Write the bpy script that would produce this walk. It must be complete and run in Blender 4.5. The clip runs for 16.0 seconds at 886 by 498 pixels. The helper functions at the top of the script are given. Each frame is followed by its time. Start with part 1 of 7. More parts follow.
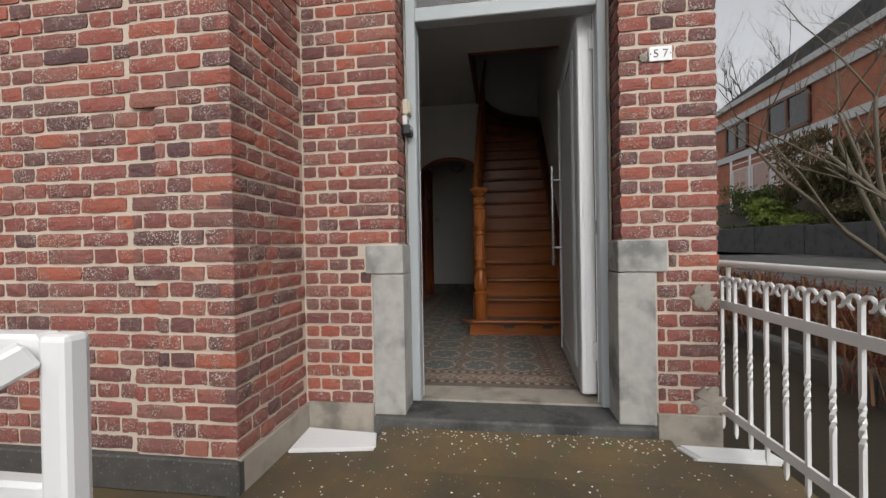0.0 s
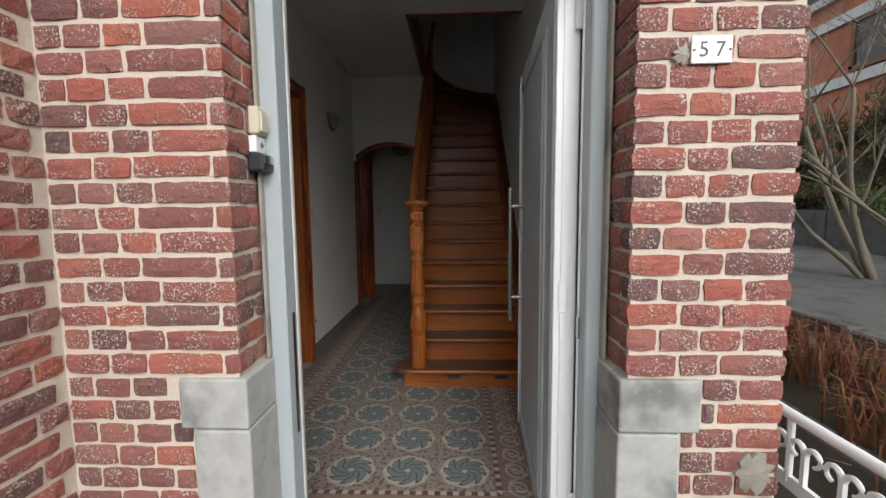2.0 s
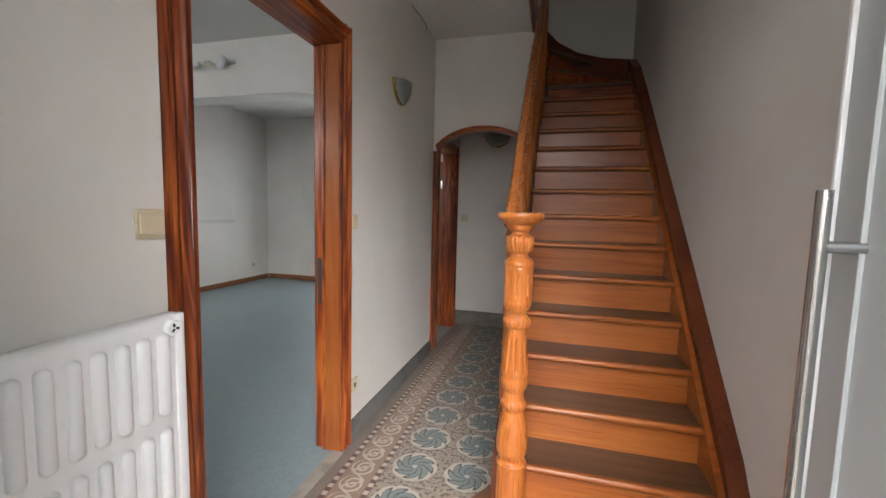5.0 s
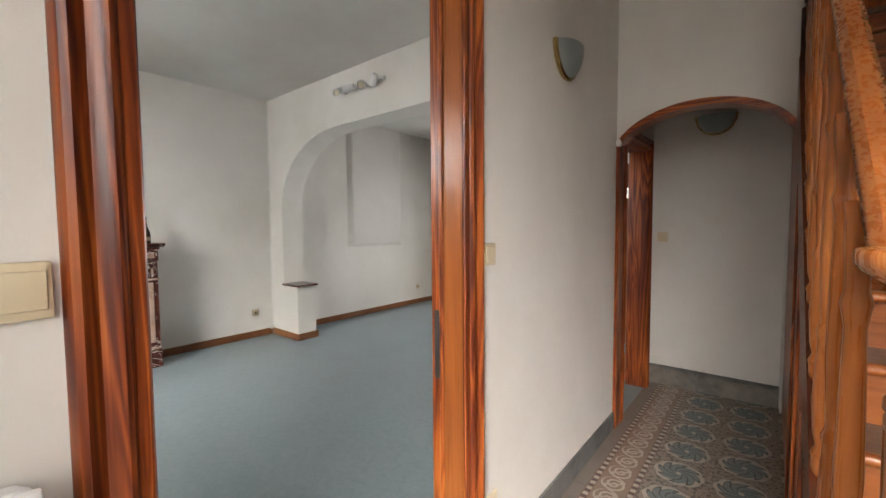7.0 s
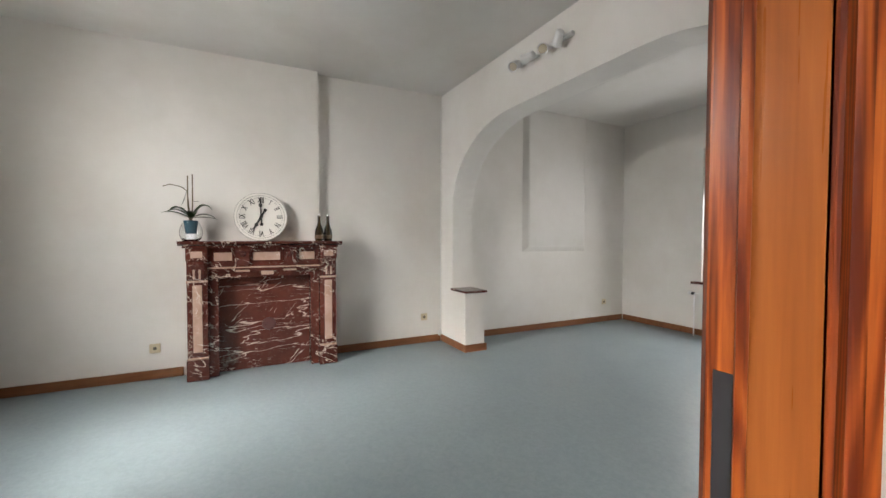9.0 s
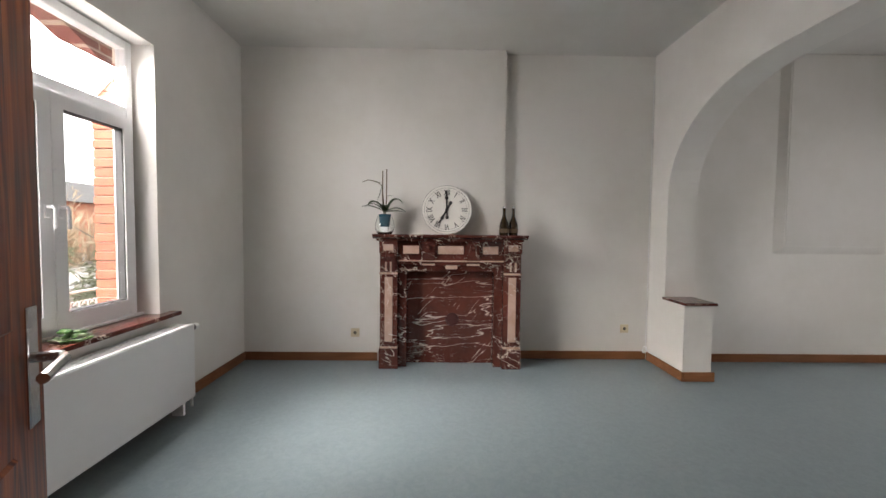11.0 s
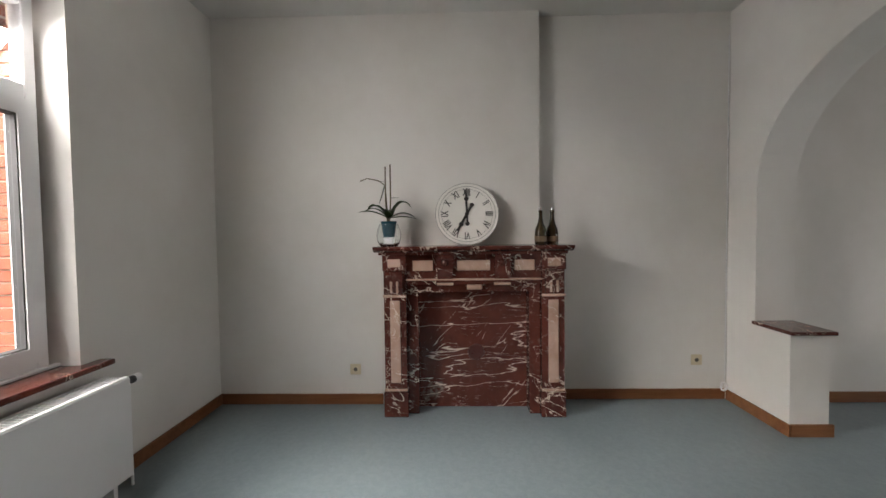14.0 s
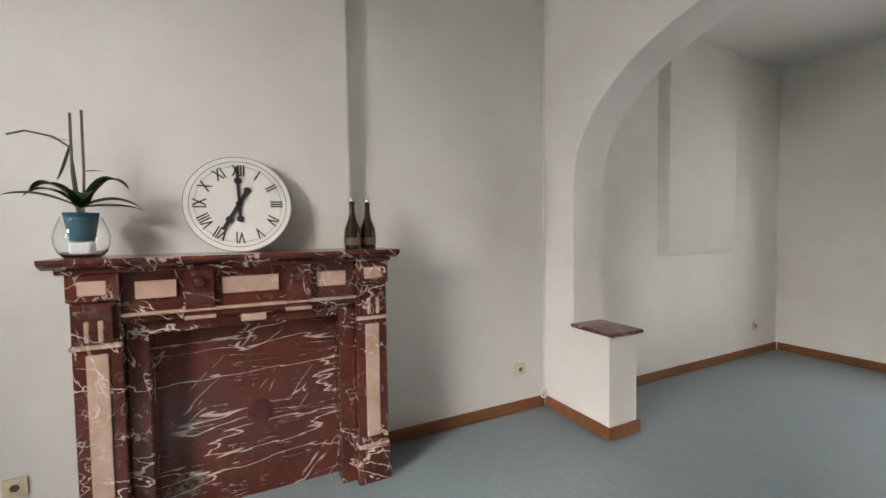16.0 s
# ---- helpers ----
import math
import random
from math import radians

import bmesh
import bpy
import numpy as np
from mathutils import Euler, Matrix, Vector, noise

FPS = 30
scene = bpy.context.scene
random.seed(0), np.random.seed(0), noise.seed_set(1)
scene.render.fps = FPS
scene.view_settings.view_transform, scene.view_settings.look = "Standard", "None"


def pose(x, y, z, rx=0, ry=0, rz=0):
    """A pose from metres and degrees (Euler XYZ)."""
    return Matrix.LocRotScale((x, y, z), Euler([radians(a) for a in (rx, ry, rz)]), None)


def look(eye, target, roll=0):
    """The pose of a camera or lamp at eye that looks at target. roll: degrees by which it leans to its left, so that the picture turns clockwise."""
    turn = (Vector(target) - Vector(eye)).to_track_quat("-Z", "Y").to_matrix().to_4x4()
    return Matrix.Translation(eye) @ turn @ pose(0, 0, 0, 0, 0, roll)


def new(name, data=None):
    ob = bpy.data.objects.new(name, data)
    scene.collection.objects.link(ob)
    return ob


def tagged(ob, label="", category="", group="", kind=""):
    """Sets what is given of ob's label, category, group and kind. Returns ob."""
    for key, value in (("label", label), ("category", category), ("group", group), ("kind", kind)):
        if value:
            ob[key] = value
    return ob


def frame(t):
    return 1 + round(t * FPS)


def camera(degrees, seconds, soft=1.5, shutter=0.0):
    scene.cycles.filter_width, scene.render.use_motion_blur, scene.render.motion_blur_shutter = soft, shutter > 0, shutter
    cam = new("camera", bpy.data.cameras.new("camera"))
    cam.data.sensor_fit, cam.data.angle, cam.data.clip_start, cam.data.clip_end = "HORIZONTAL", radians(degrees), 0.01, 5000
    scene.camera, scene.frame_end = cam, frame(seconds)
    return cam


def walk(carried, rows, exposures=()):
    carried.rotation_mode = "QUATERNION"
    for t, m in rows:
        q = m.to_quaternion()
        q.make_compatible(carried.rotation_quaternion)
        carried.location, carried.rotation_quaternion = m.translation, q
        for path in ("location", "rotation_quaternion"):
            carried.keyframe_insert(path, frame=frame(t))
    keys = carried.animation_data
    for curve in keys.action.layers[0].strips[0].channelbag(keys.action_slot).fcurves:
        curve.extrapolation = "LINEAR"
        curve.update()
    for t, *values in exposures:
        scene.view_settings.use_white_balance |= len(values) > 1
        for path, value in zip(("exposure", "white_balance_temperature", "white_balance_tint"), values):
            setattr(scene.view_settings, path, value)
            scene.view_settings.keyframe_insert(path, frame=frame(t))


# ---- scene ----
cam = camera(95.2, 16.0)
PATH = [
    (0, (0.151, -1.916, 0.811), (-0.13, 0.064, 0.798), -1.0),
    (0.5, (0.19, -1.663, 0.933), (0.013, 0.328, 0.854), -1.4),
    (1, (0.269, -1.441, 1.051), (0.156, 0.551, 0.917), -1.3),
    (1.5, (0.282, -1.249, 1.173), (0.195, 0.742, 1.007), -1.0),
    (2, (0.253, -1.036, 1.268), (0.181, 0.953, 1.08), -0.6),
    (2.5, (0.228, -0.798, 1.285), (0.17, 1.191, 1.08), 0.2),
    (3, (0.212, -0.525, 1.306), (0.149, 1.463, 1.097), 0.5),
    (5.5, (0.019, 0.512, 1.357), (-0.694, 2.373, 1.19), 1.0),
    (6, (-0.045, 0.726, 1.387), (-0.965, 2.494, 1.227), 0.35),
    (6.5, (-0.108, 0.957, 1.386), (-1.208, 2.622, 1.248), 0.0),
    (7, (-0.199, 1.136, 1.368), (-1.458, 2.686, 1.26), -0.4),
    (7.5, (-0.366, 1.263, 1.335), (-1.765, 2.69, 1.252), -0.3),
    (8, (-0.52, 1.35, 1.308), (-2.059, 2.625, 1.239), -0.2),
    (8.5, (-0.655, 1.448, 1.285), (-2.321, 2.552, 1.228), -0.1),
    (9, (-0.773, 1.596, 1.272), (-2.562, 2.488, 1.213), 0.1),
    (9.5, (-0.879, 1.637, 1.265), (-2.761, 2.311, 1.195), 0.3),
    (10, (-1.006, 1.665, 1.26), (-2.952, 2.119, 1.178), 0.4),
    (12.5, (-1.58, 1.694, 1.299), (-3.554, 1.384, 1.216), 0.6),
    (13, (-1.725, 1.675, 1.309), (-3.7, 1.372, 1.228), 0.3),
    (13.5, (-1.889, 1.648, 1.314), (-3.877, 1.45, 1.235), -0.2),
    (14, (-2.032, 1.669, 1.315), (-4.03, 1.616, 1.242), -0.7),
    (14.5, (-2.246, 1.693, 1.296), (-4.239, 1.843, 1.233), -0.7),
    (15, (-2.432, 1.714, 1.293), (-4.396, 2.091, 1.247), -0.8),
    (15.5, (-2.629, 1.758, 1.303), (-4.528, 2.382, 1.243), -0.9),
    (16, (-2.854, 1.781, 1.315), (-4.646, 2.665, 1.231), -0.8),
]
EXPOSURES = [(0, -1.5, 6500, 10), (1.0, -1.3, 6400, 8), (2.0, -1.0, 6300, 8), (3.0, -0.85, 6200, 7), (4.2, 0.35, 6400, 9), (5.5, 1.5, 6400, 10), (6.5, 1.62, 6700, 10), (7.0, 1.62, 6900, 11), (8.5, 1.72, 6900, 11), (10.0, 1.4, 6900, 14), (12.5, 0.95, 6900, 14), (13.5, 0.75, 6900, 13), (14.5, 1.15, 6900, 13), (15.0, 1.34, 6900, 13), (16.0, 1.52, 6900, 13)]
walk(cam, [(t, look(eye, target, roll)) for t, eye, target, roll in PATH], EXPOSURES)

# ---- world, sun, added sky-light lamps in window openings ----
world = bpy.data.worlds.new("overcast_sky")
scene.world = world
world.use_nodes = True
wn = world.node_tree
for n in list(wn.nodes):
    wn.nodes.remove(n)
sky = wn.nodes.new("ShaderNodeTexSky")
sky.sky_type = "NISHITA"
sky.sun_disc = False
sky.sun_elevation = radians(38)
sky.sun_rotation = radians(161)
sky.dust_density = 4.0
hs = wn.nodes.new("ShaderNodeHueSaturation")
hs.inputs["Saturation"].default_value = 0.12
bg = wn.nodes.new("ShaderNodeBackground")
bg.inputs["Strength"].default_value = 0.55
wo = wn.nodes.new("ShaderNodeOutputWorld")
wn.links.new(sky.outputs[0], hs.inputs["Color"])
wn.links.new(hs.outputs[0], bg.inputs["Color"])
wn.links.new(bg.outputs[0], wo.inputs["Surface"])

sun = new("sun", bpy.data.lights.new("sun", "SUN"))
sun.data.energy, sun.data.angle, sun.data.color = 0.5, radians(60), (1, 0.97, 0.93)
sun.matrix_world = look((0, 0, 8), (-0.9, 3.3, 0))


def sky_panel(name, at, target, w, h, watts):
    """The sky's light through a window, as a panel in its opening."""
    ob = new(name, bpy.data.lights.new(name, "AREA"))
    ob.data.shape, ob.data.size, ob.data.size_y, ob.data.energy = "RECTANGLE", w, h, watts
    ob.data.color = (0.97, 0.98, 1.0)
    ob.matrix_world = look(at, target)
    return ob


sky_panel("window_light_front", (-3.34, -0.39, 2.2), (-3.34, 1.1, 0.75), 1.05, 0.34, 14.5)
sky_panel("window_light_rear", (-3.32, 7.16, 1.3), (-3.32, 5.9, 0.8), 1.05, 1.1, 14.5)
sky_panel("transom_light", (0.16, 0.36, 2.32), (0.75, 2.5, 1.4), 0.84, 0.4, 1.8)


# ---- mesh helpers ----
W = {}


def thing(name, label, category, at=(0, 0, 0), rz=0.0, group="", kind=""):
    ob = new(name)
    ob.empty_display_size = 0.05
    W[ob] = pose(*at, 0, 0, rz)
    ob.matrix_basis = W[ob]
    return tagged(ob, label, category, group, kind)


def mesh_of(bm, name, material, smooth=False):
    me = bpy.data.meshes.new(name)
    bmesh.ops.recalc_face_normals(bm, faces=bm.faces)
    bm.to_mesh(me)
    bm.free()
    me.materials.append(material)
    if smooth:
        me.shade_smooth()
        if smooth != 2:
            me.set_sharp_from_angle(angle=radians(38))
    return me


def part(name, bm, material, parent=None, label="", smooth=False, category="", kind="", group=""):
    """Links a bmesh given in world places as one mesh object, under a thing or part if given."""
    me = mesh_of(bm, name, material, smooth)
    ob = new(name, me)
    if parent is not None:
        me.transform(W[parent].inverted())
        ob.parent = parent
        W[ob] = W[parent]
    else:
        W[ob] = Matrix()
    return tagged(ob, label, category, group, kind)


def box(bm, x0, x1, y0, y1, z0, z1, bev=0.0, seg=1, m=None):
    co = [(x, y, z) for z in (z0, z1) for y in (y0, y1) for x in (x0, x1)]
    vs = [bm.verts.new(c) for c in co]
    fs = [bm.faces.new([vs[i] for i in q]) for q in ((0, 1, 3, 2), (4, 6, 7, 5), (0, 4, 5, 1), (2, 3, 7, 6), (0, 2, 6, 4), (1, 5, 7, 3))]
    if bev > 0:
        es = list({e for f in fs for e in f.edges})
        r = bmesh.ops.bevel(bm, geom=es, offset=bev, segments=seg, affect="EDGES", profile=0.5)
        vs = list({v for f in r["faces"] for v in f.verts} | {v for v in vs if v.is_valid})
    if m is not None:
        bmesh.ops.transform(bm, matrix=m, verts=[v for v in vs if v.is_valid])
    return vs


def bx(*a, **k):
    bm = bmesh.new()
    box(bm, *a, **k)
    return bm


def lathe(bm, prof, at, seg=32, flute=None, axis=None):
    """Turns (z, r) pairs round a vertical line. flute(z, angle) gives a factor on r."""
    rings = []
    for z, r in prof:
        ring = []
        for i in range(seg):
            a = 2 * math.pi * i / seg
            k = flute(z, a) if flute else 1.0
            p = Vector((r * k * math.cos(a), r * k * math.sin(a), z))
            if axis is not None:
                p = axis @ p
            ring.append(bm.verts.new(p + Vector(at)))
        rings.append(ring)
    for a, b in zip(rings, rings[1:]):
        for i in range(seg):
            j = (i + 1) % seg
            bm.faces.new((a[i], a[j], b[j], b[i]))
    bm.faces.new(rings[0][::-1])
    bm.faces.new(rings[-1])


def tube(bm, pts, r, seg=8, taper=None):
    """A round bar along points. taper: radius at each point."""
    pts = [Vector(p) for p in pts]
    rings = []
    up = Vector((0.13, 0.21, 0.97)).normalized()
    for i, p in enumerate(pts):
        d = (pts[min(i + 1, len(pts) - 1)] - pts[max(i - 1, 0)]).normalized()
        u = d.cross(up)
        if u.length < 0.05:
            u = d.cross(Vector((1, 0, 0)))
        u.normalize()
        v = d.cross(u)
        rr = taper[i] if taper else r
        rings.append([bm.verts.new(p + rr * (math.cos(2 * math.pi * k / seg) * u + math.sin(2 * math.pi * k / seg) * v)) for k in range(seg)])
    for a, b in zip(rings, rings[1:]):
        for i in range(seg):
            j = (i + 1) % seg
            bm.faces.new((a[i], a[j], b[j], b[i]))
    bm.faces.new(rings[0][::-1])
    bm.faces.new(rings[-1])


def prism(bm, poly, axis, a, b):
    """Sweeps a polygon, given in the two other axes, from a to b along axis 'x', 'y' or 'z'."""
    def at(p, w):
        return {"x": (w, p[0], p[1]), "y": (p[0], w, p[1]), "z": (p[0], p[1], w)}[axis]
    lo = [bm.verts.new(at(p, a)) for p in poly]
    hi = [bm.verts.new(at(p, b)) for p in poly]
    bm.faces.new(lo)
    bm.faces.new(hi[::-1])
    n = len(poly)
    for i in range(n):
        j = (i + 1) % n
        bm.faces.new((lo[i], hi[i], hi[j], lo[j]))


def over_curve(bm, pts, top, axis_lo, axis_hi):
    """Fills from a curve of (x, z) points up to z = top, between y = axis_lo and axis_hi."""
    prism(bm, list(pts) + [(pts[-1][0], top), (pts[0][0], top)], "y", axis_lo, axis_hi)


# ---- node helpers ----
class Val:
    """A number or colour socket with arithmetic."""
    def __init__(self, nt, s):
        self.nt, self.s = nt, s

    def op(self, name, *others):
        n = self.nt.nodes.new("ShaderNodeMath")
        n.operation = name
        for i, o in enumerate((self, *others)):
            if isinstance(o, Val):
                self.nt.links.new(o.s, n.inputs[i])
            else:
                n.inputs[i].default_value = o
        return Val(self.nt, n.outputs[0])

    def __add__(self, o): return self.op("ADD", o)
    def __sub__(self, o): return self.op("SUBTRACT", o)
    def __mul__(self, o): return self.op("MULTIPLY", o)
    def __truediv__(self, o): return self.op("DIVIDE", o)
    def lt(self, o): return self.op("LESS_THAN", o)
    def gt(self, o): return self.op("GREATER_THAN", o)
    def step(self, a, b):
        """0 below a, 1 above b, smooth between."""
        n = self.nt.nodes.new("ShaderNodeMapRange")
        n.interpolation_type = "SMOOTHSTEP"
        self.nt.links.new(self.s, n.inputs["Value"])
        n.inputs["From Min"].default_value, n.inputs["From Max"].default_value = a, b
        return Val(self.nt, n.outputs[0])


class Mat:
    def __init__(self, name, rough=0.6, metal=0.0):
        self.m = bpy.data.materials.new(name)
        self.m.use_nodes = True
        self.nt = self.m.node_tree
        self.b = self.nt.nodes["Principled BSDF"]
        self.b.inputs["Roughness"].default_value = rough
        self.b.inputs["Metallic"].default_value = metal

    def coords(self, kind="Object", scale=(1, 1, 1), shift=None):
        if kind == "World":
            src = self.nt.nodes.new("ShaderNodeNewGeometry").outputs["Position"]
        else:
            src = self.nt.nodes.new("ShaderNodeTexCoord").outputs[kind]
        mp = self.nt.nodes.new("ShaderNodeMapping")
        mp.inputs["Scale"].default_value = scale
        self.nt.links.new(src, mp.inputs["Vector"])
        if shift is not None:
            cb = self.nt.nodes.new("ShaderNodeCombineXYZ")
            for i in range(3):
                self.nt.links.new((shift * (7.0 + 5 * i)).s, cb.inputs[i])
            self.nt.links.new(cb.outputs[0], mp.inputs["Location"])
        return mp.outputs[0]

    def xyz(self, vec):
        n = self.nt.nodes.new("ShaderNodeSeparateXYZ")
        self.nt.links.new(vec, n.inputs[0])
        return [Val(self.nt, o) for o in n.outputs]

    def noise(self, vec, scale, detail=4.0, rough=0.55, distort=0.0):
        n = self.nt.nodes.new("ShaderNodeTexNoise")
        n.inputs["Scale"].default_value, n.inputs["Detail"].default_value = scale, detail
        n.inputs["Roughness"].default_value, n.inputs["Distortion"].default_value = rough, distort
        self.nt.links.new(vec, n.inputs["Vector"])
        return Val(self.nt, n.outputs[0])

    def random(self):
        return Val(self.nt, self.nt.nodes.new("ShaderNodeObjectInfo").outputs["Random"])

    def mix(self, f, a, b):
        n = self.nt.nodes.new("ShaderNodeMix")
        n.data_type = "RGBA"
        for key, v in ((0, f), (6, a), (7, b)):
            if isinstance(v, Val):
                self.nt.links.new(v.s, n.inputs[key])
            else:
                n.inputs[key].default_value = v if key == 0 else (*v, 1)
        return Val(self.nt, n.outputs[2])

    def ramp(self, f, stops):
        n = self.nt.nodes.new("ShaderNodeValToRGB")
        e = n.color_ramp.elements
        while len(e) < len(stops):
            e.new(0.5)
        for k, (p, c) in zip(e, stops):
            k.position, k.color = p, (*c, 1)
        self.nt.links.new(f.s, n.inputs[0])
        return Val(self.nt, n.outputs[0])

    def set(self, key, v):
        if isinstance(v, Val):
            self.nt.links.new(v.s, self.b.inputs[key])
        else:
            self.b.inputs[key].default_value = v
        return self

    def color(self, v):
        return self.set("Base Color", v if isinstance(v, Val) else (*v, 1))

    def bump(self, h, dist=0.002, strength=0.5):
        n = self.nt.nodes.new("ShaderNodeBump")
        n.inputs["Strength"].default_value, n.inputs["Distance"].default_value = strength, dist
        self.nt.links.new(h.s, n.inputs["Height"])
        self.nt.links.new(n.outputs[0], self.b.inputs["Normal"])
        return self


def speckled(name, a, b, scale=6.0, rough=0.6, bump=0.001, fine=80.0, metal=0.0, kind="Object", rvar=0.1):
    """A plain surface: two tones in soft patches, fine grain in relief."""
    k = Mat(name, rough, metal)
    v = k.coords(kind)
    n1, n2 = k.noise(v, scale), k.noise(v, fine, 3)
    k.color(k.mix(n1 * 0.7 + n2 * 0.3, a, b))
    k.set("Roughness", (n2 - 0.5) * rvar + (n1 - 0.5) * rvar + rough)
    k.bump(n2 * 0.7 + n1, bump)
    return k.m


def wood(name, dark, mid, light, axis, rough=0.35, grain=1.0, flame=0.02):
    k = Mat(name, rough)
    s = [14.0 * grain] * 3
    s["xyz".index(axis)] = 0.9
    v = k.coords("Object", s)
    n1 = k.noise(v, 1.0, 5, 0.6, 1.2)
    s2 = [120.0] * 3
    s2["xyz".index(axis)] = 3.0
    s3 = [9.0] * 3
    s3["xyz".index(axis)] = 0.55
    n4 = (k.noise(k.coords("Object", s3), 1.0, 2.5, 0.5, 0.5) * 90.0).op("SINE")
    n2 = k.noise(k.coords("Object", s2), 1.0, 2)
    n3 = k.noise(k.coords("Object"), 1.6, 2)
    f = n1 * 0.7 + n2 * 0.2 + (n3 - 0.5) * 0.5 + n4 * flame + 0.02
    k.color(k.ramp(f, ((0.3, dark), (0.5, mid), (0.68, light))))
    k.set("Specular IOR Level", 0.35)
    k.set("Roughness", n2 * 0.16 + (rough - 0.08))
    k.bump(n1 * 0.3 + n2 * 0.5, 0.0012, 0.5)
    return k.m


# ---- materials ----
def brick_material():
    k = Mat("brick", 0.85)
    r = k.random()
    v = k.coords("Object", (1, 1, 1), r)
    n1, n2, n3, n4 = k.noise(v, 9.0, 5, 0.65), k.noise(v, 60.0, 4, 0.7), k.noise(v, 170.0, 2), k.noise(v, 24.0, 5, 0.7, 0.6)
    base = k.ramp(r, ((0.0, (0.19, 0.068, 0.058)), (0.18, (0.33, 0.095, 0.066)), (0.36, (0.26, 0.085, 0.07)), (0.5, (0.105, 0.056, 0.056)),
                      (0.62, (0.27, 0.12, 0.095)), (0.76, (0.39, 0.105, 0.06)), (0.88, (0.14, 0.07, 0.066)), (1.0, (0.29, 0.108, 0.083))))
    c = k.mix(n1.step(0.38, 0.72) * 0.55, base, (0.095, 0.05, 0.048))
    c = k.mix(n4.step(0.52, 0.7) * 0.4, c, (0.34, 0.125, 0.085))
    c = k.mix(n4.step(0.4, 0.28) * 0.5, c, (0.055, 0.036, 0.036))
    c = k.mix(n2.step(0.58, 0.75) * 0.3, c, (0.34, 0.2, 0.155))
    specks = n3.step(0.55, 0.62) * n1.step(0.42, 0.62) * 0.75
    c = k.mix(specks, c, (0.6, 0.53, 0.46))
    k.color(c)
    k.bump(n2 * 0.6 + n1 * 0.8 + n3 * 0.3 + n4, 0.009, 1.0)
    return k.m


def far_brick_material(name, a=(0.3, 0.09, 0.05), b=(0.17, 0.055, 0.042)):
    """Brickwork for walls that stay far off or out of view."""
    k = Mat(name, 0.85)
    v = k.coords("World")
    x, y, z = k.xyz(v)
    cb = k.nt.nodes.new("ShaderNodeCombineXYZ")
    k.nt.links.new((x + y).s, cb.inputs[0])
    k.nt.links.new(z.s, cb.inputs[1])
    t = k.nt.nodes.new("ShaderNodeTexBrick")
    t.inputs["Scale"].default_value = 1.0
    t.inputs["Brick Width"].default_value, t.inputs["Row Height"].default_value = 0.21, 0.06
    t.inputs["Mortar Size"].default_value = 0.006
    t.inputs["Color1"].default_value, t.inputs["Color2"].default_value = (*a, 1), (*b, 1)
    t.inputs["Mortar"].default_value = (0.42, 0.34, 0.27, 1)
    k.nt.links.new(cb.outputs[0], t.inputs["Vector"])
    n = k.noise(v, 3.0, 5)
    k.color(k.mix(n.step(0.4, 0.75) * 0.4, Val(k.nt, t.outputs[0]), (0.12, 0.06, 0.05)))
    k.bump(Val(k.nt, t.outputs[1]) * -1.0 + n * 0.3, 0.006)
    return k.m


def plaster(name, tone, rough=0.85):
    k = Mat(name, rough)
    v = k.coords("World")
    n0, n1, n2 = k.noise(v, 1.1, 3), k.noise(v, 14.0, 4), k.noise(v, 95.0, 3)
    d = tuple(c * f for c, f in zip(tone, (0.87, 0.86, 0.83)))
    k.color(k.mix(n0.step(0.35, 0.7) * 0.7 + (n1 - 0.5) * 0.4, tone, d))
    k.bump(n1 * 0.6 + n2 * 0.35, 0.0022, 0.55)
    return k.m


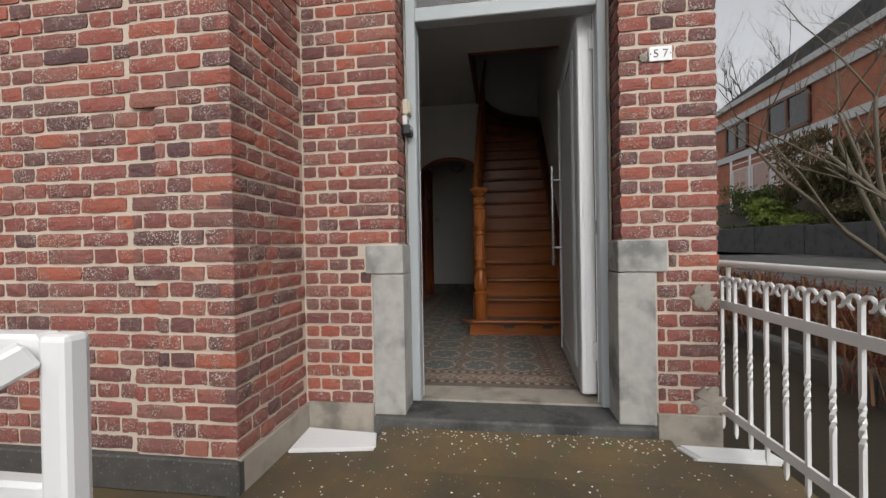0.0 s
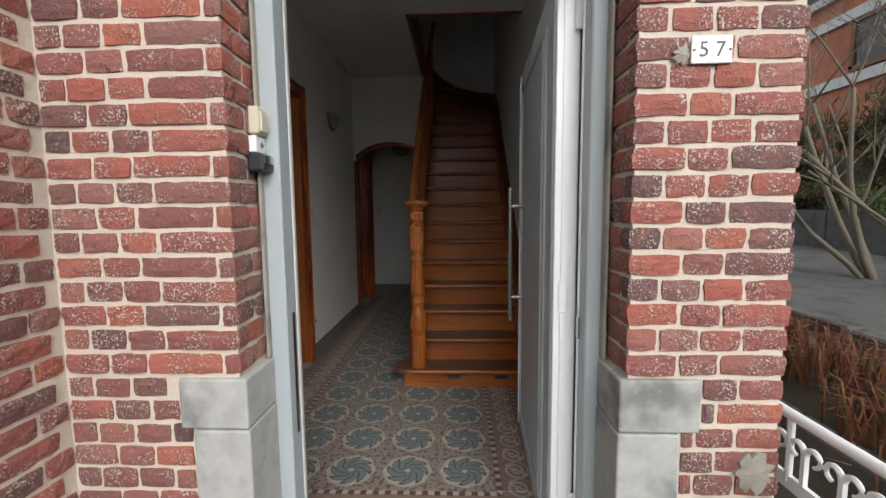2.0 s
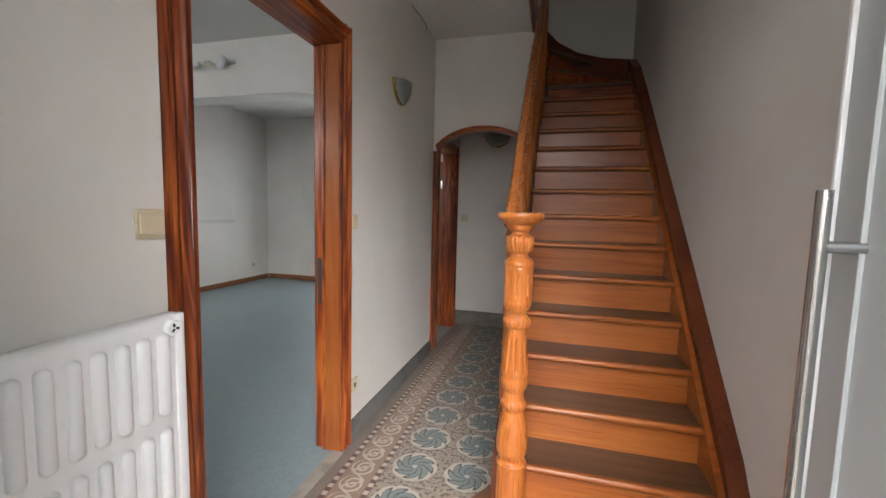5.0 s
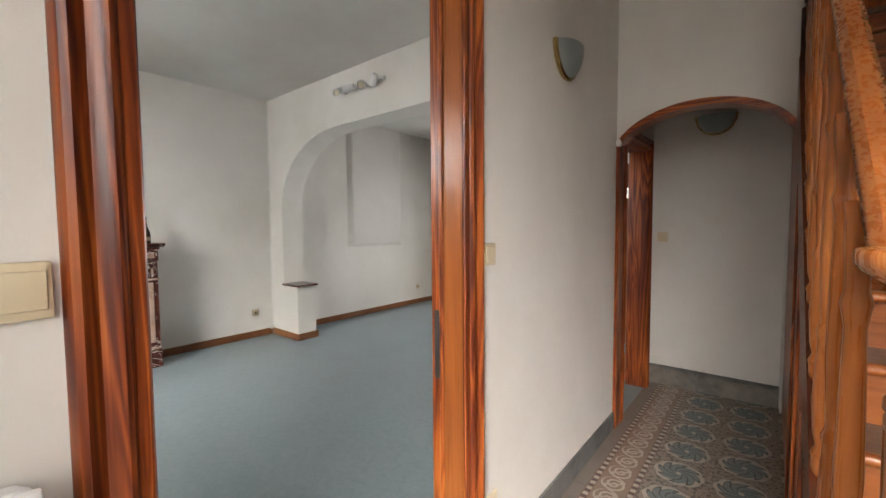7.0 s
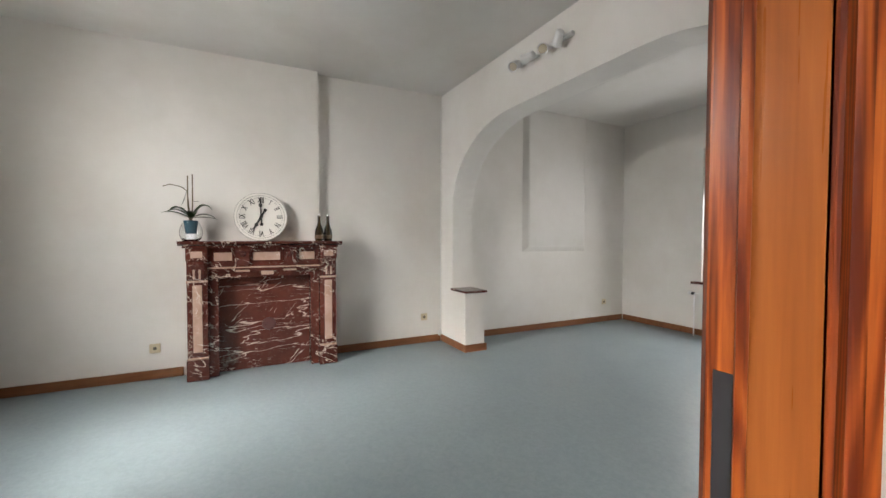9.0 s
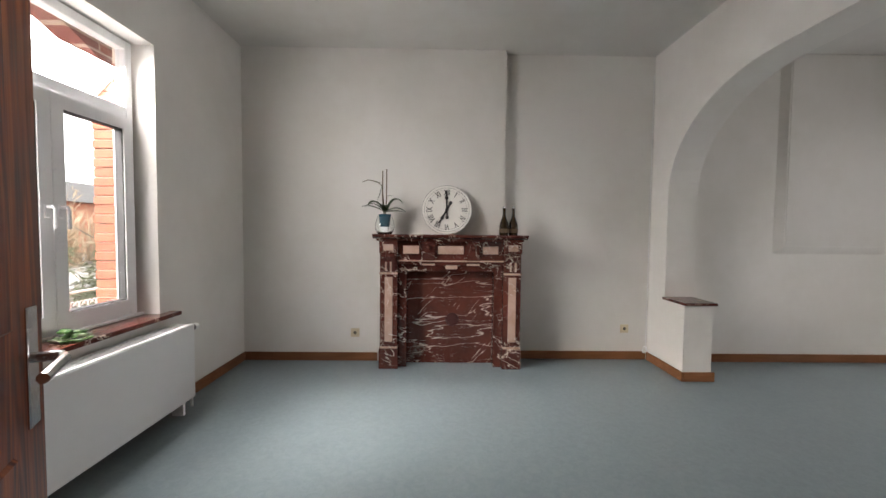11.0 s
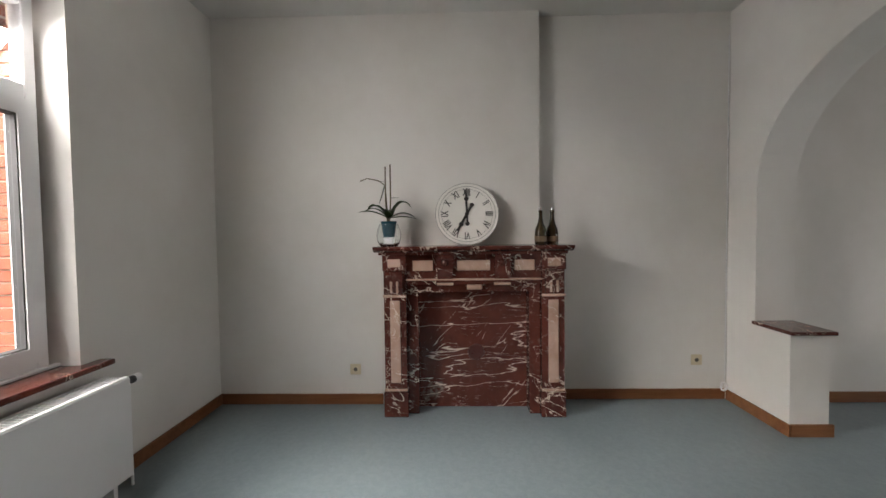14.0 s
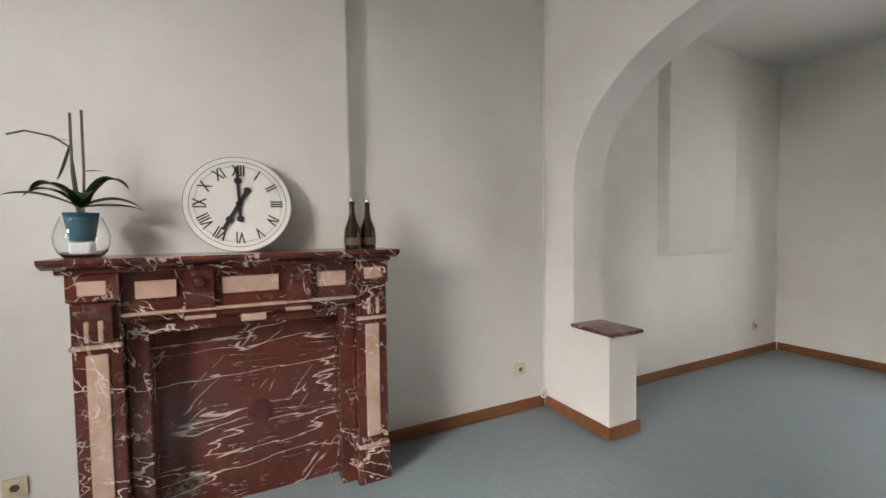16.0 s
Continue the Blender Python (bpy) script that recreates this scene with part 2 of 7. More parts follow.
def marble_material(name, base, dark, vein, amount=1.0, bedded=False):
    """Polished veined marble: long wandering veins, crossed by finer broken ones. bedded: mostly level veins."""
    k = Mat(name, 0.16)
    v = k.coords("World")
    n0, n1, n6 = k.noise(v, 5.0, 5, 0.6), k.noise(v, 26.0, 4, 0.6), k.noise(v, 3.1, 3, 0.55)

    def vein_set(scale, turn, size, width, distort):
        mp = k.nt.nodes.new("ShaderNodeMapping")
        mp.inputs["Rotation"].default_value = (radians(turn), 0, 0)
        k.nt.links.new(v, mp.inputs["Vector"])
        sc = k.nt.nodes.new("ShaderNodeMapping")
        sc.inputs["Scale"].default_value = scale
        k.nt.links.new(mp.outputs[0], sc.inputs["Vector"])
        return (k.noise(sc.outputs[0], size, 4.0, 0.55, distort) - 0.5).op("ABSOLUTE").step(width, width * 0.25)

    if bedded:
        long_ = vein_set((1, 0.9, 6.5), -4, 1.0, 0.011, 0.1) * n6.step(0.3, 0.42)
        fine = vein_set((1, 1.1, 11.0), 3, 2.0, 0.011, 0.15) * n0.step(0.5, 0.58)
        cross = vein_set((1, 5.0, 0.9), 42, 0.8, 0.006, 0.15) * n6.step(0.45, 0.39)
    else:
        long_ = vein_set((1.6, 1.2, 3.0), 24, 2.2, 0.011, 0.3) * n0.step(0.45, 0.56)
        fine = vein_set((2.0, 2.0, 2.6), -35, 4.5, 0.014, 0.4) * n6.step(0.52, 0.62)
        cross = vein_set((1.4, 3.6, 1.0), -16, 2.4, 0.01, 0.3) * n6.step(0.5, 0.42)
    c = k.mix(n0.step(0.3, 0.7), base, dark)
    c = k.mix(n1.step(0.55, 0.75) * 0.3, c, tuple(0.5 * p + 0.5 * q * 0.5 for p, q in zip(base, vein)))
    c = k.mix(n6.step(0.66, 0.72) * n1.step(0.4, 0.6) * 0.5, c, (0.3, 0.29, 0.24))
    c = k.mix((long_ * 0.9).op("MAXIMUM", fine * 0.6).op("MAXIMUM", cross * 0.8) * amount, c, vein)
    k.color(c)
    k.set("Roughness", n0 * 0.12 + 0.12)
    k.bump(n0, 0.0006, 0.3)
    return k.m


def floor_tile_material():
    """Encaustic tiles: swirling eight-petal flowers, a check and scroll border."""
    k = Mat("encaustic_tile", 0.42)
    v = k.coords("World")
    x, y, z = k.xyz(v)
    n1, n2, n3 = k.noise(v, 7.0, 4), k.noise(v, 110.0, 3), k.noise(v, 48.0, 2)
    beige, dark, blue, cream, brown = (0.23, 0.185, 0.148), (0.036, 0.03, 0.027), (0.125, 0.158, 0.16), (0.38, 0.33, 0.275), (0.14, 0.07, 0.052)
    # flowers on a 0.28 m grid
    u = (x / 0.28).op("ADD", 100.5).op("FRACT") - 0.5
    w = ((y - 0.832) / 0.28).op("ADD", 100.5).op("FRACT") - 0.5
    r = (u * u + w * w).op("SQRT") * 0.28
    a = w.op("ARCTAN2", u)
    swirl = a + r * 17.0
    lobe = (swirl * 4.0).op("COSINE").op("ABSOLUTE")
    petal_edge = lobe * 0.028 + 0.074
    inside = (r - petal_edge).lt(0.0)
    outline = (r - petal_edge).op("ABSOLUTE").lt(0.005)
    seam = lobe.lt(0.36) * (r - petal_edge).lt(0.0) * r.gt(0.014)
    ring_r = (a * 4.0).op("COSINE").op("ABSOLUTE") * 0.008 + 0.113
    ring = (r - ring_r).lt(0.0)
    ring_in = (r - ring_r + 0.016).lt(0.0)
    c = k.mix(n3.step(0.52, 0.58) * 0.85, beige, dark)
    c = k.mix(ring, c, cream)
    c = k.mix(ring_in, c, k.mix(n3.step(0.5, 0.6) * 0.25, (0.42, 0.36, 0.3), dark))
    c = k.mix(inside, c, blue)
    c = k.mix(outline.op("MAXIMUM", seam), c, (0.045, 0.045, 0.045))
    c = k.mix(r.lt(0.013), c, cream)
    # border: distance out of the flower field
    ex = (x + 0.14).op("ABSOLUTE") - 0.56
    ey = (y * -1.0) + 0.692
    e = ex.op("MAXIMUM", ey)
    along = k.mix(ex.gt(ey), x, y)
    along = Val(k.nt, along.s)
    check_on = (along / 0.056).op("FRACT").lt(0.5)
    check = k.mix(check_on, (0.07, 0.033, 0.027), cream)
    bu = (along / 0.13).op("FRACT") - 0.5
    be = (e - 0.11) / 0.13
    br = (bu * bu + be * be).op("SQRT")
    ba = be.op("ARCTAN2", bu)
    spiral = ((br * 26.0 + ba).op("SINE")).gt(0.35) * br.lt(0.5)
    wave = ((be - (along / 0.13 * 6.283).op("SINE") * 0.3).op("ABSOLUTE")).lt(0.07)
    scroll = k.mix(spiral.op("MAXIMUM", wave), (0.2, 0.135, 0.1), cream)
    c = k.mix(e.gt(0.0), c, brown)
    c = k.mix(e.gt(0.004) * e.lt(0.03), c, check)
    c = k.mix(e.gt(0.034) * e.lt(0.186), c, scroll)
    c = k.mix(e.gt(0.19) * e.lt(0.216), c, check)
    c = k.mix(e.gt(0.222), c, (0.15, 0.125, 0.105))
    c = k.mix(n1.step(0.4, 0.8) * 0.3, c, (0.13, 0.115, 0.1))
    c = k.mix(n2.step(0.45, 0.75) * 0.15, c, (0.4, 0.36, 0.32))
    k.color(c)
    k.set("Roughness", n1 * 0.25 + 0.32)
    k.bump(n2 * 0.4 + n1 * 0.6, 0.0008, 0.4)
    return k.m


def linoleum():
    k = Mat("blue_grey_linoleum", 0.33)
    v = k.coords("World")
    n0, n1, n2 = k.noise(v, 0.9, 3), k.noise(v, 26.0, 5, 0.7, 0.8), k.noise(v, 150.0, 2)
    c = k.mix(n1.step(0.3, 0.7), (0.18, 0.23, 0.25), (0.218, 0.268, 0.288))
    c = k.mix(n2.step(0.5, 0.75) * 0.3, c, (0.29, 0.33, 0.345))
    c = k.mix(n0.step(0.45, 0.75) * 0.25, c, (0.135, 0.175, 0.19))
    k.color(c)
    k.set("Roughness", n1 * 0.08 + n0 * 0.16 + 0.29)
    k.bump(n1 * 0.4 + n2 * 0.4, 0.0004, 0.3)
    return k.m


def glass_material():
    k = Mat("window_glass", 0.02)
    k.color((0.95, 0.97, 0.97))
    k.set("Transmission Weight", 1.0).set("IOR", 1.45)
    return k.m


def mossy_concrete():
    k = Mat("mossy_concrete", 0.75)
    v = k.coords("World")
    n0, n1, n2 = k.noise(v, 2.2, 5, 0.6), k.noise(v, 11.0, 5, 0.65), k.noise(v, 55.0, 3)
    c = k.mix(n0.step(0.35, 0.65), (0.075, 0.06, 0.04), (0.13, 0.088, 0.042))
    c = k.mix(n1.step(0.5, 0.72) * 0.55, c, (0.075, 0.082, 0.03))
    c = k.mix(n2.step(0.68, 0.72) * n1.step(0.35, 0.6) * 0.5, c, (0.5, 0.46, 0.4))
    k.color(c)
    k.set("Roughness", n0 * 0.4 + 0.4)
    k.bump(n1 + n2 * 0.4, 0.004, 0.7)
    return k.m


def stone_material(name, a, b, stain):
    k = Mat(name, 0.75)
    v = k.coords("World")
    n0, n1, n2 = k.noise(v, 3.5, 4, 0.6), k.noise(v, 18.0, 5), k.noise(v, 90.0, 3)
    c = k.mix(n1, a, b)
    c = k.mix(n0.step(0.47, 0.66) * 0.75, c, stain)
    k.color(k.mix(n2.step(0.6, 0.75) * 0.25, c, (0.5, 0.49, 0.46)))
    k.bump(n1 * 0.7 + n2 * 0.4, 0.002, 0.6)
    return k.m


BRICK = brick_material()
FARBRICK = far_brick_material("plain_brickwork")
MORTAR = speckled("mortar", (0.66, 0.56, 0.46), (0.44, 0.37, 0.3), 9, 0.92, 0.008, 110)
PLASTER = plaster("white_wall_plaster", (0.72, 0.7, 0.67))
CEIL = plaster("ceiling_plaster", (0.67, 0.655, 0.63))
BLUESTONE = stone_material("weathered_bluestone", (0.25, 0.245, 0.23), (0.47, 0.455, 0.425), (0.1, 0.1, 0.095))
DARKSTONE = stone_material("wet_dark_bluestone", (0.05, 0.05, 0.048), (0.115, 0.112, 0.105), (0.014, 0.014, 0.013))
PLINTH = stone_material("cement_plinth", (0.27, 0.24, 0.2), (0.36, 0.32, 0.27), (0.1, 0.09, 0.075))
WETPLINTH = stone_material("dark_wet_plinth", (0.05, 0.047, 0.043), (0.08, 0.074, 0.066), (0.03, 0.03, 0.028))
MOSS = mossy_concrete()
TILE = floor_tile_material()
GROUT = speckled("grout", (0.12, 0.105, 0.09), (0.17, 0.15, 0.13), 20, 0.9)
LINO = linoleum()
WOODZ = wood("red_brown_stained_wood_upright", (0.08, 0.012, 0.004), (0.22, 0.045, 0.01), (0.42, 0.115, 0.022), "z", 0.32, 1.7, 0.1)
WOODY = wood("red_brown_stained_wood_long", (0.08, 0.012, 0.004), (0.22, 0.045, 0.01), (0.42, 0.115, 0.022), "y", 0.32, 1.7, 0.1)
WOODX = wood("red_brown_stained_wood_across", (0.08, 0.012, 0.004), (0.22, 0.045, 0.01), (0.42, 0.115, 0.022), "x", 0.32, 1.7, 0.1)
OAKX = wood("honey_oak_across", (0.19, 0.047, 0.009), (0.3, 0.085, 0.016), (0.38, 0.125, 0.03), "x", 0.3)
OAKZ = wood("honey_oak_upright", (0.23, 0.061, 0.012), (0.35, 0.107, 0.023), (0.43, 0.155, 0.04), "z", 0.28)
TREAD = wood("worn_tread_wood", (0.075, 0.035, 0.018), (0.12, 0.057, 0.028), (0.18, 0.088, 0.045), "x", 0.4)
SKIRT = wood("brown_skirting_wood", (0.15, 0.055, 0.02), (0.21, 0.085, 0.034), (0.26, 0.11, 0.048), "y", 0.4)
MARBLE = marble_material("red_brown_marble", (0.115, 0.029, 0.02), (0.062, 0.017, 0.013), (0.66, 0.55, 0.46))
BOARDMARBLE = marble_material("bedded_red_brown_marble", (0.11, 0.03, 0.021), (0.075, 0.02, 0.015), (0.62, 0.5, 0.42), 1.0, True)
MARBLEPALE = marble_material("pale_pink_marble", (0.52, 0.37, 0.3), (0.4, 0.25, 0.19), (0.7, 0.6, 0.52), 0.9)
WHITEPAINT = speckled("white_gloss_paint", (0.8, 0.8, 0.8), (0.72, 0.72, 0.72), 5, 0.35, 0.0006, 60)
WHITEIRON = speckled("white_painted_iron", (0.78, 0.78, 0.78), (0.62, 0.61, 0.59), 14, 0.4, 0.0014, 90)
PVC = speckled("white_pvc", (0.86, 0.86, 0.87), (0.8, 0.8, 0.81), 3, 0.3, 0.0003, 60)
GREYFRAME = speckled("pale_grey_lacquer", (0.34, 0.37, 0.38), (0.39, 0.42, 0.43), 3, 0.38, 0.0005, 220)
GREYDOOR = speckled("grey_lacquered_aluminium", (0.4, 0.42, 0.42), (0.45, 0.47, 0.47), 3, 0.38, 0.0005, 220)
STEEL = speckled("brushed_steel", (0.6, 0.6, 0.6), (0.5, 0.5, 0.5), 20, 0.25, 0.0003, 200, 1.0)
IVORY = speckled("ivory_plastic", (0.66, 0.57, 0.4), (0.6, 0.51, 0.35), 6, 0.4, 0.0003, 60)
BLACKP = speckled("black_plastic", (0.02, 0.02, 0.022), (0.035, 0.035, 0.038), 6, 0.35, 0.0003, 60)
RUBBER = speckled("black_rubber_seal", (0.015, 0.015, 0.016), (0.03, 0.03, 0.03), 6, 0.6, 0.0003, 60)
CREAM = speckled("cream_plastic", (0.6, 0.54, 0.42), (0.52, 0.46, 0.35), 12, 0.5)
GLASS = glass_material()

# ---- large structure ----
XH0, XH1 = -1.145, -1.005          # wall between hall and living room
XR = 0.79                         # hall's right wall
XL = -5.13                        # living room, fireplace wall
YF = -0.175                       # living room, inside of the window wall
YB = 6.91                         # back wall of the rear room
ZC, ZH = 2.975, 2.87              # ceilings: living room, hall
D0, D1, DZ = 1.325, 2.25, 2.19  # living room doorway in clear
YN = 3.95                         # arched wall across the hall


def setting(name, bm, material, label, category, smooth=False):
    return part(name, bm, material, None, label, smooth, category, "structure")


def boxes(*list_of):
    bm = bmesh.new()
    for b in list_of:
        box(bm, *b)
    return bm


hall_base = setting("floor_hall", bx(XH1, XR, 0.41, 5.0, -0.2, -0.012), GROUT, "grout bed under patterned hall tiles", "floor")
setting("floor_living", boxes((XL - 0.1, XH0, YF, YB, -0.2, 0.0), (XH0, XH1, D0, D1, -0.2, -0.001), (XH0, XH1, 4.10, 4.82, -0.2, -0.001)), LINO, "blue-grey mottled linoleum floor with a soft sheen", "floor")
setting("wall_hall_left", boxes((XH0, XH1, 0.42, D0, 0, ZC + 0.2), (XH0, XH1, D0, D1, DZ, ZC + 0.2), (XH0, XH1, D1, 4.10, 0, ZC + 0.2),
                                (XH0, XH1, 4.10, 4.82, 2.0, ZC + 0.2), (XH0, XH1, 4.82, YB, 0, ZC + 0.2)), PLASTER, "white painted plaster wall between hall and living room", "wall")
setting("wall_hall_right", bx(XR, XR + 0.199, 0.421, 6.0, -0.2, 5.6), PLASTER, "white painted plaster wall beside the staircase", "wall")
setting("wall_hall_back", boxes((XH1, -0.12, 5.0, 5.1, -0.2, ZH + 0.1), (XH1, -0.12, 4.9, 5.1, ZH + 0.1, 5.6), (-0.12, XR, 4.9, 5.1, -0.2, 5.6)), PLASTER, "white painted plaster wall at the end of the hall", "wall")
# wall with a low arch across the hall
bm = bmesh.new()
arch = []
for i in range(25):
    u = -1 + i / 12.0
    arch.append((-0.558 + u * 0.447, 1.895 + 0.305 * (math.sqrt(max(0, 1 - (u * 0.93) ** 2)) - math.sqrt(1 - 0.93 ** 2))))
over_curve(bm, arch, ZH, YN, YN + 0.1)
setting("wall_hall_arch", bm, PLASTER, "white plaster wall with a low arch over the passage", "wall")
setting("ceiling_hall", boxes((XH1, XR, 0.42, 2.42, ZH, ZH + 0.25), (XH1, -0.13, 2.42, 5.0, ZH, ZH + 0.25)), CEIL, "white plaster hall ceiling with stairwell opening", "ceiling")
setting("wall_stairwell", boxes((-1.3, XR, 2.2, 2.42, ZH + 0.25, 5.6), (-1.5, -1.3, 2.2, 5.1, ZH + 0.25, 5.6)), PLASTER, "plain plaster walls of the upper landing", "wall")
setting("ceiling_upper", bx(-1.5, XR + 0.25, 2.2, 5.1, 5.4, 5.6), CEIL, "plain upper landing ceiling", "ceiling")
setting("floor_upper", bx(-1.3, -0.13, 2.42, 4.9, ZH + 0.25, ZH + 0.27), TREAD, "upper landing floor boards", "floor")
# living room
setting("wall_fireplace", boxes((XL - 0.3, XL, YF - 0.36, 2.323, 0, ZC + 0.2), (XL - 0.3, XL - 0.09, 2.323, 3.9, 0, ZC + 0.2), (XL - 0.3, XL - 0.023, 3.9, YB, 0, ZC + 0.2)),
        PLASTER, "white plaster wall with shallow chimney breast and boxed-out flue", "wall")
# boxed-out panel with splayed edges on the rear room wall
bm = bmesh.new()
lo = [bm.verts.new((XL - 0.0235, y, z)) for y, z in ((4.965, 1.075), (6.09, 1.075), (6.09, ZC - 0.002), (4.965, ZC - 0.002))]
hi = [bm.verts.new((XL + 0.032, y, z)) for y, z in ((5.035, 1.15), (6.02, 1.15), (6.02, ZC - 0.002), (5.035, ZC - 0.002))]
bm.faces.new(hi)
bm.faces.new(lo[::-1])
for i in range(4):
    bm.faces.new((lo[i], lo[(i + 1) % 4], hi[(i + 1) % 4], hi[i]))
bmesh.ops.bevel(bm, geom=[e for e in bm.edges if e.verts[0] in hi and e.verts[1] in hi], offset=0.008, segments=2, affect="EDGES")
setting("wall_panel", bm, PLASTER, "shallow boxed-out plaster panel with splayed edges", "wall", True)
WX0, WX1, WZ0, WZ1 = -3.955, -2.72, 0.69, 2.455
setting("wall_window", boxes((XL - 0.3, WX0, -0.4, YF, -0.2, ZC + 0.2), (WX1, XH1, -0.4, YF, -0.2, ZC + 0.2), (WX0, WX1, -0.4, YF, -0.2, WZ0 - 0.03), (WX0, WX1, -0.4, YF, WZ1, ZC + 0.2), (XH0, XH1, YF, 0.42, 0, ZC + 0.2)),
        PLASTER, "white plaster window wall of the living room", "wall")
BW0, BW1, BZ0, BZ1 = -3.95, -2.7, 0.7, 2.42
setting("wall_rear", boxes((XL - 0.3, BW0, YB, YB + 0.3, -0.2, ZC + 0.2), (BW1, XH1, YB, YB + 0.3, -0.2, ZC + 0.2), (BW0, BW1, YB, YB + 0.3, -0.2, BZ0), (BW0, BW1, YB, YB + 0.3, BZ1, ZC + 0.2)),
        PLASTER, "white plaster rear wall with a window", "wall")
setting("ceiling_living", bx(XL - 0.3, XH0, YF - 0.2, YB + 0.1, ZC, ZC + 0.2), CEIL, "white plaster living room ceiling", "ceiling")
# arched opening between front and rear room
YA0, YA1 = 3.79, 4.06
bm = bmesh.new()
curve = []
PX = -4.925
for i in range(13):
    a = math.pi / 2 * i / 12
    curve.append((PX + 1.12 * (1 - math.cos(a)), 1.62 + 0.82 * math.sin(a)))
mirror = [(-1.17 - 0.19 - (x - PX), z) for x, z in reversed(curve)]
over_curve(bm, curve + mirror, ZC, YA0, YA1)
box(bm, XL - 0.1, PX, YA0, YA1, 0.0, ZC)
box(bm, -1.36, XH0, YA0, YA1, 0.0, ZC)
setting("wall_archway", bm, PLASTER, "white plaster arch between front and rear living room", "wall")
ped = thing("pedestal", "low white plaster pedestal with dark marble top under the arch", "pedestal", (-4.78, 3.92, 0))
part("body", bx(PX + 0.0005, -4.62, YA0, YA1 - 0.025, 0, 0.655), PLASTER, ped)
part("top_slab", bx(PX + 0.001, -4.577, YA0 - 0.026, YA1 - 0.012, 0.656, 0.68, bev=0.004), MARBLE, ped, "dark red marble slab")

# skirting in the living room
sk = thing("baseboard_living", "narrow brown wooden skirting board", "baseboard", (0, 0, 0), kind="structure")
for b in ((XL + 0.002, XL + 0.017, YF + 0.016, 1.11), (XL - 0.088, XL - 0.073, 2.33, YA0 - 0.016), (XL - 0.021, XL - 0.006, YA1 + 0.002, YB - 0.016),
          (XL - 0.02, WX0 - 0.2, YF + 0.002, YF + 0.017), (WX0 - 0.19, XH0 - 0.02, YF + 0.002, YF + 0.017),
          (XL - 0.072, -4.605, YA0 - 0.015, YA0 - 0.001), (-4.619, -4.604, YA0, YA1), (XL, XH0 - 0.02, YB - 0.015, YB - 0.002),
          (XH0 - 0.017, XH0 - 0.002, D1 + 0.12, YA0 - 0.01)):
    part("board", bx(*b, 0.001, 0.082, bev=0.003), SKIRT, sk)

# front walls seen from outside: solid core behind the bricks
BX, BY, BR = -0.823, -0.534, 1.096   # projecting bay corner; outer corner of the house
OL, OR = -0.335, 0.69                # door opening in the brickwork
setting("wall_bay", boxes((-8.5, WX0, BY + 0.0075, -0.401, -0.75, 3.6), (WX1, BX - 0.0075, BY + 0.0075, -0.401, -0.75, 3.6), (WX0, WX1, BY + 0.0075, -0.401, -0.75, WZ0 - 0.03),
                          (BX - 0.16, BX - 0.0075, -0.4, 0.014, -0.75, 3.6)), MORTAR, "brick bay wall with pale mortar joints", "wall")
setting("wall_front", boxes((BX - 0.16, OL - 0.0075, 0.0075, 0.42, -0.75, 3.6), (OR + 0.0075, BR - 0.0075, 0.0075, 0.42, -0.75, 3.6), (OL - 0.0075, OR + 0.0075, 0.0075, 0.42, 2.62, 3.6),
                            (-1.0, OL, 0.27, 0.42, 0, 3.6), (XR + 0.2, BR - 0.012, 0.42, 6, -0.75, 3.6)), MORTAR, "brick entrance wall with pale mortar joints", "wall")
setting("wall_front_high", boxes((-8.5, BR, BY, 0.42, 3.6, 5.6), (-8.5, WX0 - 0.01, BY - 0.0, BY + 0.011, -0.6, 3.6), (WX1 + 0.01, -2.0, BY, BY + 0.011, -0.6, 3.6)), FARBRICK, "upper brick facade", "wall")
setting("roof", bx(-8.6, 1.3, -0.6, 7.4, 5.6, 5.75), FARBRICK, "plain flat roof closing the house", "roof")

# porch, steps and ground outside
GZ = -0.1
setting("porch", bx(-0.85 - 7.5, 1.25, -1.2, 0.011, -0.75, GZ), MOSS, "wet mossy concrete porch with scattered white flecks", "porch")
st = thing("entrance_steps", "wet concrete steps up to the porch", "steps", (0.3, -1.5, -0.63), kind="structure")
for i in range(2):
    part("step", bx(-0.5, 1.2, -1.2 - 0.28 * (i + 1), -1.201 - 0.28 * i, -0.75, GZ - 0.18 * (i + 1), bev=0.008), MOSS, st)

# ---- hall ----
def casing(name, x, side, y0, y1, zt, w, label, material=None):
    """A moulded door surround on the wall face x, standing out towards side, round the opening y0..y1, up to zt."""
    dr = thing(name, label, "door frame", (x, (y0 + y1) / 2, 0), kind="structure")
    prof = [(0, 0.001), (0, 0.012), (0.008, 0.026), (0.018, 0.03), (0.028, 0.024), (0.034, 0.016), (0.04, 0.014), (0.056, 0.02), (0.066, 0.028), (0.074, 0.024), (0.08, 0.015), (w - 0.004, 0.013), (w, 0.008), (w, 0.001)]
    for s, y in ((-1, y0), (1, y1)):
        bm = bmesh.new()
        poly = [(x + side * h, y + s * (w - u)) for u, h in prof]
        prism(bm, poly, "z", 0.0, zt + w)
        part("side_casing", bm, WOODZ, dr, smooth=True)
    bm = bmesh.new()
    prism(bm, [(x + side * (h + 0.0015), zt + (w - u)) for u, h in prof][::-1], "y", y0 - w, y1 + w)
    for v in bm.verts:  # mitre
        k = v.co.z - zt
        v.co.y = y0 - k if v.co.y < (y0 + y1) / 2 else y1 + k
    part("head_casing", bm, WOODY, dr, smooth=True)
    return dr


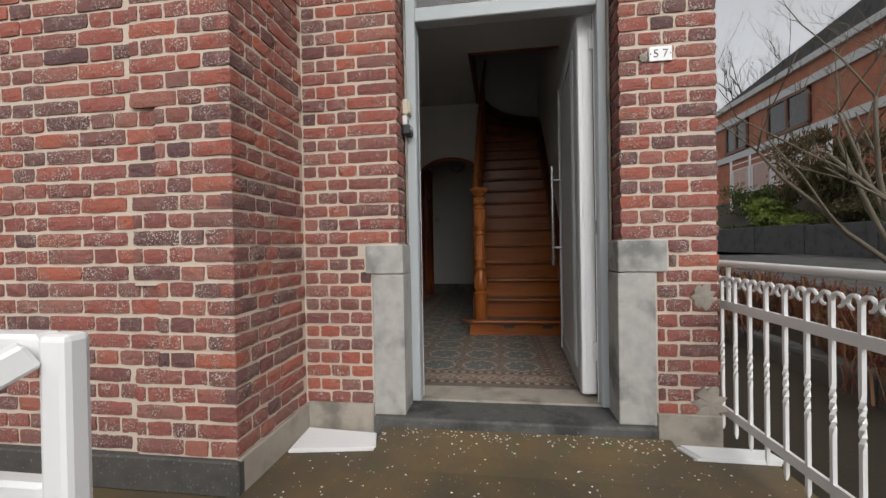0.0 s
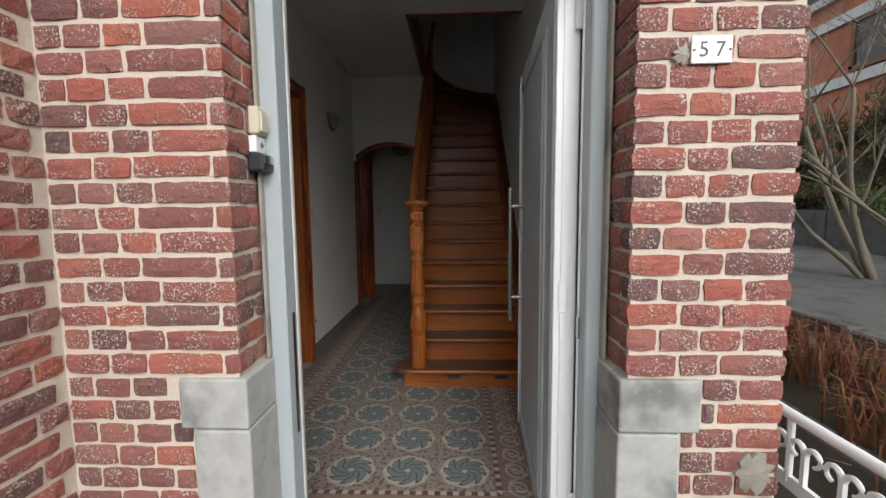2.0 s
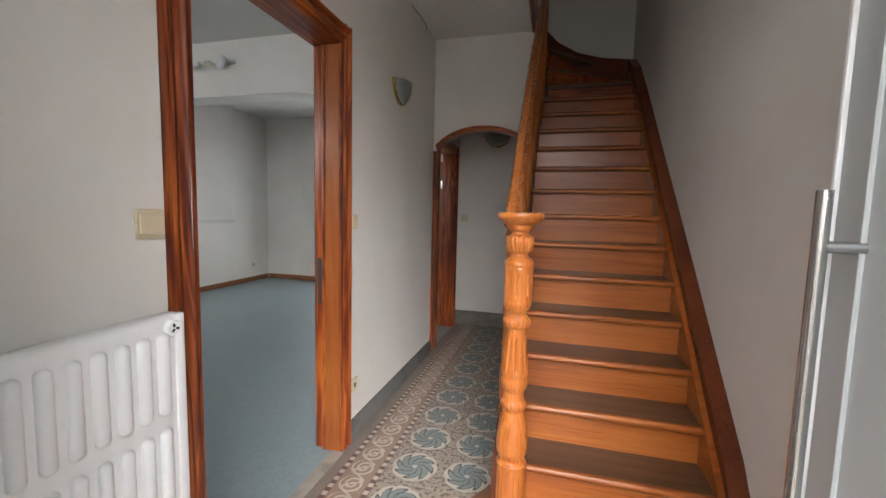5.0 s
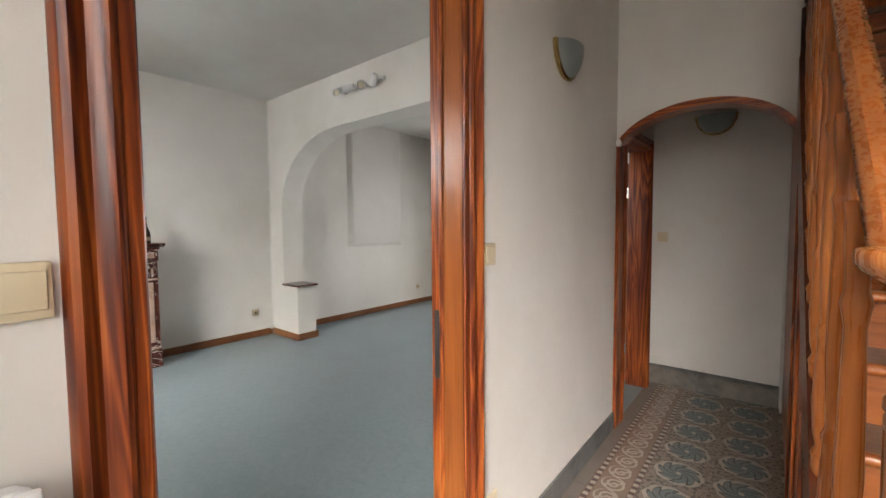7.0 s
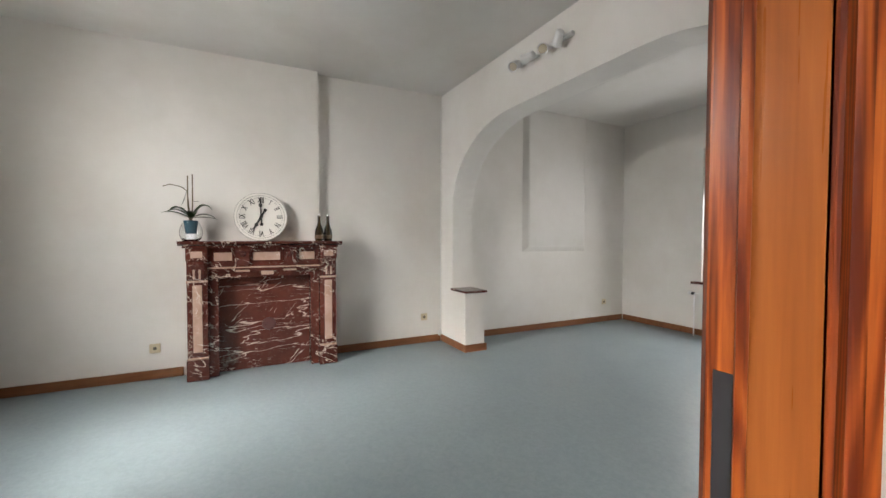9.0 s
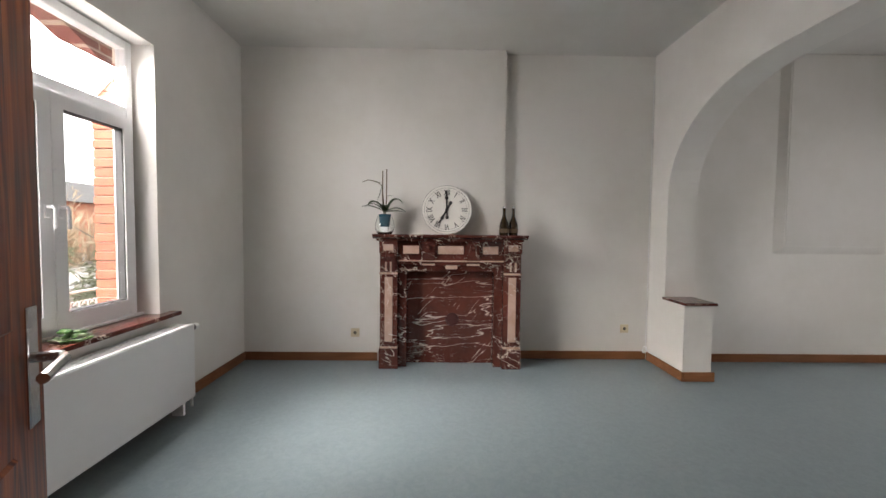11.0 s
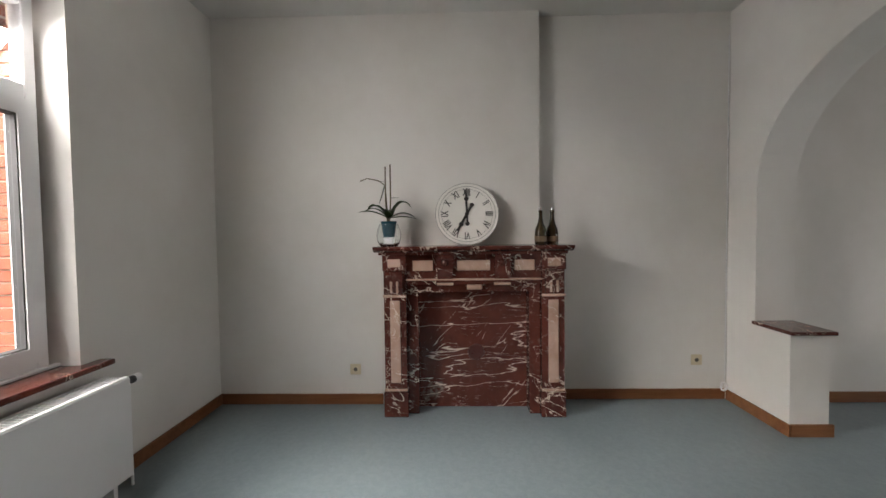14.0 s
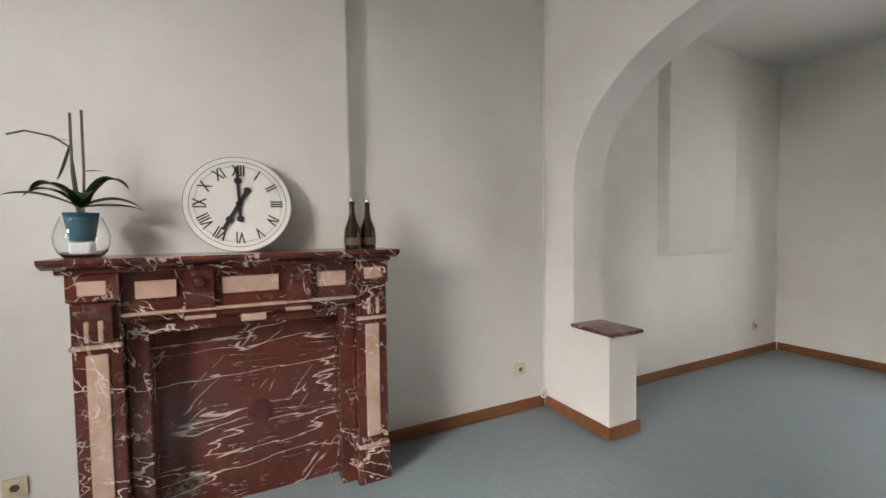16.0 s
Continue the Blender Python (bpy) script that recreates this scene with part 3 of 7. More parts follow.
dr = casing("door_1", XH1, 1, 1.345, 2.229, 2.17, 0.105, "glossy red-brown moulded wooden door surround")
LINING = wood("orange_brown_lining", (0.19, 0.052, 0.012), (0.26, 0.078, 0.018), (0.32, 0.105, 0.027), "z", 0.3, 0.6)
XB = XH0 + 0.047                   # stop of the rebate that takes the door leaf
part("jamb_lining", bx(XB, XH1 + 0.004, D0, 1.345, 0, 2.19), LINING, dr)
part("jamb_lining", bx(XB, XH1 + 0.004, 2.229, D1, 0, 2.19), LINING, dr)
part("rebate_lining", bx(XH0 - 0.003, XB - 0.001, D0, D0 + 0.006, 0, 2.19), WOODZ, dr)
part("rebate_lining", bx(XH0 - 0.003, XB - 0.001, D1 - 0.006, D1, 0, 2.19), WOODZ, dr)
part("stop_bead", bx(XB - 0.002, XB + 0.016, 2.219, 2.2285, 0, 2.17, bev=0.004), WOODZ, dr)
part("stop_bead", bx(XB - 0.002, XB + 0.016, 1.3455, 1.355, 0, 2.17, bev=0.004), WOODZ, dr)
part("head_lining", bx(XH0 - 0.003, XH1 + 0.004, 1.345, 2.229, 2.17, 2.19), WOODY, dr)
part("strike_plate", bx(XH0 + 0.006, XH0 + 0.036, 2.241, 2.2435, 0.82, 1.07, bev=0.001), BLACKP, dr, "dark metal strike plate")
part("threshold", bx(XH1 - 0.035, XH1 + 0.03, 1.345, 2.229, -0.01, 0.005, bev=0.002), PLINTH, dr, "pale cement threshold strip")
dr2 = casing("door_1_inner_surround", XH0, -1, 1.328, 2.247, 2.17, 0.09, "red-brown moulded wooden door surround on the room side")

# living room door, standing open into the room
leaf = thing("room_door", "open red-brown wooden door with lever handle", "door", (-1.2, 1.345, 0), 0)
ang = math.atan2(0.96 - 1.345, -1.96 + 1.2)
T = Matrix.Translation((-1.2, 1.335, 0)) @ Matrix.Rotation(ang, 4, "Z")
bm = bmesh.new()
box(bm, 0, 0.87, -0.02, 0.02, 0.01, 2.16, bev=0.003)
for z0, z1 in ((0.25, 0.9), (1.1, 2.0)):
    for x0, x1 in ((0.12, 0.4), (0.47, 0.75)):
        box(bm, x0, x1, -0.026, 0.026, z0, z1, bev=0.006)
bmesh.ops.transform(bm, matrix=T, verts=bm.verts)
part("leaf", bm, WOODZ, leaf)
bm = bmesh.new()
for s in (-1, 1):
    box(bm, 0.8, 0.84, s * 0.021 - 0.003, s * 0.021 + 0.003, 0.92, 1.13, bev=0.002)
    tube(bm, [(0.82, s * 0.02, 1.04), (0.82, s * 0.06, 1.04), (0.8, s * 0.07, 1.04), (0.7, s * 0.072, 1.035)], 0.009, 8)
bmesh.ops.transform(bm, matrix=T, verts=bm.verts)
part("lever_handle", bm, STEEL, leaf, "brushed metal lever handle", smooth=True)

# staircase
SY, SZ, G, HR = 1.76, 0.135, 0.185, 0.172
stair = thing("staircase", "honey-brown wooden staircase with worn treads", "staircase", (0.3, 1.8, 0))
SXL, SXR = -0.07, 0.712
for k in range(14):
    y, z = SY + G * k, SZ + HR * k
    xl = -0.2 if k == 0 else SXL
    bm = bmesh.new()
    if k == 0:
        pts = [(SXR, y), (SXR, y + G + 0.06), (-0.14, y + G + 0.06)] + [(-0.13 - 0.1 * math.sin(a), y + 0.1 - 0.1 * math.cos(a)) for a in [math.pi * 0.5 * (1 - i / 6) for i in range(7)]]
        prism(bm, pts, "z", z - 0.032, z)
    else:
        box(bm, xl, SXR, y, y + G + 0.03, z - 0.03, z, bev=0.002)
    part("tread", bm, TREAD, stair, "worn brown tread")
    bm = bmesh.new()
    tube(bm, [(xl + (0.09 if k == 0 else 0.002), y + 0.001, z - 0.015), (SXR - 0.002, y + 0.001, z - 0.015)], 0.0165, 10)
    part("nosing", bm, OAKX, stair, "rounded lighter nosing", smooth=True)
    part("riser", bx(-0.135 if k == 0 else SXL + 0.005, SXR, y + 0.025, y + 0.043, z - HR if k else 0.0, z - 0.031), OAKX, stair)
for x in (0.22, 0.56):
    bm = bmesh.new()
    box(bm, x - 0.045, x + 0.045, SY + 0.012, SY + 0.024, 0.062, 0.09, bev=0.004)
    part("cup_pull", bm, BLACKP, stair, "small dark metal drawer pull")
part("step_side", bx(-0.138, -0.12, SY + 0.045, SY + G + 0.06, 0, SZ - 0.033), OAKX, stair)
# winders
for i in range(3):
    z = SZ + HR * (14 + i)
    a0, a1 = radians(30 * i), radians(30 * (i + 1) + 3)
    c = Vector((-0.02, SY + G * 14 + 0.02))
    pts = [(c.x, c.y)] + [(c.x + 0.95 * math.cos(a0 + (a1 - a0) * t / 4), c.y + 0.95 * math.sin(a0 + (a1 - a0) * t / 4)) for t in range(5)]
    pts = [(min(p[0], SXR), min(p[1], 4.86)) for p in pts]
    bm = bmesh.new()
    prism(bm, pts, "z", z - 0.03, z)
    part("tread", bm, TREAD, stair)
    d = Vector((math.cos(a0), math.sin(a0)))
    bm = bmesh.new()
    n = Vector((-d.y, d.x)) * 0.02
    L = min(0.9, (SXR - c.x) / max(d.x, 0.05), (4.86 - c.y) / max(d.y, 0.05))
    q = [(c.x + n.x, c.y + n.y), (c.x + d.x * L + n.x, c.y + d.y * L + n.y), (c.x + d.x * L + 1.5 * n.x, c.y + d.y * L + 1.5 * n.y), (c.x + 1.5 * n.x, c.y + 1.5 * n.y)]
    prism(bm, q, "z", z - HR, z - 0.03)
    part("riser", bm, WOODX, stair)


def nose(y):
    return SZ + (y - SY) / G * HR


STRINGWOOD = wood("dark_polished_string_wood", (0.085, 0.018, 0.006), (0.125, 0.028, 0.008), (0.17, 0.042, 0.012), "y", 0.3, 0.3)
# wall string with moulded top, bending back where the stair turns
top_line = [(SY - 0.0, nose(SY) + 0.05), (1.95, nose(1.95) + 0.13), (2.19, nose(2.19) + 0.125), (2.62, nose(2.62) + 0.12), (3.6, nose(3.6) + 0.085), (4.1, nose(4.1) + 0.07), (4.45, 2.68), (4.72, 2.84), (4.89, 2.9)]
bm = bmesh.new()
low = [(y, max(z - 0.4, 0.0)) for y, z in top_line]
prism(bm, top_line + low[::-1], "x", 0.735, XR - 0.002)
part("wall_string", bm, STRINGWOOD, stair)
bm = bmesh.new()
prism(bm, [(y, z + 0.014) for y, z in top_line] + [(y, z - 0.012) for y, z in top_line[::-1]], "x", 0.722, XR - 0.001)
part("string_cap", bm, STRINGWOOD, stair)
bm = bmesh.new()
prism(bm, [(y, max(0.02, z - 0.1)) for y, z in top_line] + low[::-1], "x", SXR - 0.001, 0.736)
part("inner_string", bm, OAKX, stair)
bm = bmesh.new()
back = [(XR - 0.03, 2.9), (0.5, 2.93), (0.25, 3.0), (0.05, 3.12), (-0.12, 3.3)]
prism(bm, back + [(x, z - 0.35) for x, z in back[::-1]], "y", 4.855, 4.897)
part("back_string", bm, STRINGWOOD, stair)
# open side: string and panel under the flight
bm = bmesh.new()
seg = [1.9, 2.3, 2.8, 3.3, 3.95, 4.4]
prism(bm, [(y, nose(y) + 0.06) for y in seg] + [(y, max(0.0, nose(y) - 0.24)) for y in seg[::-1]], "x", -0.115, -0.071)
part("open_string", bm, STRINGWOOD, stair)
bm = bmesh.new()
prism(bm, [(1.9, 0.0), (4.88, 0.0), (4.88, 2.6), (4.4, nose(4.4) - 0.2), (2.1, nose(2.1) - 0.2), (1.9, 0.0 + 0.02)], "x", -0.105, -0.085)
part("side_panel", bm, WOODZ, stair, "dark red-brown boarded panel under the flight")
for y in (2.35, 2.75, 3.15, 3.55):
    part("batten", bx(-0.118, -0.106, y - 0.03, y + 0.03, 0, nose(y) - 0.25, bev=0.003), WOODZ, stair)

# newel post
NX, NY = -0.035, 1.84
newel = part("newel_post", bmesh.new(), OAKZ, stair)
prof = [(0.135, 0.056), (0.36, 0.056), (0.375, 0.059), (0.39, 0.045), (0.405, 0.05), (0.42, 0.058), (0.46, 0.061), (0.52, 0.054), (0.57, 0.042), (0.585, 0.038), (0.6, 0.047), (0.615, 0.05), (0.63, 0.041),
        (0.66, 0.037), (0.675, 0.046), (0.69, 0.05), (0.705, 0.05), (0.715, 0.046), (0.73, 0.05), (0.8, 0.046), (0.87, 0.038), (0.9, 0.034), (0.908, 0.034), (0.914, 0.046), (0.925, 0.051), (0.938, 0.051), (0.946, 0.044), (0.956, 0.034),
        (0.966, 0.034), (0.98, 0.043), (0.995, 0.051), (1.008, 0.053), (1.013, 0.0505), (1.018, 0.052), (1.135, 0.053), (1.14, 0.0505), (1.145, 0.054), (1.158, 0.053), (1.168, 0.045), (1.178, 0.032), (1.19, 0.031), (1.198, 0.042),
        (1.215, 0.05), (1.235, 0.053), (1.25, 0.049), (1.258, 0.034), (1.266, 0.031), (1.272, 0.034), (1.276, 0.042), (1.284, 0.047), (1.292, 0.049), (1.296, 0.056), (1.304, 0.068), (1.312, 0.079), (1.316, 0.081), (1.319, 0.084), (1.331, 0.0855), (1.338, 0.083), (1.34, 0.076)]
prof2 = []
for (za, ra), (zb, rb) in zip(prof, prof[1:]):
    n = max(1, int((zb - za) / 0.006))
    prof2 += [(za + (zb - za) * i / n, ra + (rb - ra) * i / n) for i in range(n)]
prof2.append(prof[-1])


def flute(z, a):
    if 0.735 < z < 0.88:
        return 1 - 0.16 * max(0.0, math.cos(a * 9)) ** 1.2 * min(1, (z - 0.735) / 0.02, (0.88 - z) / 0.02)
    if 1.03 < z < 1.122:
        return 1 - 0.15 * max(0.0, math.cos(a * 8)) ** 4 * min(1, (z - 1.03) / 0.008, (1.122 - z) / 0.008)
    if 1.197 < z < 1.252:
        return 1 - 0.13 * (1 - abs(math.sin(a * 8))) * min(1, (1.252 - z) / 0.006)
    if 0.915 < z < 0.945 or 0.6 < z < 0.625:
        return 1 - 0.09 * max(0, math.cos(a * 14))
    return 1.0


bm = bmesh.new()
lathe(bm, prof2, (NX, NY, 0), 128, flute)
bm.to_mesh(newel.data)
newel.data.transform(W[stair].inverted())
newel.data.shade_smooth()
newel.data.set_sharp_from_angle(angle=radians(50))
newel["label"] = "turned and fluted honey oak newel post"

# handrail and balusters
rail_pts = []
for i in range(31):
    y = 1.86 + i * 0.085
    z = 1.3 + 0.93 * (y - 1.86) - 0.02 * math.sin((y - 1.86) * 1.2)
    x = -0.075 + 0.012 * max(0, (y - 2.6)) ** 2
    rail_pts.append((x, y, z))
bm = bmesh.new()
sec = [(-0.023, -0.022), (0.023, -0.022), (0.026, 0.0), (0.023, 0.014), (0.012, 0.024), (-0.012, 0.024), (-0.023, 0.014), (-0.026, 0.0)]
rings = [[bm.verts.new((x + u, y - 0.68 * v, z + 0.73 * v)) for u, v in sec] for x, y, z in rail_pts]
for a, b in zip(rings, rings[1:]):
    for i in range(8):
        bm.faces.new((a[i], a[(i + 1) % 8], b[(i + 1) % 8], b[i]))
bm.faces.new(rings[0][::-1])
bm.faces.new(rings[-1])
RAILWOOD = wood("polished_rail_oak", (0.22, 0.062, 0.014), (0.27, 0.082, 0.019), (0.32, 0.105, 0.027), "y", 0.28, 0.3)
part("handrail", bm, RAILWOOD, stair, "polished honey-brown handrail", smooth=True)
for k in range(1, 14):
    for f in (0.5,):
        y = SY + G * (k + f)
        if y < 1.98:
            continue
        zb, zt = nose(y) - HR * f + 0.05, 1.3 + 0.93 * (y - 1.86) - 0.06
        x = -0.092 + 0.012 * max(0, (y - 2.6)) ** 2
        h = zt - zb
        bm = bmesh.new()
        lathe(bm, [(0, 0.02), (0.12, 0.02), (0.13, 0.023), (0.15, 0.014), (0.18, 0.02), (0.26, 0.024), (0.4, 0.017), (0.42, 0.021), (0.44, 0.014), (0.6, 0.019), (h - 0.2, 0.014), (h - 0.16, 0.02), (h - 0.14, 0.015), (h, 0.019)], (x, y, zb), 12)
        part("baluster", bm, OAKZ, stair, smooth=True)
# trim round the stairwell opening
fa = thing("trim_stairwell", "dark brown wooden fascia round the stairwell opening", "trim", (-0.13, 3.2, ZH), kind="structure")
part("board", bx(-0.158, -0.128, 2.42, 4.85, ZH - 0.012, ZH + 0.3), WOODY, fa)
part("board", bx(-0.128, XR - 0.002, 2.42, 2.445, ZH - 0.012, ZH + 0.3), WOODX, fa)

# wooden edge of the arch
at = thing("trim_arch", "thin red-brown wooden edging of the passage arch", "trim", (-0.56, YN, 0), kind="structure")
bm = bmesh.new()
prism(bm, [(x, z + 0.016) for x, z in arch] + [(x, z - 0.022) for x, z in arch[::-1]], "y", YN - 0.014, YN + 0.112)
part("arch_strip", bm, WOODX, at)
part("side_strip", bx(XH1 + 0.001, XH1 + 0.022, YN - 0.014, YN + 0.112, 0.0, 1.905), WOODZ, at)
part("knob", bx(XH1 + 0.001, XH1 + 0.03, YN - 0.03, YN + 0.01, 1.885, 1.93, bev=0.008), WHITEPAINT, at, "small white wooden stop block")

# door in the passage behind the arch
d2 = casing("door_2", XH1, 1, 4.12, 4.8, 1.98, 0.085, "dark red-brown wooden door surround in the passage")
part("jamb_lining", bx(XH0 - 0.003, XH1 + 0.003, 4.8, 4.82, 0, 2.0), WOODZ, d2)
part("jamb_lining", bx(XH0 - 0.003, XH1 + 0.003, 4.1, 4.12, 0, 2.0), WOODZ, d2)
part("head_lining", bx(XH0 - 0.003, XH1 + 0.003, 4.12, 4.8, 1.98, 2.0), WOODY, d2)
pd = thing("passage_door", "orange-brown panelled wooden door standing open into the rear room", "door", (XH0 - 0.02, 4.84, 0))
bm = bx(XH0 - 0.7, XH0 - 0.02, 4.835, 4.875, 0.008, 1.9, bev=0.003)
for z0, z1 in ((0.2, 0.85), (1.0, 1.75)):
    box(bm, XH0 - 0.58, XH0 - 0.14, 4.828, 4.836, z0, z1, bev=0.003)
part("leaf", bm, LINING, pd)
for z in (0.25, 1.6):
    part("hinge", bx(XH0 - 0.03, XH0 - 0.005, 4.825, 4.84, z, z + 0.09, bev=0.003), STEEL, pd, "small metal hinge")

# skirting of the hall: grey plain tiles, and a patterned band on the end wall
hs_ = thing("baseboard_hall", "dark grey tiled skirting along the hall", "baseboard", (0, 0, 0), kind="structure")
SLATE = stone_material("dark_grey_skirting_tile", (0.12, 0.12, 0.118), (0.17, 0.168, 0.16), (0.08, 0.08, 0.08))
for y0, y1 in ((0.42, 1.25), (2.325, YN - 0.02), (YN + 0.115, 4.07)):
    part("skirting", bx(XH1 + 0.002, XH1 + 0.014, y0, y1, -0.008, 0.115, bev=0.002), SLATE, hs_)
part("skirting", bx(XR - 0.014, XR - 0.002, 0.45, SY, -0.008, 0.115, bev=0.002), SLATE, hs_)
part("patterned_band", bx(XH1 + 0.002, -0.122, 4.986, 4.998, -0.008, 0.14, bev=0.002), stone_material("mottled_band_tile", (0.11, 0.1, 0.088), (0.26, 0.235, 0.2), (0.08, 0.075, 0.07)), hs_, "mottled tile band")
part("band_top", bx(XH1 + 0.002, -0.122, 4.984, 4.998, 0.141, 0.165, bev=0.002), SLATE, hs_)


# radiator with vertical pressed ribs
rad = thing("hall_radiator", "white enamelled panel radiator with pressed vertical ribs", "radiator", (-0.95, 0.85, 0.35))
RY0, RY1, RZ0, RZ1, RXF = 0.47, 1.196, 0.42, 1.046, -0.905
part("panel", bx(RXF - 0.03, RXF, RY0, RY1, RZ0, RZ1, bev=0.022, seg=4), WHITEPAINT, rad, smooth=True)
part("rear_panel", bx(RXF - 0.085, RXF - 0.06, RY0 + 0.01, RY1 - 0.01, RZ0, RZ1 - 0.02, bev=0.01, seg=2), WHITEPAINT, rad, smooth=True)
bm = bmesh.new()
box(bm, RXF - 0.012, RXF + 0.006, RY1 - 0.0245, RY1 + 0.004, RZ0, RZ1 - 0.004, bev=0.006, seg=2)
part("rim", bm, WHITEPAINT, rad, smooth=True)
for i in range(13):
    y = RY1 - 0.062 - i * 0.0525
    for z0, z1 in ((0.775, 1.0), (0.52, 0.735)):
        part("rib", bx(RXF - 0.01, RXF + 0.017, y - 0.0165, y + 0.0165, z0, z1, bev=0.013, seg=3), WHITEPAINT, rad, smooth=True)
bm = bmesh.new()
lathe(bm, [(0, 0.021), (0.012, 0.021), (0.016, 0.018)], (RXF, RY1 - 0.036, 1.008), 24, axis=Matrix.Rotation(radians(90), 3, "Y"))
plug = part("vent_plug", bm, WHITEPAINT, rad, "round white plastic vent plug", smooth=True)
bm = bmesh.new()
for a in (0.4, 2.4, 4.4):
    box(bm, RXF + 0.0165, RXF + 0.0175, RY1 - 0.036 - 0.0035, RY1 - 0.036 + 0.0035, 1.008 + 0.003, 1.008 + 0.013, m=Matrix.Translation((0, RY1 - 0.036, 1.008)) @ Matrix.Rotation(a, 4, "X") @ Matrix.Translation((0, -(RY1 - 0.036), -1.008)))
part("slot", bm, BLACKP, rad)
for y in (0.6, 1.05):
    part("bracket", bx(XH1 + 0.001, RXF - 0.03, y - 0.015, y + 0.015, 0.6, 0.64), WHITEPAINT, rad)


# ivory darkened by hand: the shade inside a socket is put into this colour
SOCKETSHADE = speckled("socket_recess_shade", (0.13, 0.115, 0.09), (0.1, 0.085, 0.065), 20, 0.6)


def plate(name, label, p, w, h, axis, keys, material=None):
    """A switch or socket plate at p on a wall whose outward normal is axis ('+x', '-y'...)."""
    material = material or IVORY
    t = thing(name, label, name.replace("_", " "), p)
    turn = {"+x": 0, "+y": 90, "-x": 180, "-y": -90}[axis]
    m = Matrix.Translation(p) @ Matrix.Rotation(radians(turn), 4, "Z")
    bm = bx(0.001, 0.011, -w / 2, w / 2, -h / 2, h / 2, bev=0.004, seg=2)
    bmesh.ops.transform(bm, matrix=m, verts=bm.verts)
    part("plate", bm, material, t, smooth=True)
    for kind, y, kw, kh in keys:
        bm = bmesh.new()
        if kind == "rocker":
            box(bm, 0.008, 0.0155, y - kw / 2, y + kw / 2, -kh / 2, kh / 2, bev=0.003, seg=2)
        else:
            lathe(bm, [(0.009, kw / 2 + 0.004), (0.0125, kw / 2 + 0.003), (0.0125, kw / 2 - 0.001), (0.0105, kw / 2 - 0.003)], (0, y, 0), 24, axis=Matrix.Rotation(radians(90), 3, "Y"))
        bmesh.ops.transform(bm, matrix=m, verts=bm.verts)
        part(kind, bm, material, t, smooth=True)
        if kind == "socket_ring":
            # flat disc, no real hollow; its dark tone paints the hole's shade
            bm = bmesh.new()
            lathe(bm, [(0.0095, 0.0155), (0.0116, 0.0155)], (0, y, 0), 24, axis=Matrix.Rotation(radians(90), 3, "Y"))
            bmesh.ops.transform(bm, matrix=m, verts=bm.verts)
            part("recess", bm, SOCKETSHADE, t, "flat round disc, darkened in colour for the shade of the socket hole")
            bm = bmesh.new()
            for dy in (-0.009, 0.009):
                lathe(bm, [(0.0105, 0.0028), (0.0124, 0.0028)], (0, y + dy, 0), 8, axis=Matrix.Rotation(radians(90), 3, "Y"))
            lathe(bm, [(0.0105, 0.0028), (0.02, 0.0024)], (0, y, 0.011), 8, axis=Matrix.Rotation(radians(90), 3, "Y"))
            bmesh.ops.transform(bm, matrix=m, verts=bm.verts)
            part("contact", bm, BLACKP, t)
    return t


plate("light_switch", "wide ivory double light switch on the hall wall", (XH1, 1.191, 1.283), 0.08, 0.082, "+x", [("rocker", 0.0, 0.068, 0.056)])
plate("light_switch", "ivory light switch beside the doorway", (XH1, 2.388, 1.267), 0.08, 0.08, "+x", [("rocker", 0.0, 0.058, 0.058)])
plate("power_socket", "ivory power socket low on the hall wall", (XH1, 2.398, 0.315), 0.08, 0.08, "+x", [("socket_ring", 0.0, 0.04, 0.04)])
plate("light_switch", "ivory light switch on the passage end wall", (-0.92, 5.0, 1.272), 0.08, 0.08, "-y", [("rocker", 0.0, 0.056, 0.056)])

FROST = Mat("frosted_glass", 0.4)
FROST.color((0.26, 0.29, 0.285))
FROST.set("Transmission Weight", 0.35)
fn = FROST.noise(FROST.coords("Object"), 60.0, 3)
FROST.bump(fn, 0.001, 0.4)
FROST = FROST.m
BRASS = speckled("brass", (0.6, 0.45, 0.18), (0.5, 0.36, 0.14), 20, 0.25, 0.0003, 120, 1.0)


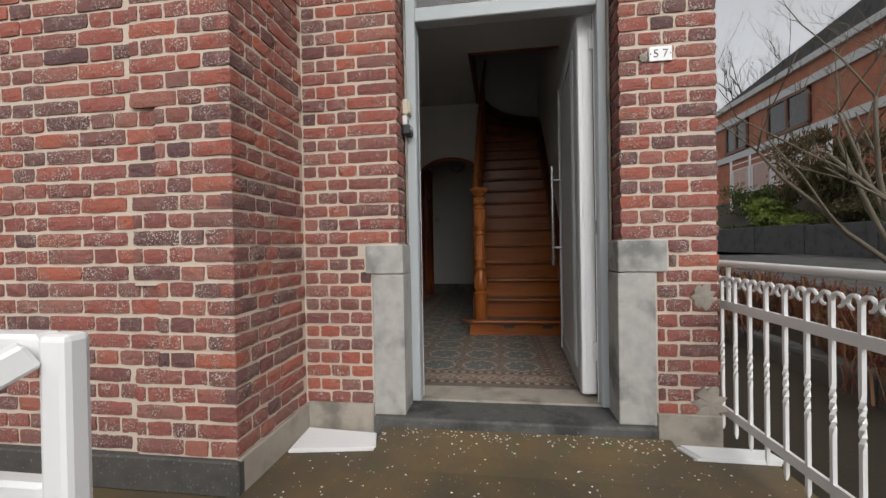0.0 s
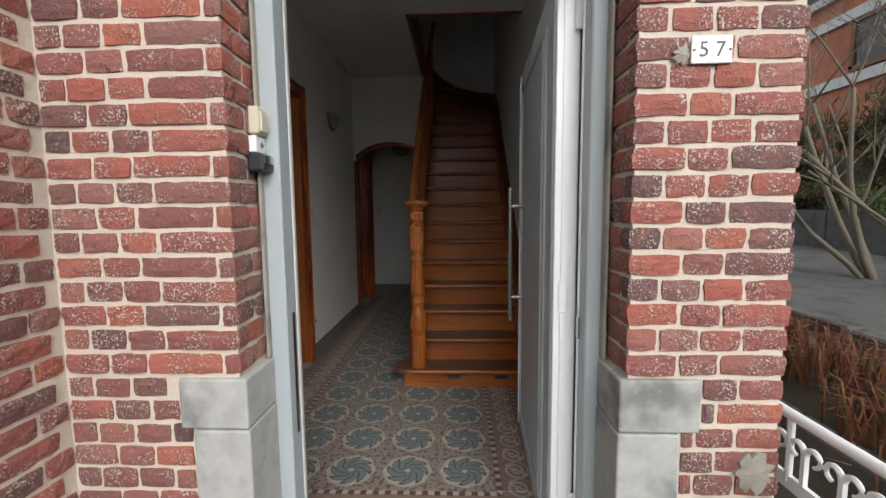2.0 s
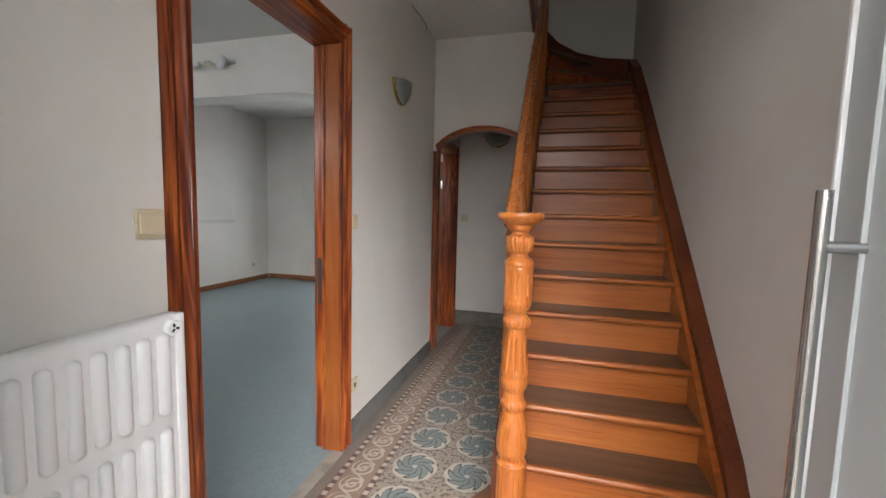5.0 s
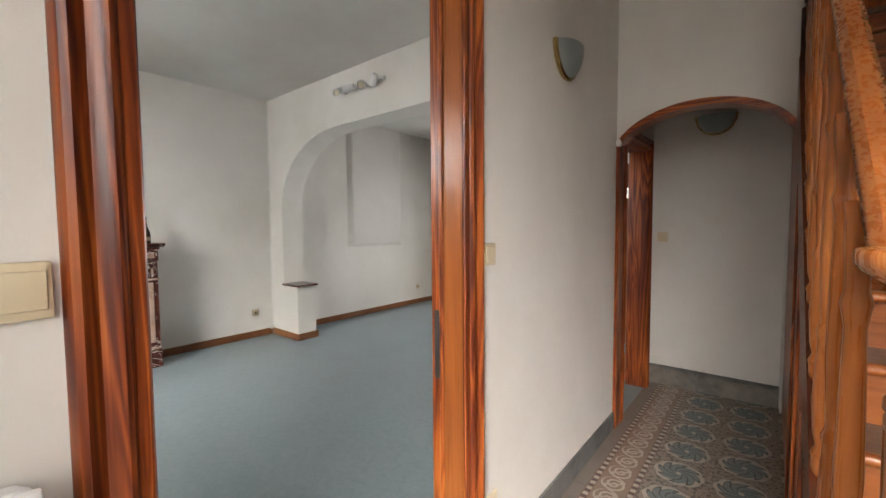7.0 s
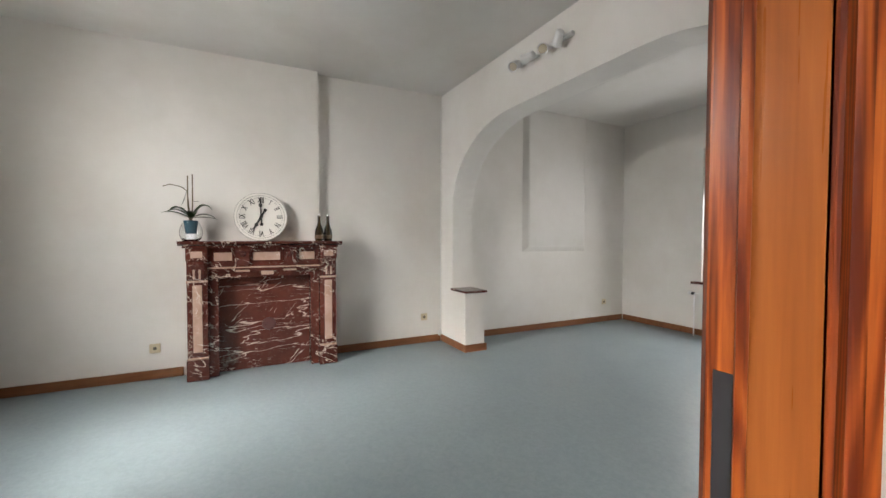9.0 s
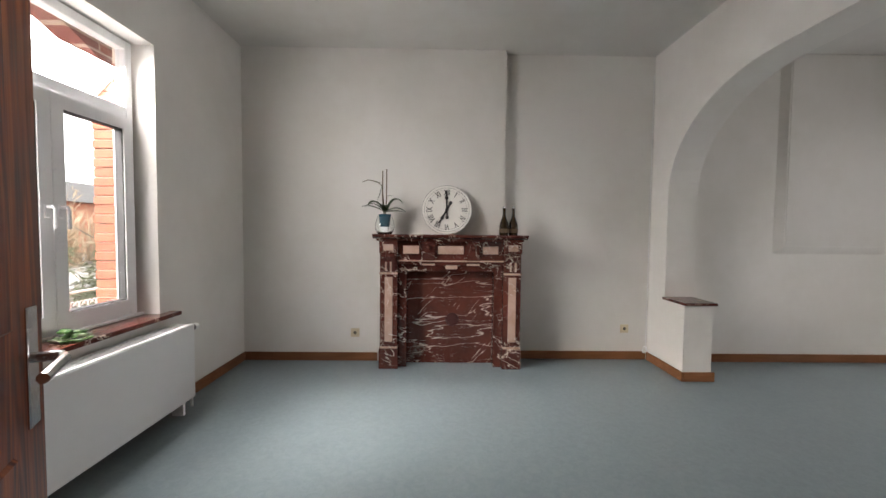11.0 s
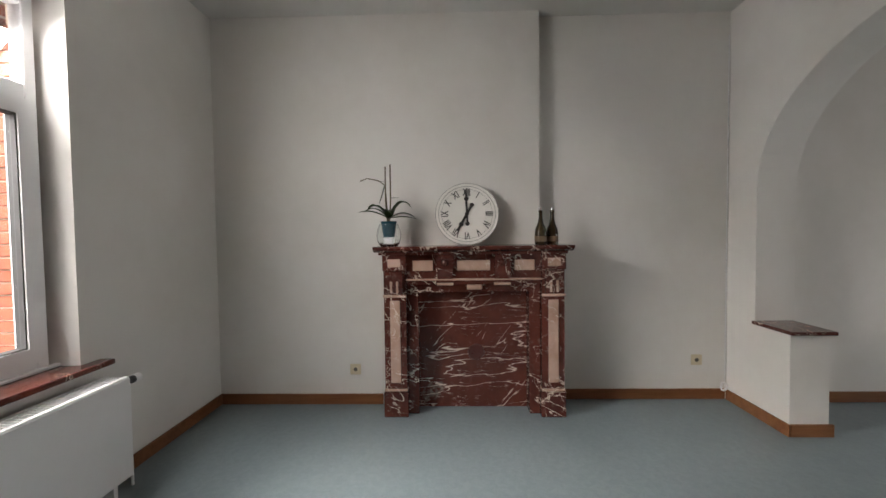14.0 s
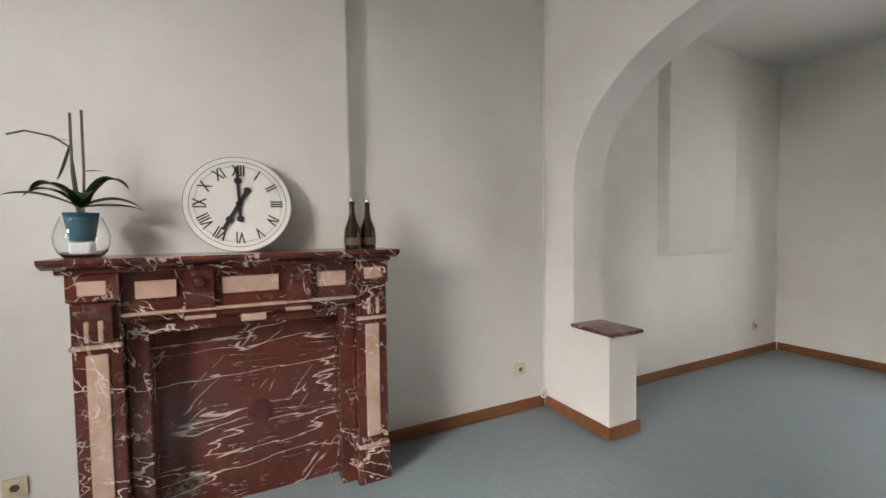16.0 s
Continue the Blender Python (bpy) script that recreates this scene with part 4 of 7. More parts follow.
def half_bowl(name, label, at, turn):
    """A wall lamp: half a frosted bowl with a brass edge, opening upwards."""
    t = thing(name, label, "wall lamp", at)
    m = Matrix.Translation(at) @ Matrix.Rotation(radians(turn), 4, "Z")
    bm = bmesh.new()
    N, K = 20, 10
    rows = []
    for j in range(K + 1):
        b = math.pi / 2 * j / K
        r, z = 0.125 * math.cos(b) ** 0.8, -0.14 * math.sin(b)
        rows.append([bm.verts.new((0.64 * r * math.sin(math.pi * i / N), -r * math.cos(math.pi * i / N), z + 0.06)) for i in range(N + 1)])
    for a, b in zip(rows, rows[1:]):
        for i in range(N):
            bm.faces.new((a[i], a[i + 1], b[i + 1], b[i]))
    bmesh.ops.remove_doubles(bm, verts=bm.verts, dist=1e-5)
    r = bmesh.ops.solidify(bm, geom=list(bm.faces), thickness=0.005)
    bmesh.ops.transform(bm, matrix=m, verts=bm.verts)
    part("glass_bowl", bm, FROST, t, "frosted glass half bowl", smooth=True)
    bm = bmesh.new()
    tube(bm, [(0.012, 0.13 * math.cos(math.pi * i / 24), 0.06 - 0.145 * math.sin(math.pi * i / 24)) for i in range(25)], 0.013, 8)
    bmesh.ops.transform(bm, matrix=m, verts=bm.verts)
    part("edge", bm, BRASS, t, "brass edge", smooth=True)
    return t


half_bowl("wall_lamp", "half-bowl frosted glass wall lamp with brass edge, unlit", (XH1 + 0.001, 3.07, 2.17), 0)
half_bowl("wall_lamp", "half-bowl frosted glass wall lamp on the end wall, unlit", (-0.56, 4.999, 2.17), -90)

WIRE = [(3.28, 2.85), (3.5, 2.866), (3.65, 2.864), (3.652, 2.825)]
wire = thing("wire_stub", "thin dark wire along the hall wall", "wire", (XH1 + 0.004, 3.3, 2.8))
bm = bmesh.new()
tube(bm, [(XH1 + 0.004, WIRE[0][0], WIRE[0][1]), (XH1 + 0.006, WIRE[1][0], WIRE[1][1]), (XH1 + 0.004, WIRE[2][0], WIRE[2][1]), (XH1 + 0.004, WIRE[3][0], WIRE[3][1])], 0.003, 6)
part("wire", bm, BLACKP, wire)

# ---- living room ----
FX = -4.9    # front of the fireplace pilasters
fp = thing("fireplace", "red-brown veined marble fireplace surround with pale inset panels", "fireplace", (-5.0, 1.8, 0))
WB = XL + 0.002


def slab(name, x0, x1, y0, y1, z0, z1, bev=0.004, material=None, label="", parent=None):
    return part(name, bx(x0, x1, y0, y1, z0, z1, bev=bev), material or MARBLE, parent or fp, label)


bm = bmesh.new()
prism(bm, [(WB, 1.192), (-4.83, 1.192), (-4.8, 1.205), (-4.782, 1.218), (-4.782, 1.232), (WB, 1.232)], "y", 1.113, 2.488)
part("mantel_shelf", bm, MARBLE, fp)
slab("shelf_moulding", WB, -4.845, 1.14, 2.46, 1.172, 1.192)
for y0, y1, back in ((1.165, 1.325, WB), (2.29, 2.45, XL - 0.087)):
    slab("plinth", back, -4.885, y0 - 0.008, y1 + 0.008, 0.0, 0.185, 0.006)
    slab("plinth_moulding", back, -4.89, y0 - 0.004, y1 + 0.004, 0.185, 0.205, 0.006, MARBLEPALE)
    pil = slab("pilaster", back, FX, y0, y1, 0.205, 1.172)
    ym = (y0 + y1) / 2
    slab("pilaster_panel", FX - 0.002, FX + 0.009, ym - 0.036, ym + 0.036, 0.25, 0.845, 0.003, MARBLEPALE, "pale pink marble inset", pil)
    slab("capital_band", FX - 0.002, FX + 0.02, y0 - 0.004, y1 + 0.004, 0.868, 0.888, 0.004, MARBLEPALE, "", pil)
    bm = bmesh.new()
    prism(bm, [(FX - 0.001, 0.89), (FX + 0.02, 0.89), (FX + 0.034, 0.94), (FX + 0.026, 0.99), (FX + 0.045, 1.03), (FX + 0.045, 1.055), (FX - 0.001, 1.055)], "y", ym - 0.058, ym + 0.058)
    part("console", bm, MARBLE, pil)
    for dy in (-0.022, 0.022):
        slab("console_bar", FX + 0.02, FX + 0.036, ym + dy - 0.009, ym + dy + 0.009, 0.9, 0.985, 0.004, MARBLEPALE, "", pil)
    slab("capital_block", FX - 0.002, FX + 0.03, y0 - 0.003, y1 + 0.003, 1.06, 1.172, 0.005, None, "", pil)
    slab("block_inset", FX + 0.028, FX + 0.036, ym - 0.045, ym + 0.045, 1.085, 1.142, 0.003, MARBLEPALE, "pale pink marble inset", pil)
slab("frieze", WB, FX - 0.01, 1.326, 2.289, 0.955, 1.171)
slab("frieze_ledge", WB, FX + 0.012, 1.326, 2.289, 0.985, 1.0, 0.004, MARBLEPALE)
for y0, y1 in ((1.375, 1.52), (1.69, 1.925), (2.095, 2.24)):
    slab("frieze_inset", FX - 0.012, FX + 0.004, y0, y1, 1.055, 1.13, 0.003, MARBLEPALE, "pale pink marble inset")
for ym in (1.605, 2.01):
    bm = bmesh.new()
    prism(bm, [(FX - 0.011, 0.97), (FX + 0.01, 0.975), (FX + 0.012, 1.02), (FX + 0.03, 1.07), (FX + 0.032, 1.13), (FX + 0.045, 1.15), (FX + 0.045, 1.17), (FX - 0.011, 1.17)], "y", ym - 0.055, ym + 0.055)
    br_ = part("bracket", bm, MARBLE, fp)
    bm = bmesh.new()
    bmesh.ops.create_icosphere(bm, subdivisions=3, radius=0.026, matrix=Matrix.Translation((FX + 0.03, ym, 1.115)))
    part("rosette", bm, MARBLE, br_, smooth=2)
slab("bracket_foot", FX - 0.011, FX + 0.022, 1.545, 1.665, 0.952, 0.97, 0.004, MARBLEPALE)
slab("bracket_foot", FX - 0.011, FX + 0.022, 1.95, 2.07, 0.952, 0.97, 0.004, MARBLEPALE)
for y0, y1 in ((1.326, 1.405), (2.21, 2.289)):
    slab("inner_jamb", WB, FX - 0.05, y0, y1, 0.0, 0.954)
slab("inner_lintel", WB, FX - 0.05, 1.405, 2.21, 0.895, 0.954)
slab("key_stone", FX - 0.05, FX - 0.02, 1.76, 1.87, 0.915, 0.955, 0.006, MARBLEPALE, "pale shield-shaped ornament")
slab("fireboard", WB, WB + 0.05, 1.405, 2.21, 0.0, 0.895, 0.0, BOARDMARBLE)
bm = bmesh.new()
lathe(bm, [(0, 0.062), (0.006, 0.06), (0.009, 0.05)], (WB + 0.05, 1.83, 0.42), 40, axis=Matrix.Rotation(radians(90), 3, "Y"))
part("flue_cover", bm, speckled("dark_marble_disc", (0.05, 0.014, 0.012), (0.08, 0.022, 0.018), 20, 0.3), fp, "round dark flue cover", smooth=True)


def text_mesh(name, body, size, m, material, parent, extrude=0.0005, bold=0.0):
    cu = bpy.data.curves.new(name, "FONT")
    cu.body, cu.size, cu.align_x, cu.align_y, cu.extrude = body, size, "CENTER", "CENTER", extrude
    cu.offset = bold
    tmp = bpy.data.objects.new(name, cu)
    scene.collection.objects.link(tmp)
    me = bpy.data.meshes.new_from_object(tmp.evaluated_get(bpy.context.evaluated_depsgraph_get()))
    bpy.data.objects.remove(tmp)
    me.materials.clear()
    me.materials.append(material)
    me.transform(m)
    ob = new(name, me)
    if parent is not None:
        me.transform(W[parent].inverted())
        ob.parent = parent
        W[ob] = W[parent]
    return ob


# clock leaning on the wall
R = 0.236
clock = thing("wall_clock", "large round white clock with black roman numerals, leaning on the mantel", "clock", (-4.95, 1.77, 1.232))
lean = radians(11)
CM = Matrix.Translation((-5.0, 1.77, 1.232)) @ Matrix.Rotation(-lean, 4, "Y") @ Matrix.Translation((0, 0, R)) @ Matrix(((0, 0, 1, 0), (1, 0, 0, 0), (0, 1, 0, 0), (0, 0, 0, 1)))
CLOCKW = speckled("clock_face_white", (0.8, 0.78, 0.74), (0.74, 0.71, 0.66), 4, 0.5, 0.0003, 60)
CLOCKB = speckled("clock_black", (0.02, 0.018, 0.018), (0.03, 0.028, 0.028), 8, 0.4, 0.0003, 60)
GREYL = speckled("clock_grey_line", (0.2, 0.19, 0.18), (0.26, 0.25, 0.24), 8, 0.5, 0.0003, 60)


def disc(prof, seg=72):
    bm = bmesh.new()
    lathe(bm, prof, (0, 0, 0), seg)
    bmesh.ops.transform(bm, matrix=CM, verts=bm.verts)
    return bm


part("dial", disc([(-0.02, R * 0.97), (-0.008, R), (0.004, R), (0.006, R - 0.012), (0.003, R - 0.02), (0.0025, 0.0001)]), CLOCKW, clock, smooth=True)
for r0, r1 in ((R - 0.004, R - 0.0005), (R * 0.885, R * 0.897), (R * 0.79, R * 0.797)):
    bm = bmesh.new()
    n = 72
    v = [[bm.verts.new((r * math.cos(2 * math.pi * i / n), r * math.sin(2 * math.pi * i / n), z)) for i in range(n)] for r, z in ((r0, 0.0052), (r1, 0.0052), (r1, 0.001), (r0, 0.001))]
    for a, b in zip(v, v[1:] + v[:1]):
        for i in range(n):
            bm.faces.new((a[i], a[(i + 1) % n], b[(i + 1) % n], b[i]))
    bmesh.ops.transform(bm, matrix=CM, verts=bm.verts)
    part("ring", bm, GREYL, clock)
for i, s in enumerate(("XII", "I", "II", "III", "IV", "V", "VI", "VII", "VIII", "IX", "X", "XI")):
    a = -radians(30 * i)
    m = CM @ Matrix.Rotation(a, 4, "Z") @ Matrix.Translation((0, R * 0.69, 0.0042)) @ Matrix.Diagonal((0.62, 1.0, 1, 1))
    text_mesh("numeral", s, 0.078, m, CLOCKB, clock, 0.0005, 0.0012)
text_mesh("maker_bar", "-----", 0.016, CM @ Matrix.Translation((0, R * 0.34, 0.004)), GREYL, clock)
for name, a, L, w in (("minute_hand", 2, 0.78, 0.014), ("hour_hand", 151, 0.62, 0.018)):
    bm = bmesh.new()
    box(bm, -w / 2, w / 2, -0.075, R * L, 0.006, 0.009)
    lathe(bm, [(0.006, 0.016), (0.0095, 0.016)], (0, -0.075, 0), 20)
    lathe(bm, [(0.006, 0.017), (0.0095, 0.017)], (0, R * L * 0.62, 0), 20)
    lathe(bm, [(0.006, 0.016), (0.012, 0.014)], (0, 0, 0), 20)
    bmesh.ops.transform(bm, matrix=CM @ Matrix.Rotation(radians(a), 4, "Z"), verts=bm.verts)
    part(name, bm, CLOCKB, clock)

# orchid in a blue pot inside a glass vase
PX_, PY_, PZ_ = -4.96, 1.2, 1.232
orchid = thing("orchid", "leggy orchid in a blue pot standing in a clear glass vase", "plant", (PX_, PY_, PZ_))
bm = bmesh.new()
lathe(bm, [(0.0, 0.056), (0.005, 0.064), (0.02, 0.077), (0.05, 0.088), (0.085, 0.09), (0.12, 0.082), (0.15, 0.069), (0.162, 0.067), (0.162, 0.0645), (0.15, 0.066), (0.12, 0.079), (0.085, 0.087), (0.05, 0.085), (0.02, 0.073), (0.01, 0.06), (0.009, 0.0005)], (PX_, PY_, PZ_), 40)
gv = part("glass_vase", bm, GLASS, orchid, "clear glass vase", smooth=True)
gv.visible_shadow = False
part("white_block", bx(PX_ - 0.036, PX_ + 0.036, PY_ - 0.036, PY_ + 0.036, PZ_ + 0.012, PZ_ + 0.065, bev=0.008), WHITEPAINT, orchid)
bm = bmesh.new()
lathe(bm, [(0.066, 0.038), (0.075, 0.042), (0.165, 0.055), (0.172, 0.058), (0.18, 0.058), (0.18, 0.052), (0.165, 0.05), (0.16, 0.001)], (PX_, PY_, PZ_), 40)
part("blue_pot", bm, speckled("blue_glaze", (0.018, 0.07, 0.1), (0.035, 0.1, 0.135), 12, 0.2), orchid, "glazed blue pot", smooth=True)
LEAF = speckled("orchid_leaf", (0.03, 0.06, 0.018), (0.05, 0.085, 0.03), 14, 0.35)
STEM = speckled("orchid_stem", (0.09, 0.075, 0.04), (0.13, 0.1, 0.055), 30, 0.6)


def strap_leaf(parent, base, az, length, rise, width, droop, material, name="leaf"):
    bm = bmesh.new()
    n = 12
    d, s = Vector((math.cos(az), math.sin(az), 0)), Vector((-math.sin(az), math.cos(az), 0))
    rows = []
    for i in range(n + 1):
        t = i / n
        c = Vector(base) + d * length * t + Vector((0, 0, rise * math.sin(t * 2.2) - droop * t * t))
        w = width * math.sin(math.pi * min(1, 0.12 + t * 0.88)) ** 0.6 if t < 1 else 0.001
        rows.append([bm.verts.new(c + s * w * u + Vector((0, 0, 0.35 * w * abs(u)))) for u in (-1, 0, 1)])
    for a, b in zip(rows, rows[1:]):
        for i in range(2):
            bm.faces.new((a[i], a[i + 1], b[i + 1], b[i]))
    bmesh.ops.solidify(bm, geom=list(bm.faces), thickness=0.003)
    return part(name, bm, material, parent, smooth=2)


for az, L, rise, w, dr_ in ((-100, 0.15, 0.06, 0.024, 0.02), (75, 0.16, 0.075, 0.02, 0.03), (100, 0.18, 0.03, 0.016, 0.04), (-75, 0.2, 0.03, 0.014, 0.0), (20, 0.11, 0.04, 0.022, 0.03), (95, 0.19, 0.01, 0.012, 0.02), (-110, 0.19, 0.05, 0.012, 0.02)):
    strap_leaf(orchid, (PX_, PY_, PZ_ + 0.2), radians(az), L * 1.1, rise * 1.7, w * 1.75, dr_, LEAF)
for dy, h in ((-0.02, 0.575), (0.016, 0.59)):
    bm = bmesh.new()
    tube(bm, [(PX_, PY_ + dy * 0.4, PZ_ + 0.16), (PX_ + 0.004, PY_ + dy, PZ_ + 0.33), (PX_, PY_ + dy, PZ_ + h)], 0.005, 6)
    part("stake", bm, STEM, orchid)
bm = bmesh.new()
tube(bm, [(PX_, PY_, PZ_ + 0.17), (PX_, PY_ - 0.012, PZ_ + 0.3), (PX_, PY_ - 0.024, PZ_ + 0.44), (PX_ + 0.01, PY_ - 0.07, PZ_ + 0.475), (PX_ + 0.015, PY_ - 0.15, PZ_ + 0.49), (PX_ + 0.02, PY_ - 0.2, PZ_ + 0.47)], 0.0042, 6)
part("flower_stem", bm, STEM, orchid)
strap_leaf(orchid, (PX_, PY_ - 0.02, PZ_ + 0.455), radians(-95), 0.05, -0.07, 0.013, 0.09, LEAF)
strap_leaf(orchid, (PX_, PY_ + 0.016, PZ_ + 0.345), radians(85), 0.06, 0.004, 0.009, 0.0, LEAF)
strap_leaf(orchid, (PX_, PY_ - 0.03, PZ_ + 0.465), radians(-90), 0.06, 0.004, 0.006, 0.0, LEAF)

# two bottles
BOT = Mat("bottle_glass", 0.08)
BOT.color((0.035, 0.02, 0.007))
BOT.set("Transmission Weight", 0.12).set("IOR", 1.45)
BOT = BOT.m
LABEL = speckled("bottle_label", (0.16, 0.1, 0.05), (0.1, 0.06, 0.03), 30, 0.6)
for p, lab in (((-4.985, 2.3, 1.232), "dark amber glass bottle with brown label"), ((-5.02, 2.392, 1.232), "dark amber glass bottle beside another on the mantel")):
    b = thing("bottle", lab, "bottle", p, group="bottles on the mantel")
    bm = bmesh.new()
    lathe(bm, [(0, 0.036), (0.004, 0.042), (0.075, 0.043), (0.11, 0.039), (0.155, 0.021), (0.19, 0.0145), (0.235, 0.013), (0.237, 0.016), (0.248, 0.016), (0.25, 0.011)], p, 28)
    body = part("body", bm, BOT, b, smooth=True)
    bm = bmesh.new()
    lathe(bm, [(0.022, 0.0434), (0.06, 0.0436)], p, 28)
    part("label", bm, LABEL, body)
    bm = bmesh.new()
    lathe(bm, [(0.248, 0.011), (0.258, 0.012), (0.27, 0.008)], p, 14)
    part("stopper", bm, STEEL, b, smooth=True)

plate("power_socket", "ivory power socket beside the fireplace", (XL, 0.896, 0.274), 0.082, 0.082, "+x", [("socket_ring", 0.0, 0.04, 0.04)])
plate("power_socket", "ivory power socket beside the arch", (XL - 0.09, 3.557, 0.31), 0.082, 0.082, "+x", [("socket_ring", 0.0, 0.04, 0.04)])
plate("power_socket", "ivory power socket on the rear room wall", (XL - 0.023, 6.5, 0.3), 0.08, 0.08, "+x", [("socket_ring", 0.0, 0.04, 0.04)])
cab = thing("cable", "white cable running up the corner to a small junction box", "cable", (XL - 0.07, 3.77, 0.08))
bm = bmesh.new()
tube(bm, [(XL - 0.08, 3.775, 0.1 + 0.3 * i) for i in range(10)], 0.004, 6)
part("cord", bm, WHITEPAINT, cab)
bm = bmesh.new()
tube(bm, [(XL - 0.06 + 0.03 * math.cos(a), 3.755 + 0.01 * math.sin(a), 0.105 + 0.028 * math.sin(a)) for a in [i * 0.5 for i in range(13)]], 0.008, 6)
part("loop", bm, WHITEPAINT, cab)


# ---- windows ----
def pane(parent, x0, x1, y, z0, z1):
    p = part("pane", bx(x0, x1, y - 0.004, y + 0.004, z0, z1), GLASS, parent)
    p.visible_shadow = False
    return p


def two_sash_window(name, label, x0, x1, yc, z0, z1, zt, inward, handle=True):
    """A white window: fixed transom light over two casements. inward: +1 if the room lies towards +y."""
    w = thing(name, label, "window", ((x0 + x1) / 2, yc, z0), kind="structure")
    f, d = 0.055, 0.035
    for b in ((x0, x0 + f, z0, z1), (x1 - f, x1, z0, z1), (x0 + f, x1 - f, z0, z0 + f), (x0 + f, x1 - f, z1 - f, z1), (x0 + f, x1 - f, zt - 0.045, zt + 0.045)):
        part("window_frame", bx(b[0], b[1], yc - d, yc + d, b[2], b[3], bev=0.004), PVC, w)
    xm = (x0 + x1) / 2
    pane(w, x0 + f - 0.005, x1 - f + 0.005, yc, zt + 0.04, z1 - f + 0.005)
    for a, b in ((x0 + f - 0.018, xm), (xm, x1 - f + 0.018)):
        s = 0.072
        za, zb = z0 + f - 0.018, zt - 0.03
        ys = yc + inward * 0.022
        sash = part("sash", boxes((a + 0.002, a + s, ys - d, ys + d, za, zb), (b - s, b - 0.002, ys - d, ys + d, za, zb), (a + s, b - s, ys - d, ys + d, za, za + s), (a + s, b - s, ys - d, ys + d, zb - s, zb)), PVC, w)
        for p in ((a + s, a + s + 0.006, za + s, zb - s), (b - s - 0.006, b - s, za + s, zb - s), (a + s + 0.006, b - s - 0.006, za + s, za + s + 0.006), (a + s + 0.006, b - s - 0.006, zb - s - 0.006, zb - s)):
            part("seal", bx(p[0], p[1], ys - d + 0.012, ys + d - 0.008, p[2], p[3]), RUBBER, sash)
        pane(sash, a + s, b - s, ys, za + s, zb - s)
        if handle:
            hx = b - 0.038 if b == xm else a + 0.038
            hz = (za + zb) / 2
            bm = bx(hx - 0.014, hx + 0.014, ys + inward * d - 0.006, ys + inward * d + 0.008, hz - 0.035, hz + 0.035, bev=0.004)
            y1 = ys + inward * (d + 0.045)
            tube(bm, [(hx, ys + inward * d, hz + 0.02), (hx, y1 - inward * 0.008, hz + 0.022), (hx, y1, hz + 0.01), (hx, y1, hz - 0.09)], 0.009, 8)
            part("handle", bm, PVC, sash, "white lever handle", smooth=True)
    return w


two_sash_window("window_1", "white two-casement window with a wide top light", WX0 + 0.03, WX1 - 0.03, -0.335, WZ0 + 0.012, WZ1 - 0.01, 1.985, 1)
# brick head and reveals of the front window, outside
so = thing("window_1_surround", "red brick reveals and shallow arch outside the window", "window surround", (-3.34, -0.47, 0.7), kind="structure")
bm = bmesh.new()
crv = [(WX0 + 0.06 + (WX1 - WX0 - 0.12) * i / 14, 2.24 + 0.2 * math.sin(math.pi * i / 14)) for i in range(15)]
over_curve(bm, crv, 3.6, BY, -0.402)
part("brick_arch", bm, FARBRICK, so)
ARCHB = speckled("orange_brick", (0.4, 0.12, 0.06), (0.28, 0.075, 0.045), 14, 0.85, 0.004, 90)
for i in range(27):
    z = WZ0 + 0.0 + i * 0.06
    for x0, x1 in ((WX0 - 0.002, WX0 + 0.075 - (i % 2) * 0.006), (WX1 - 0.075 + (i % 2) * 0.006, WX1 + 0.002)):
        part("brick", bx(x0, x1, BY, -0.375, z + 0.004, z + 0.056, bev=0.003), ARCHB, so)
    part("joint", bx(WX0 - 0.002, WX0 + 0.06, BY + 0.004, -0.377, z - 0.004, z + 0.004), MORTAR, so)
sill = thing("window_sill", "polished dark red marble window sill", "window sill", (-3.34, -0.2, 0.66), kind="structure")
part("slab", bx(WX0 - 0.12, WX1 + 0.12, -0.305, YF + 0.075, 0.662, 0.69, bev=0.006, seg=2), MARBLE, sill)
part("outer_sill", bx(WX0, WX1, BY - 0.03, -0.37, 0.6, 0.675), BLUESTONE, sill)
part("white_strip", bx(WX0 + 0.001, WX1 - 0.001, -0.3, -0.27, 0.691, 0.706, bev=0.003), PVC, sill)


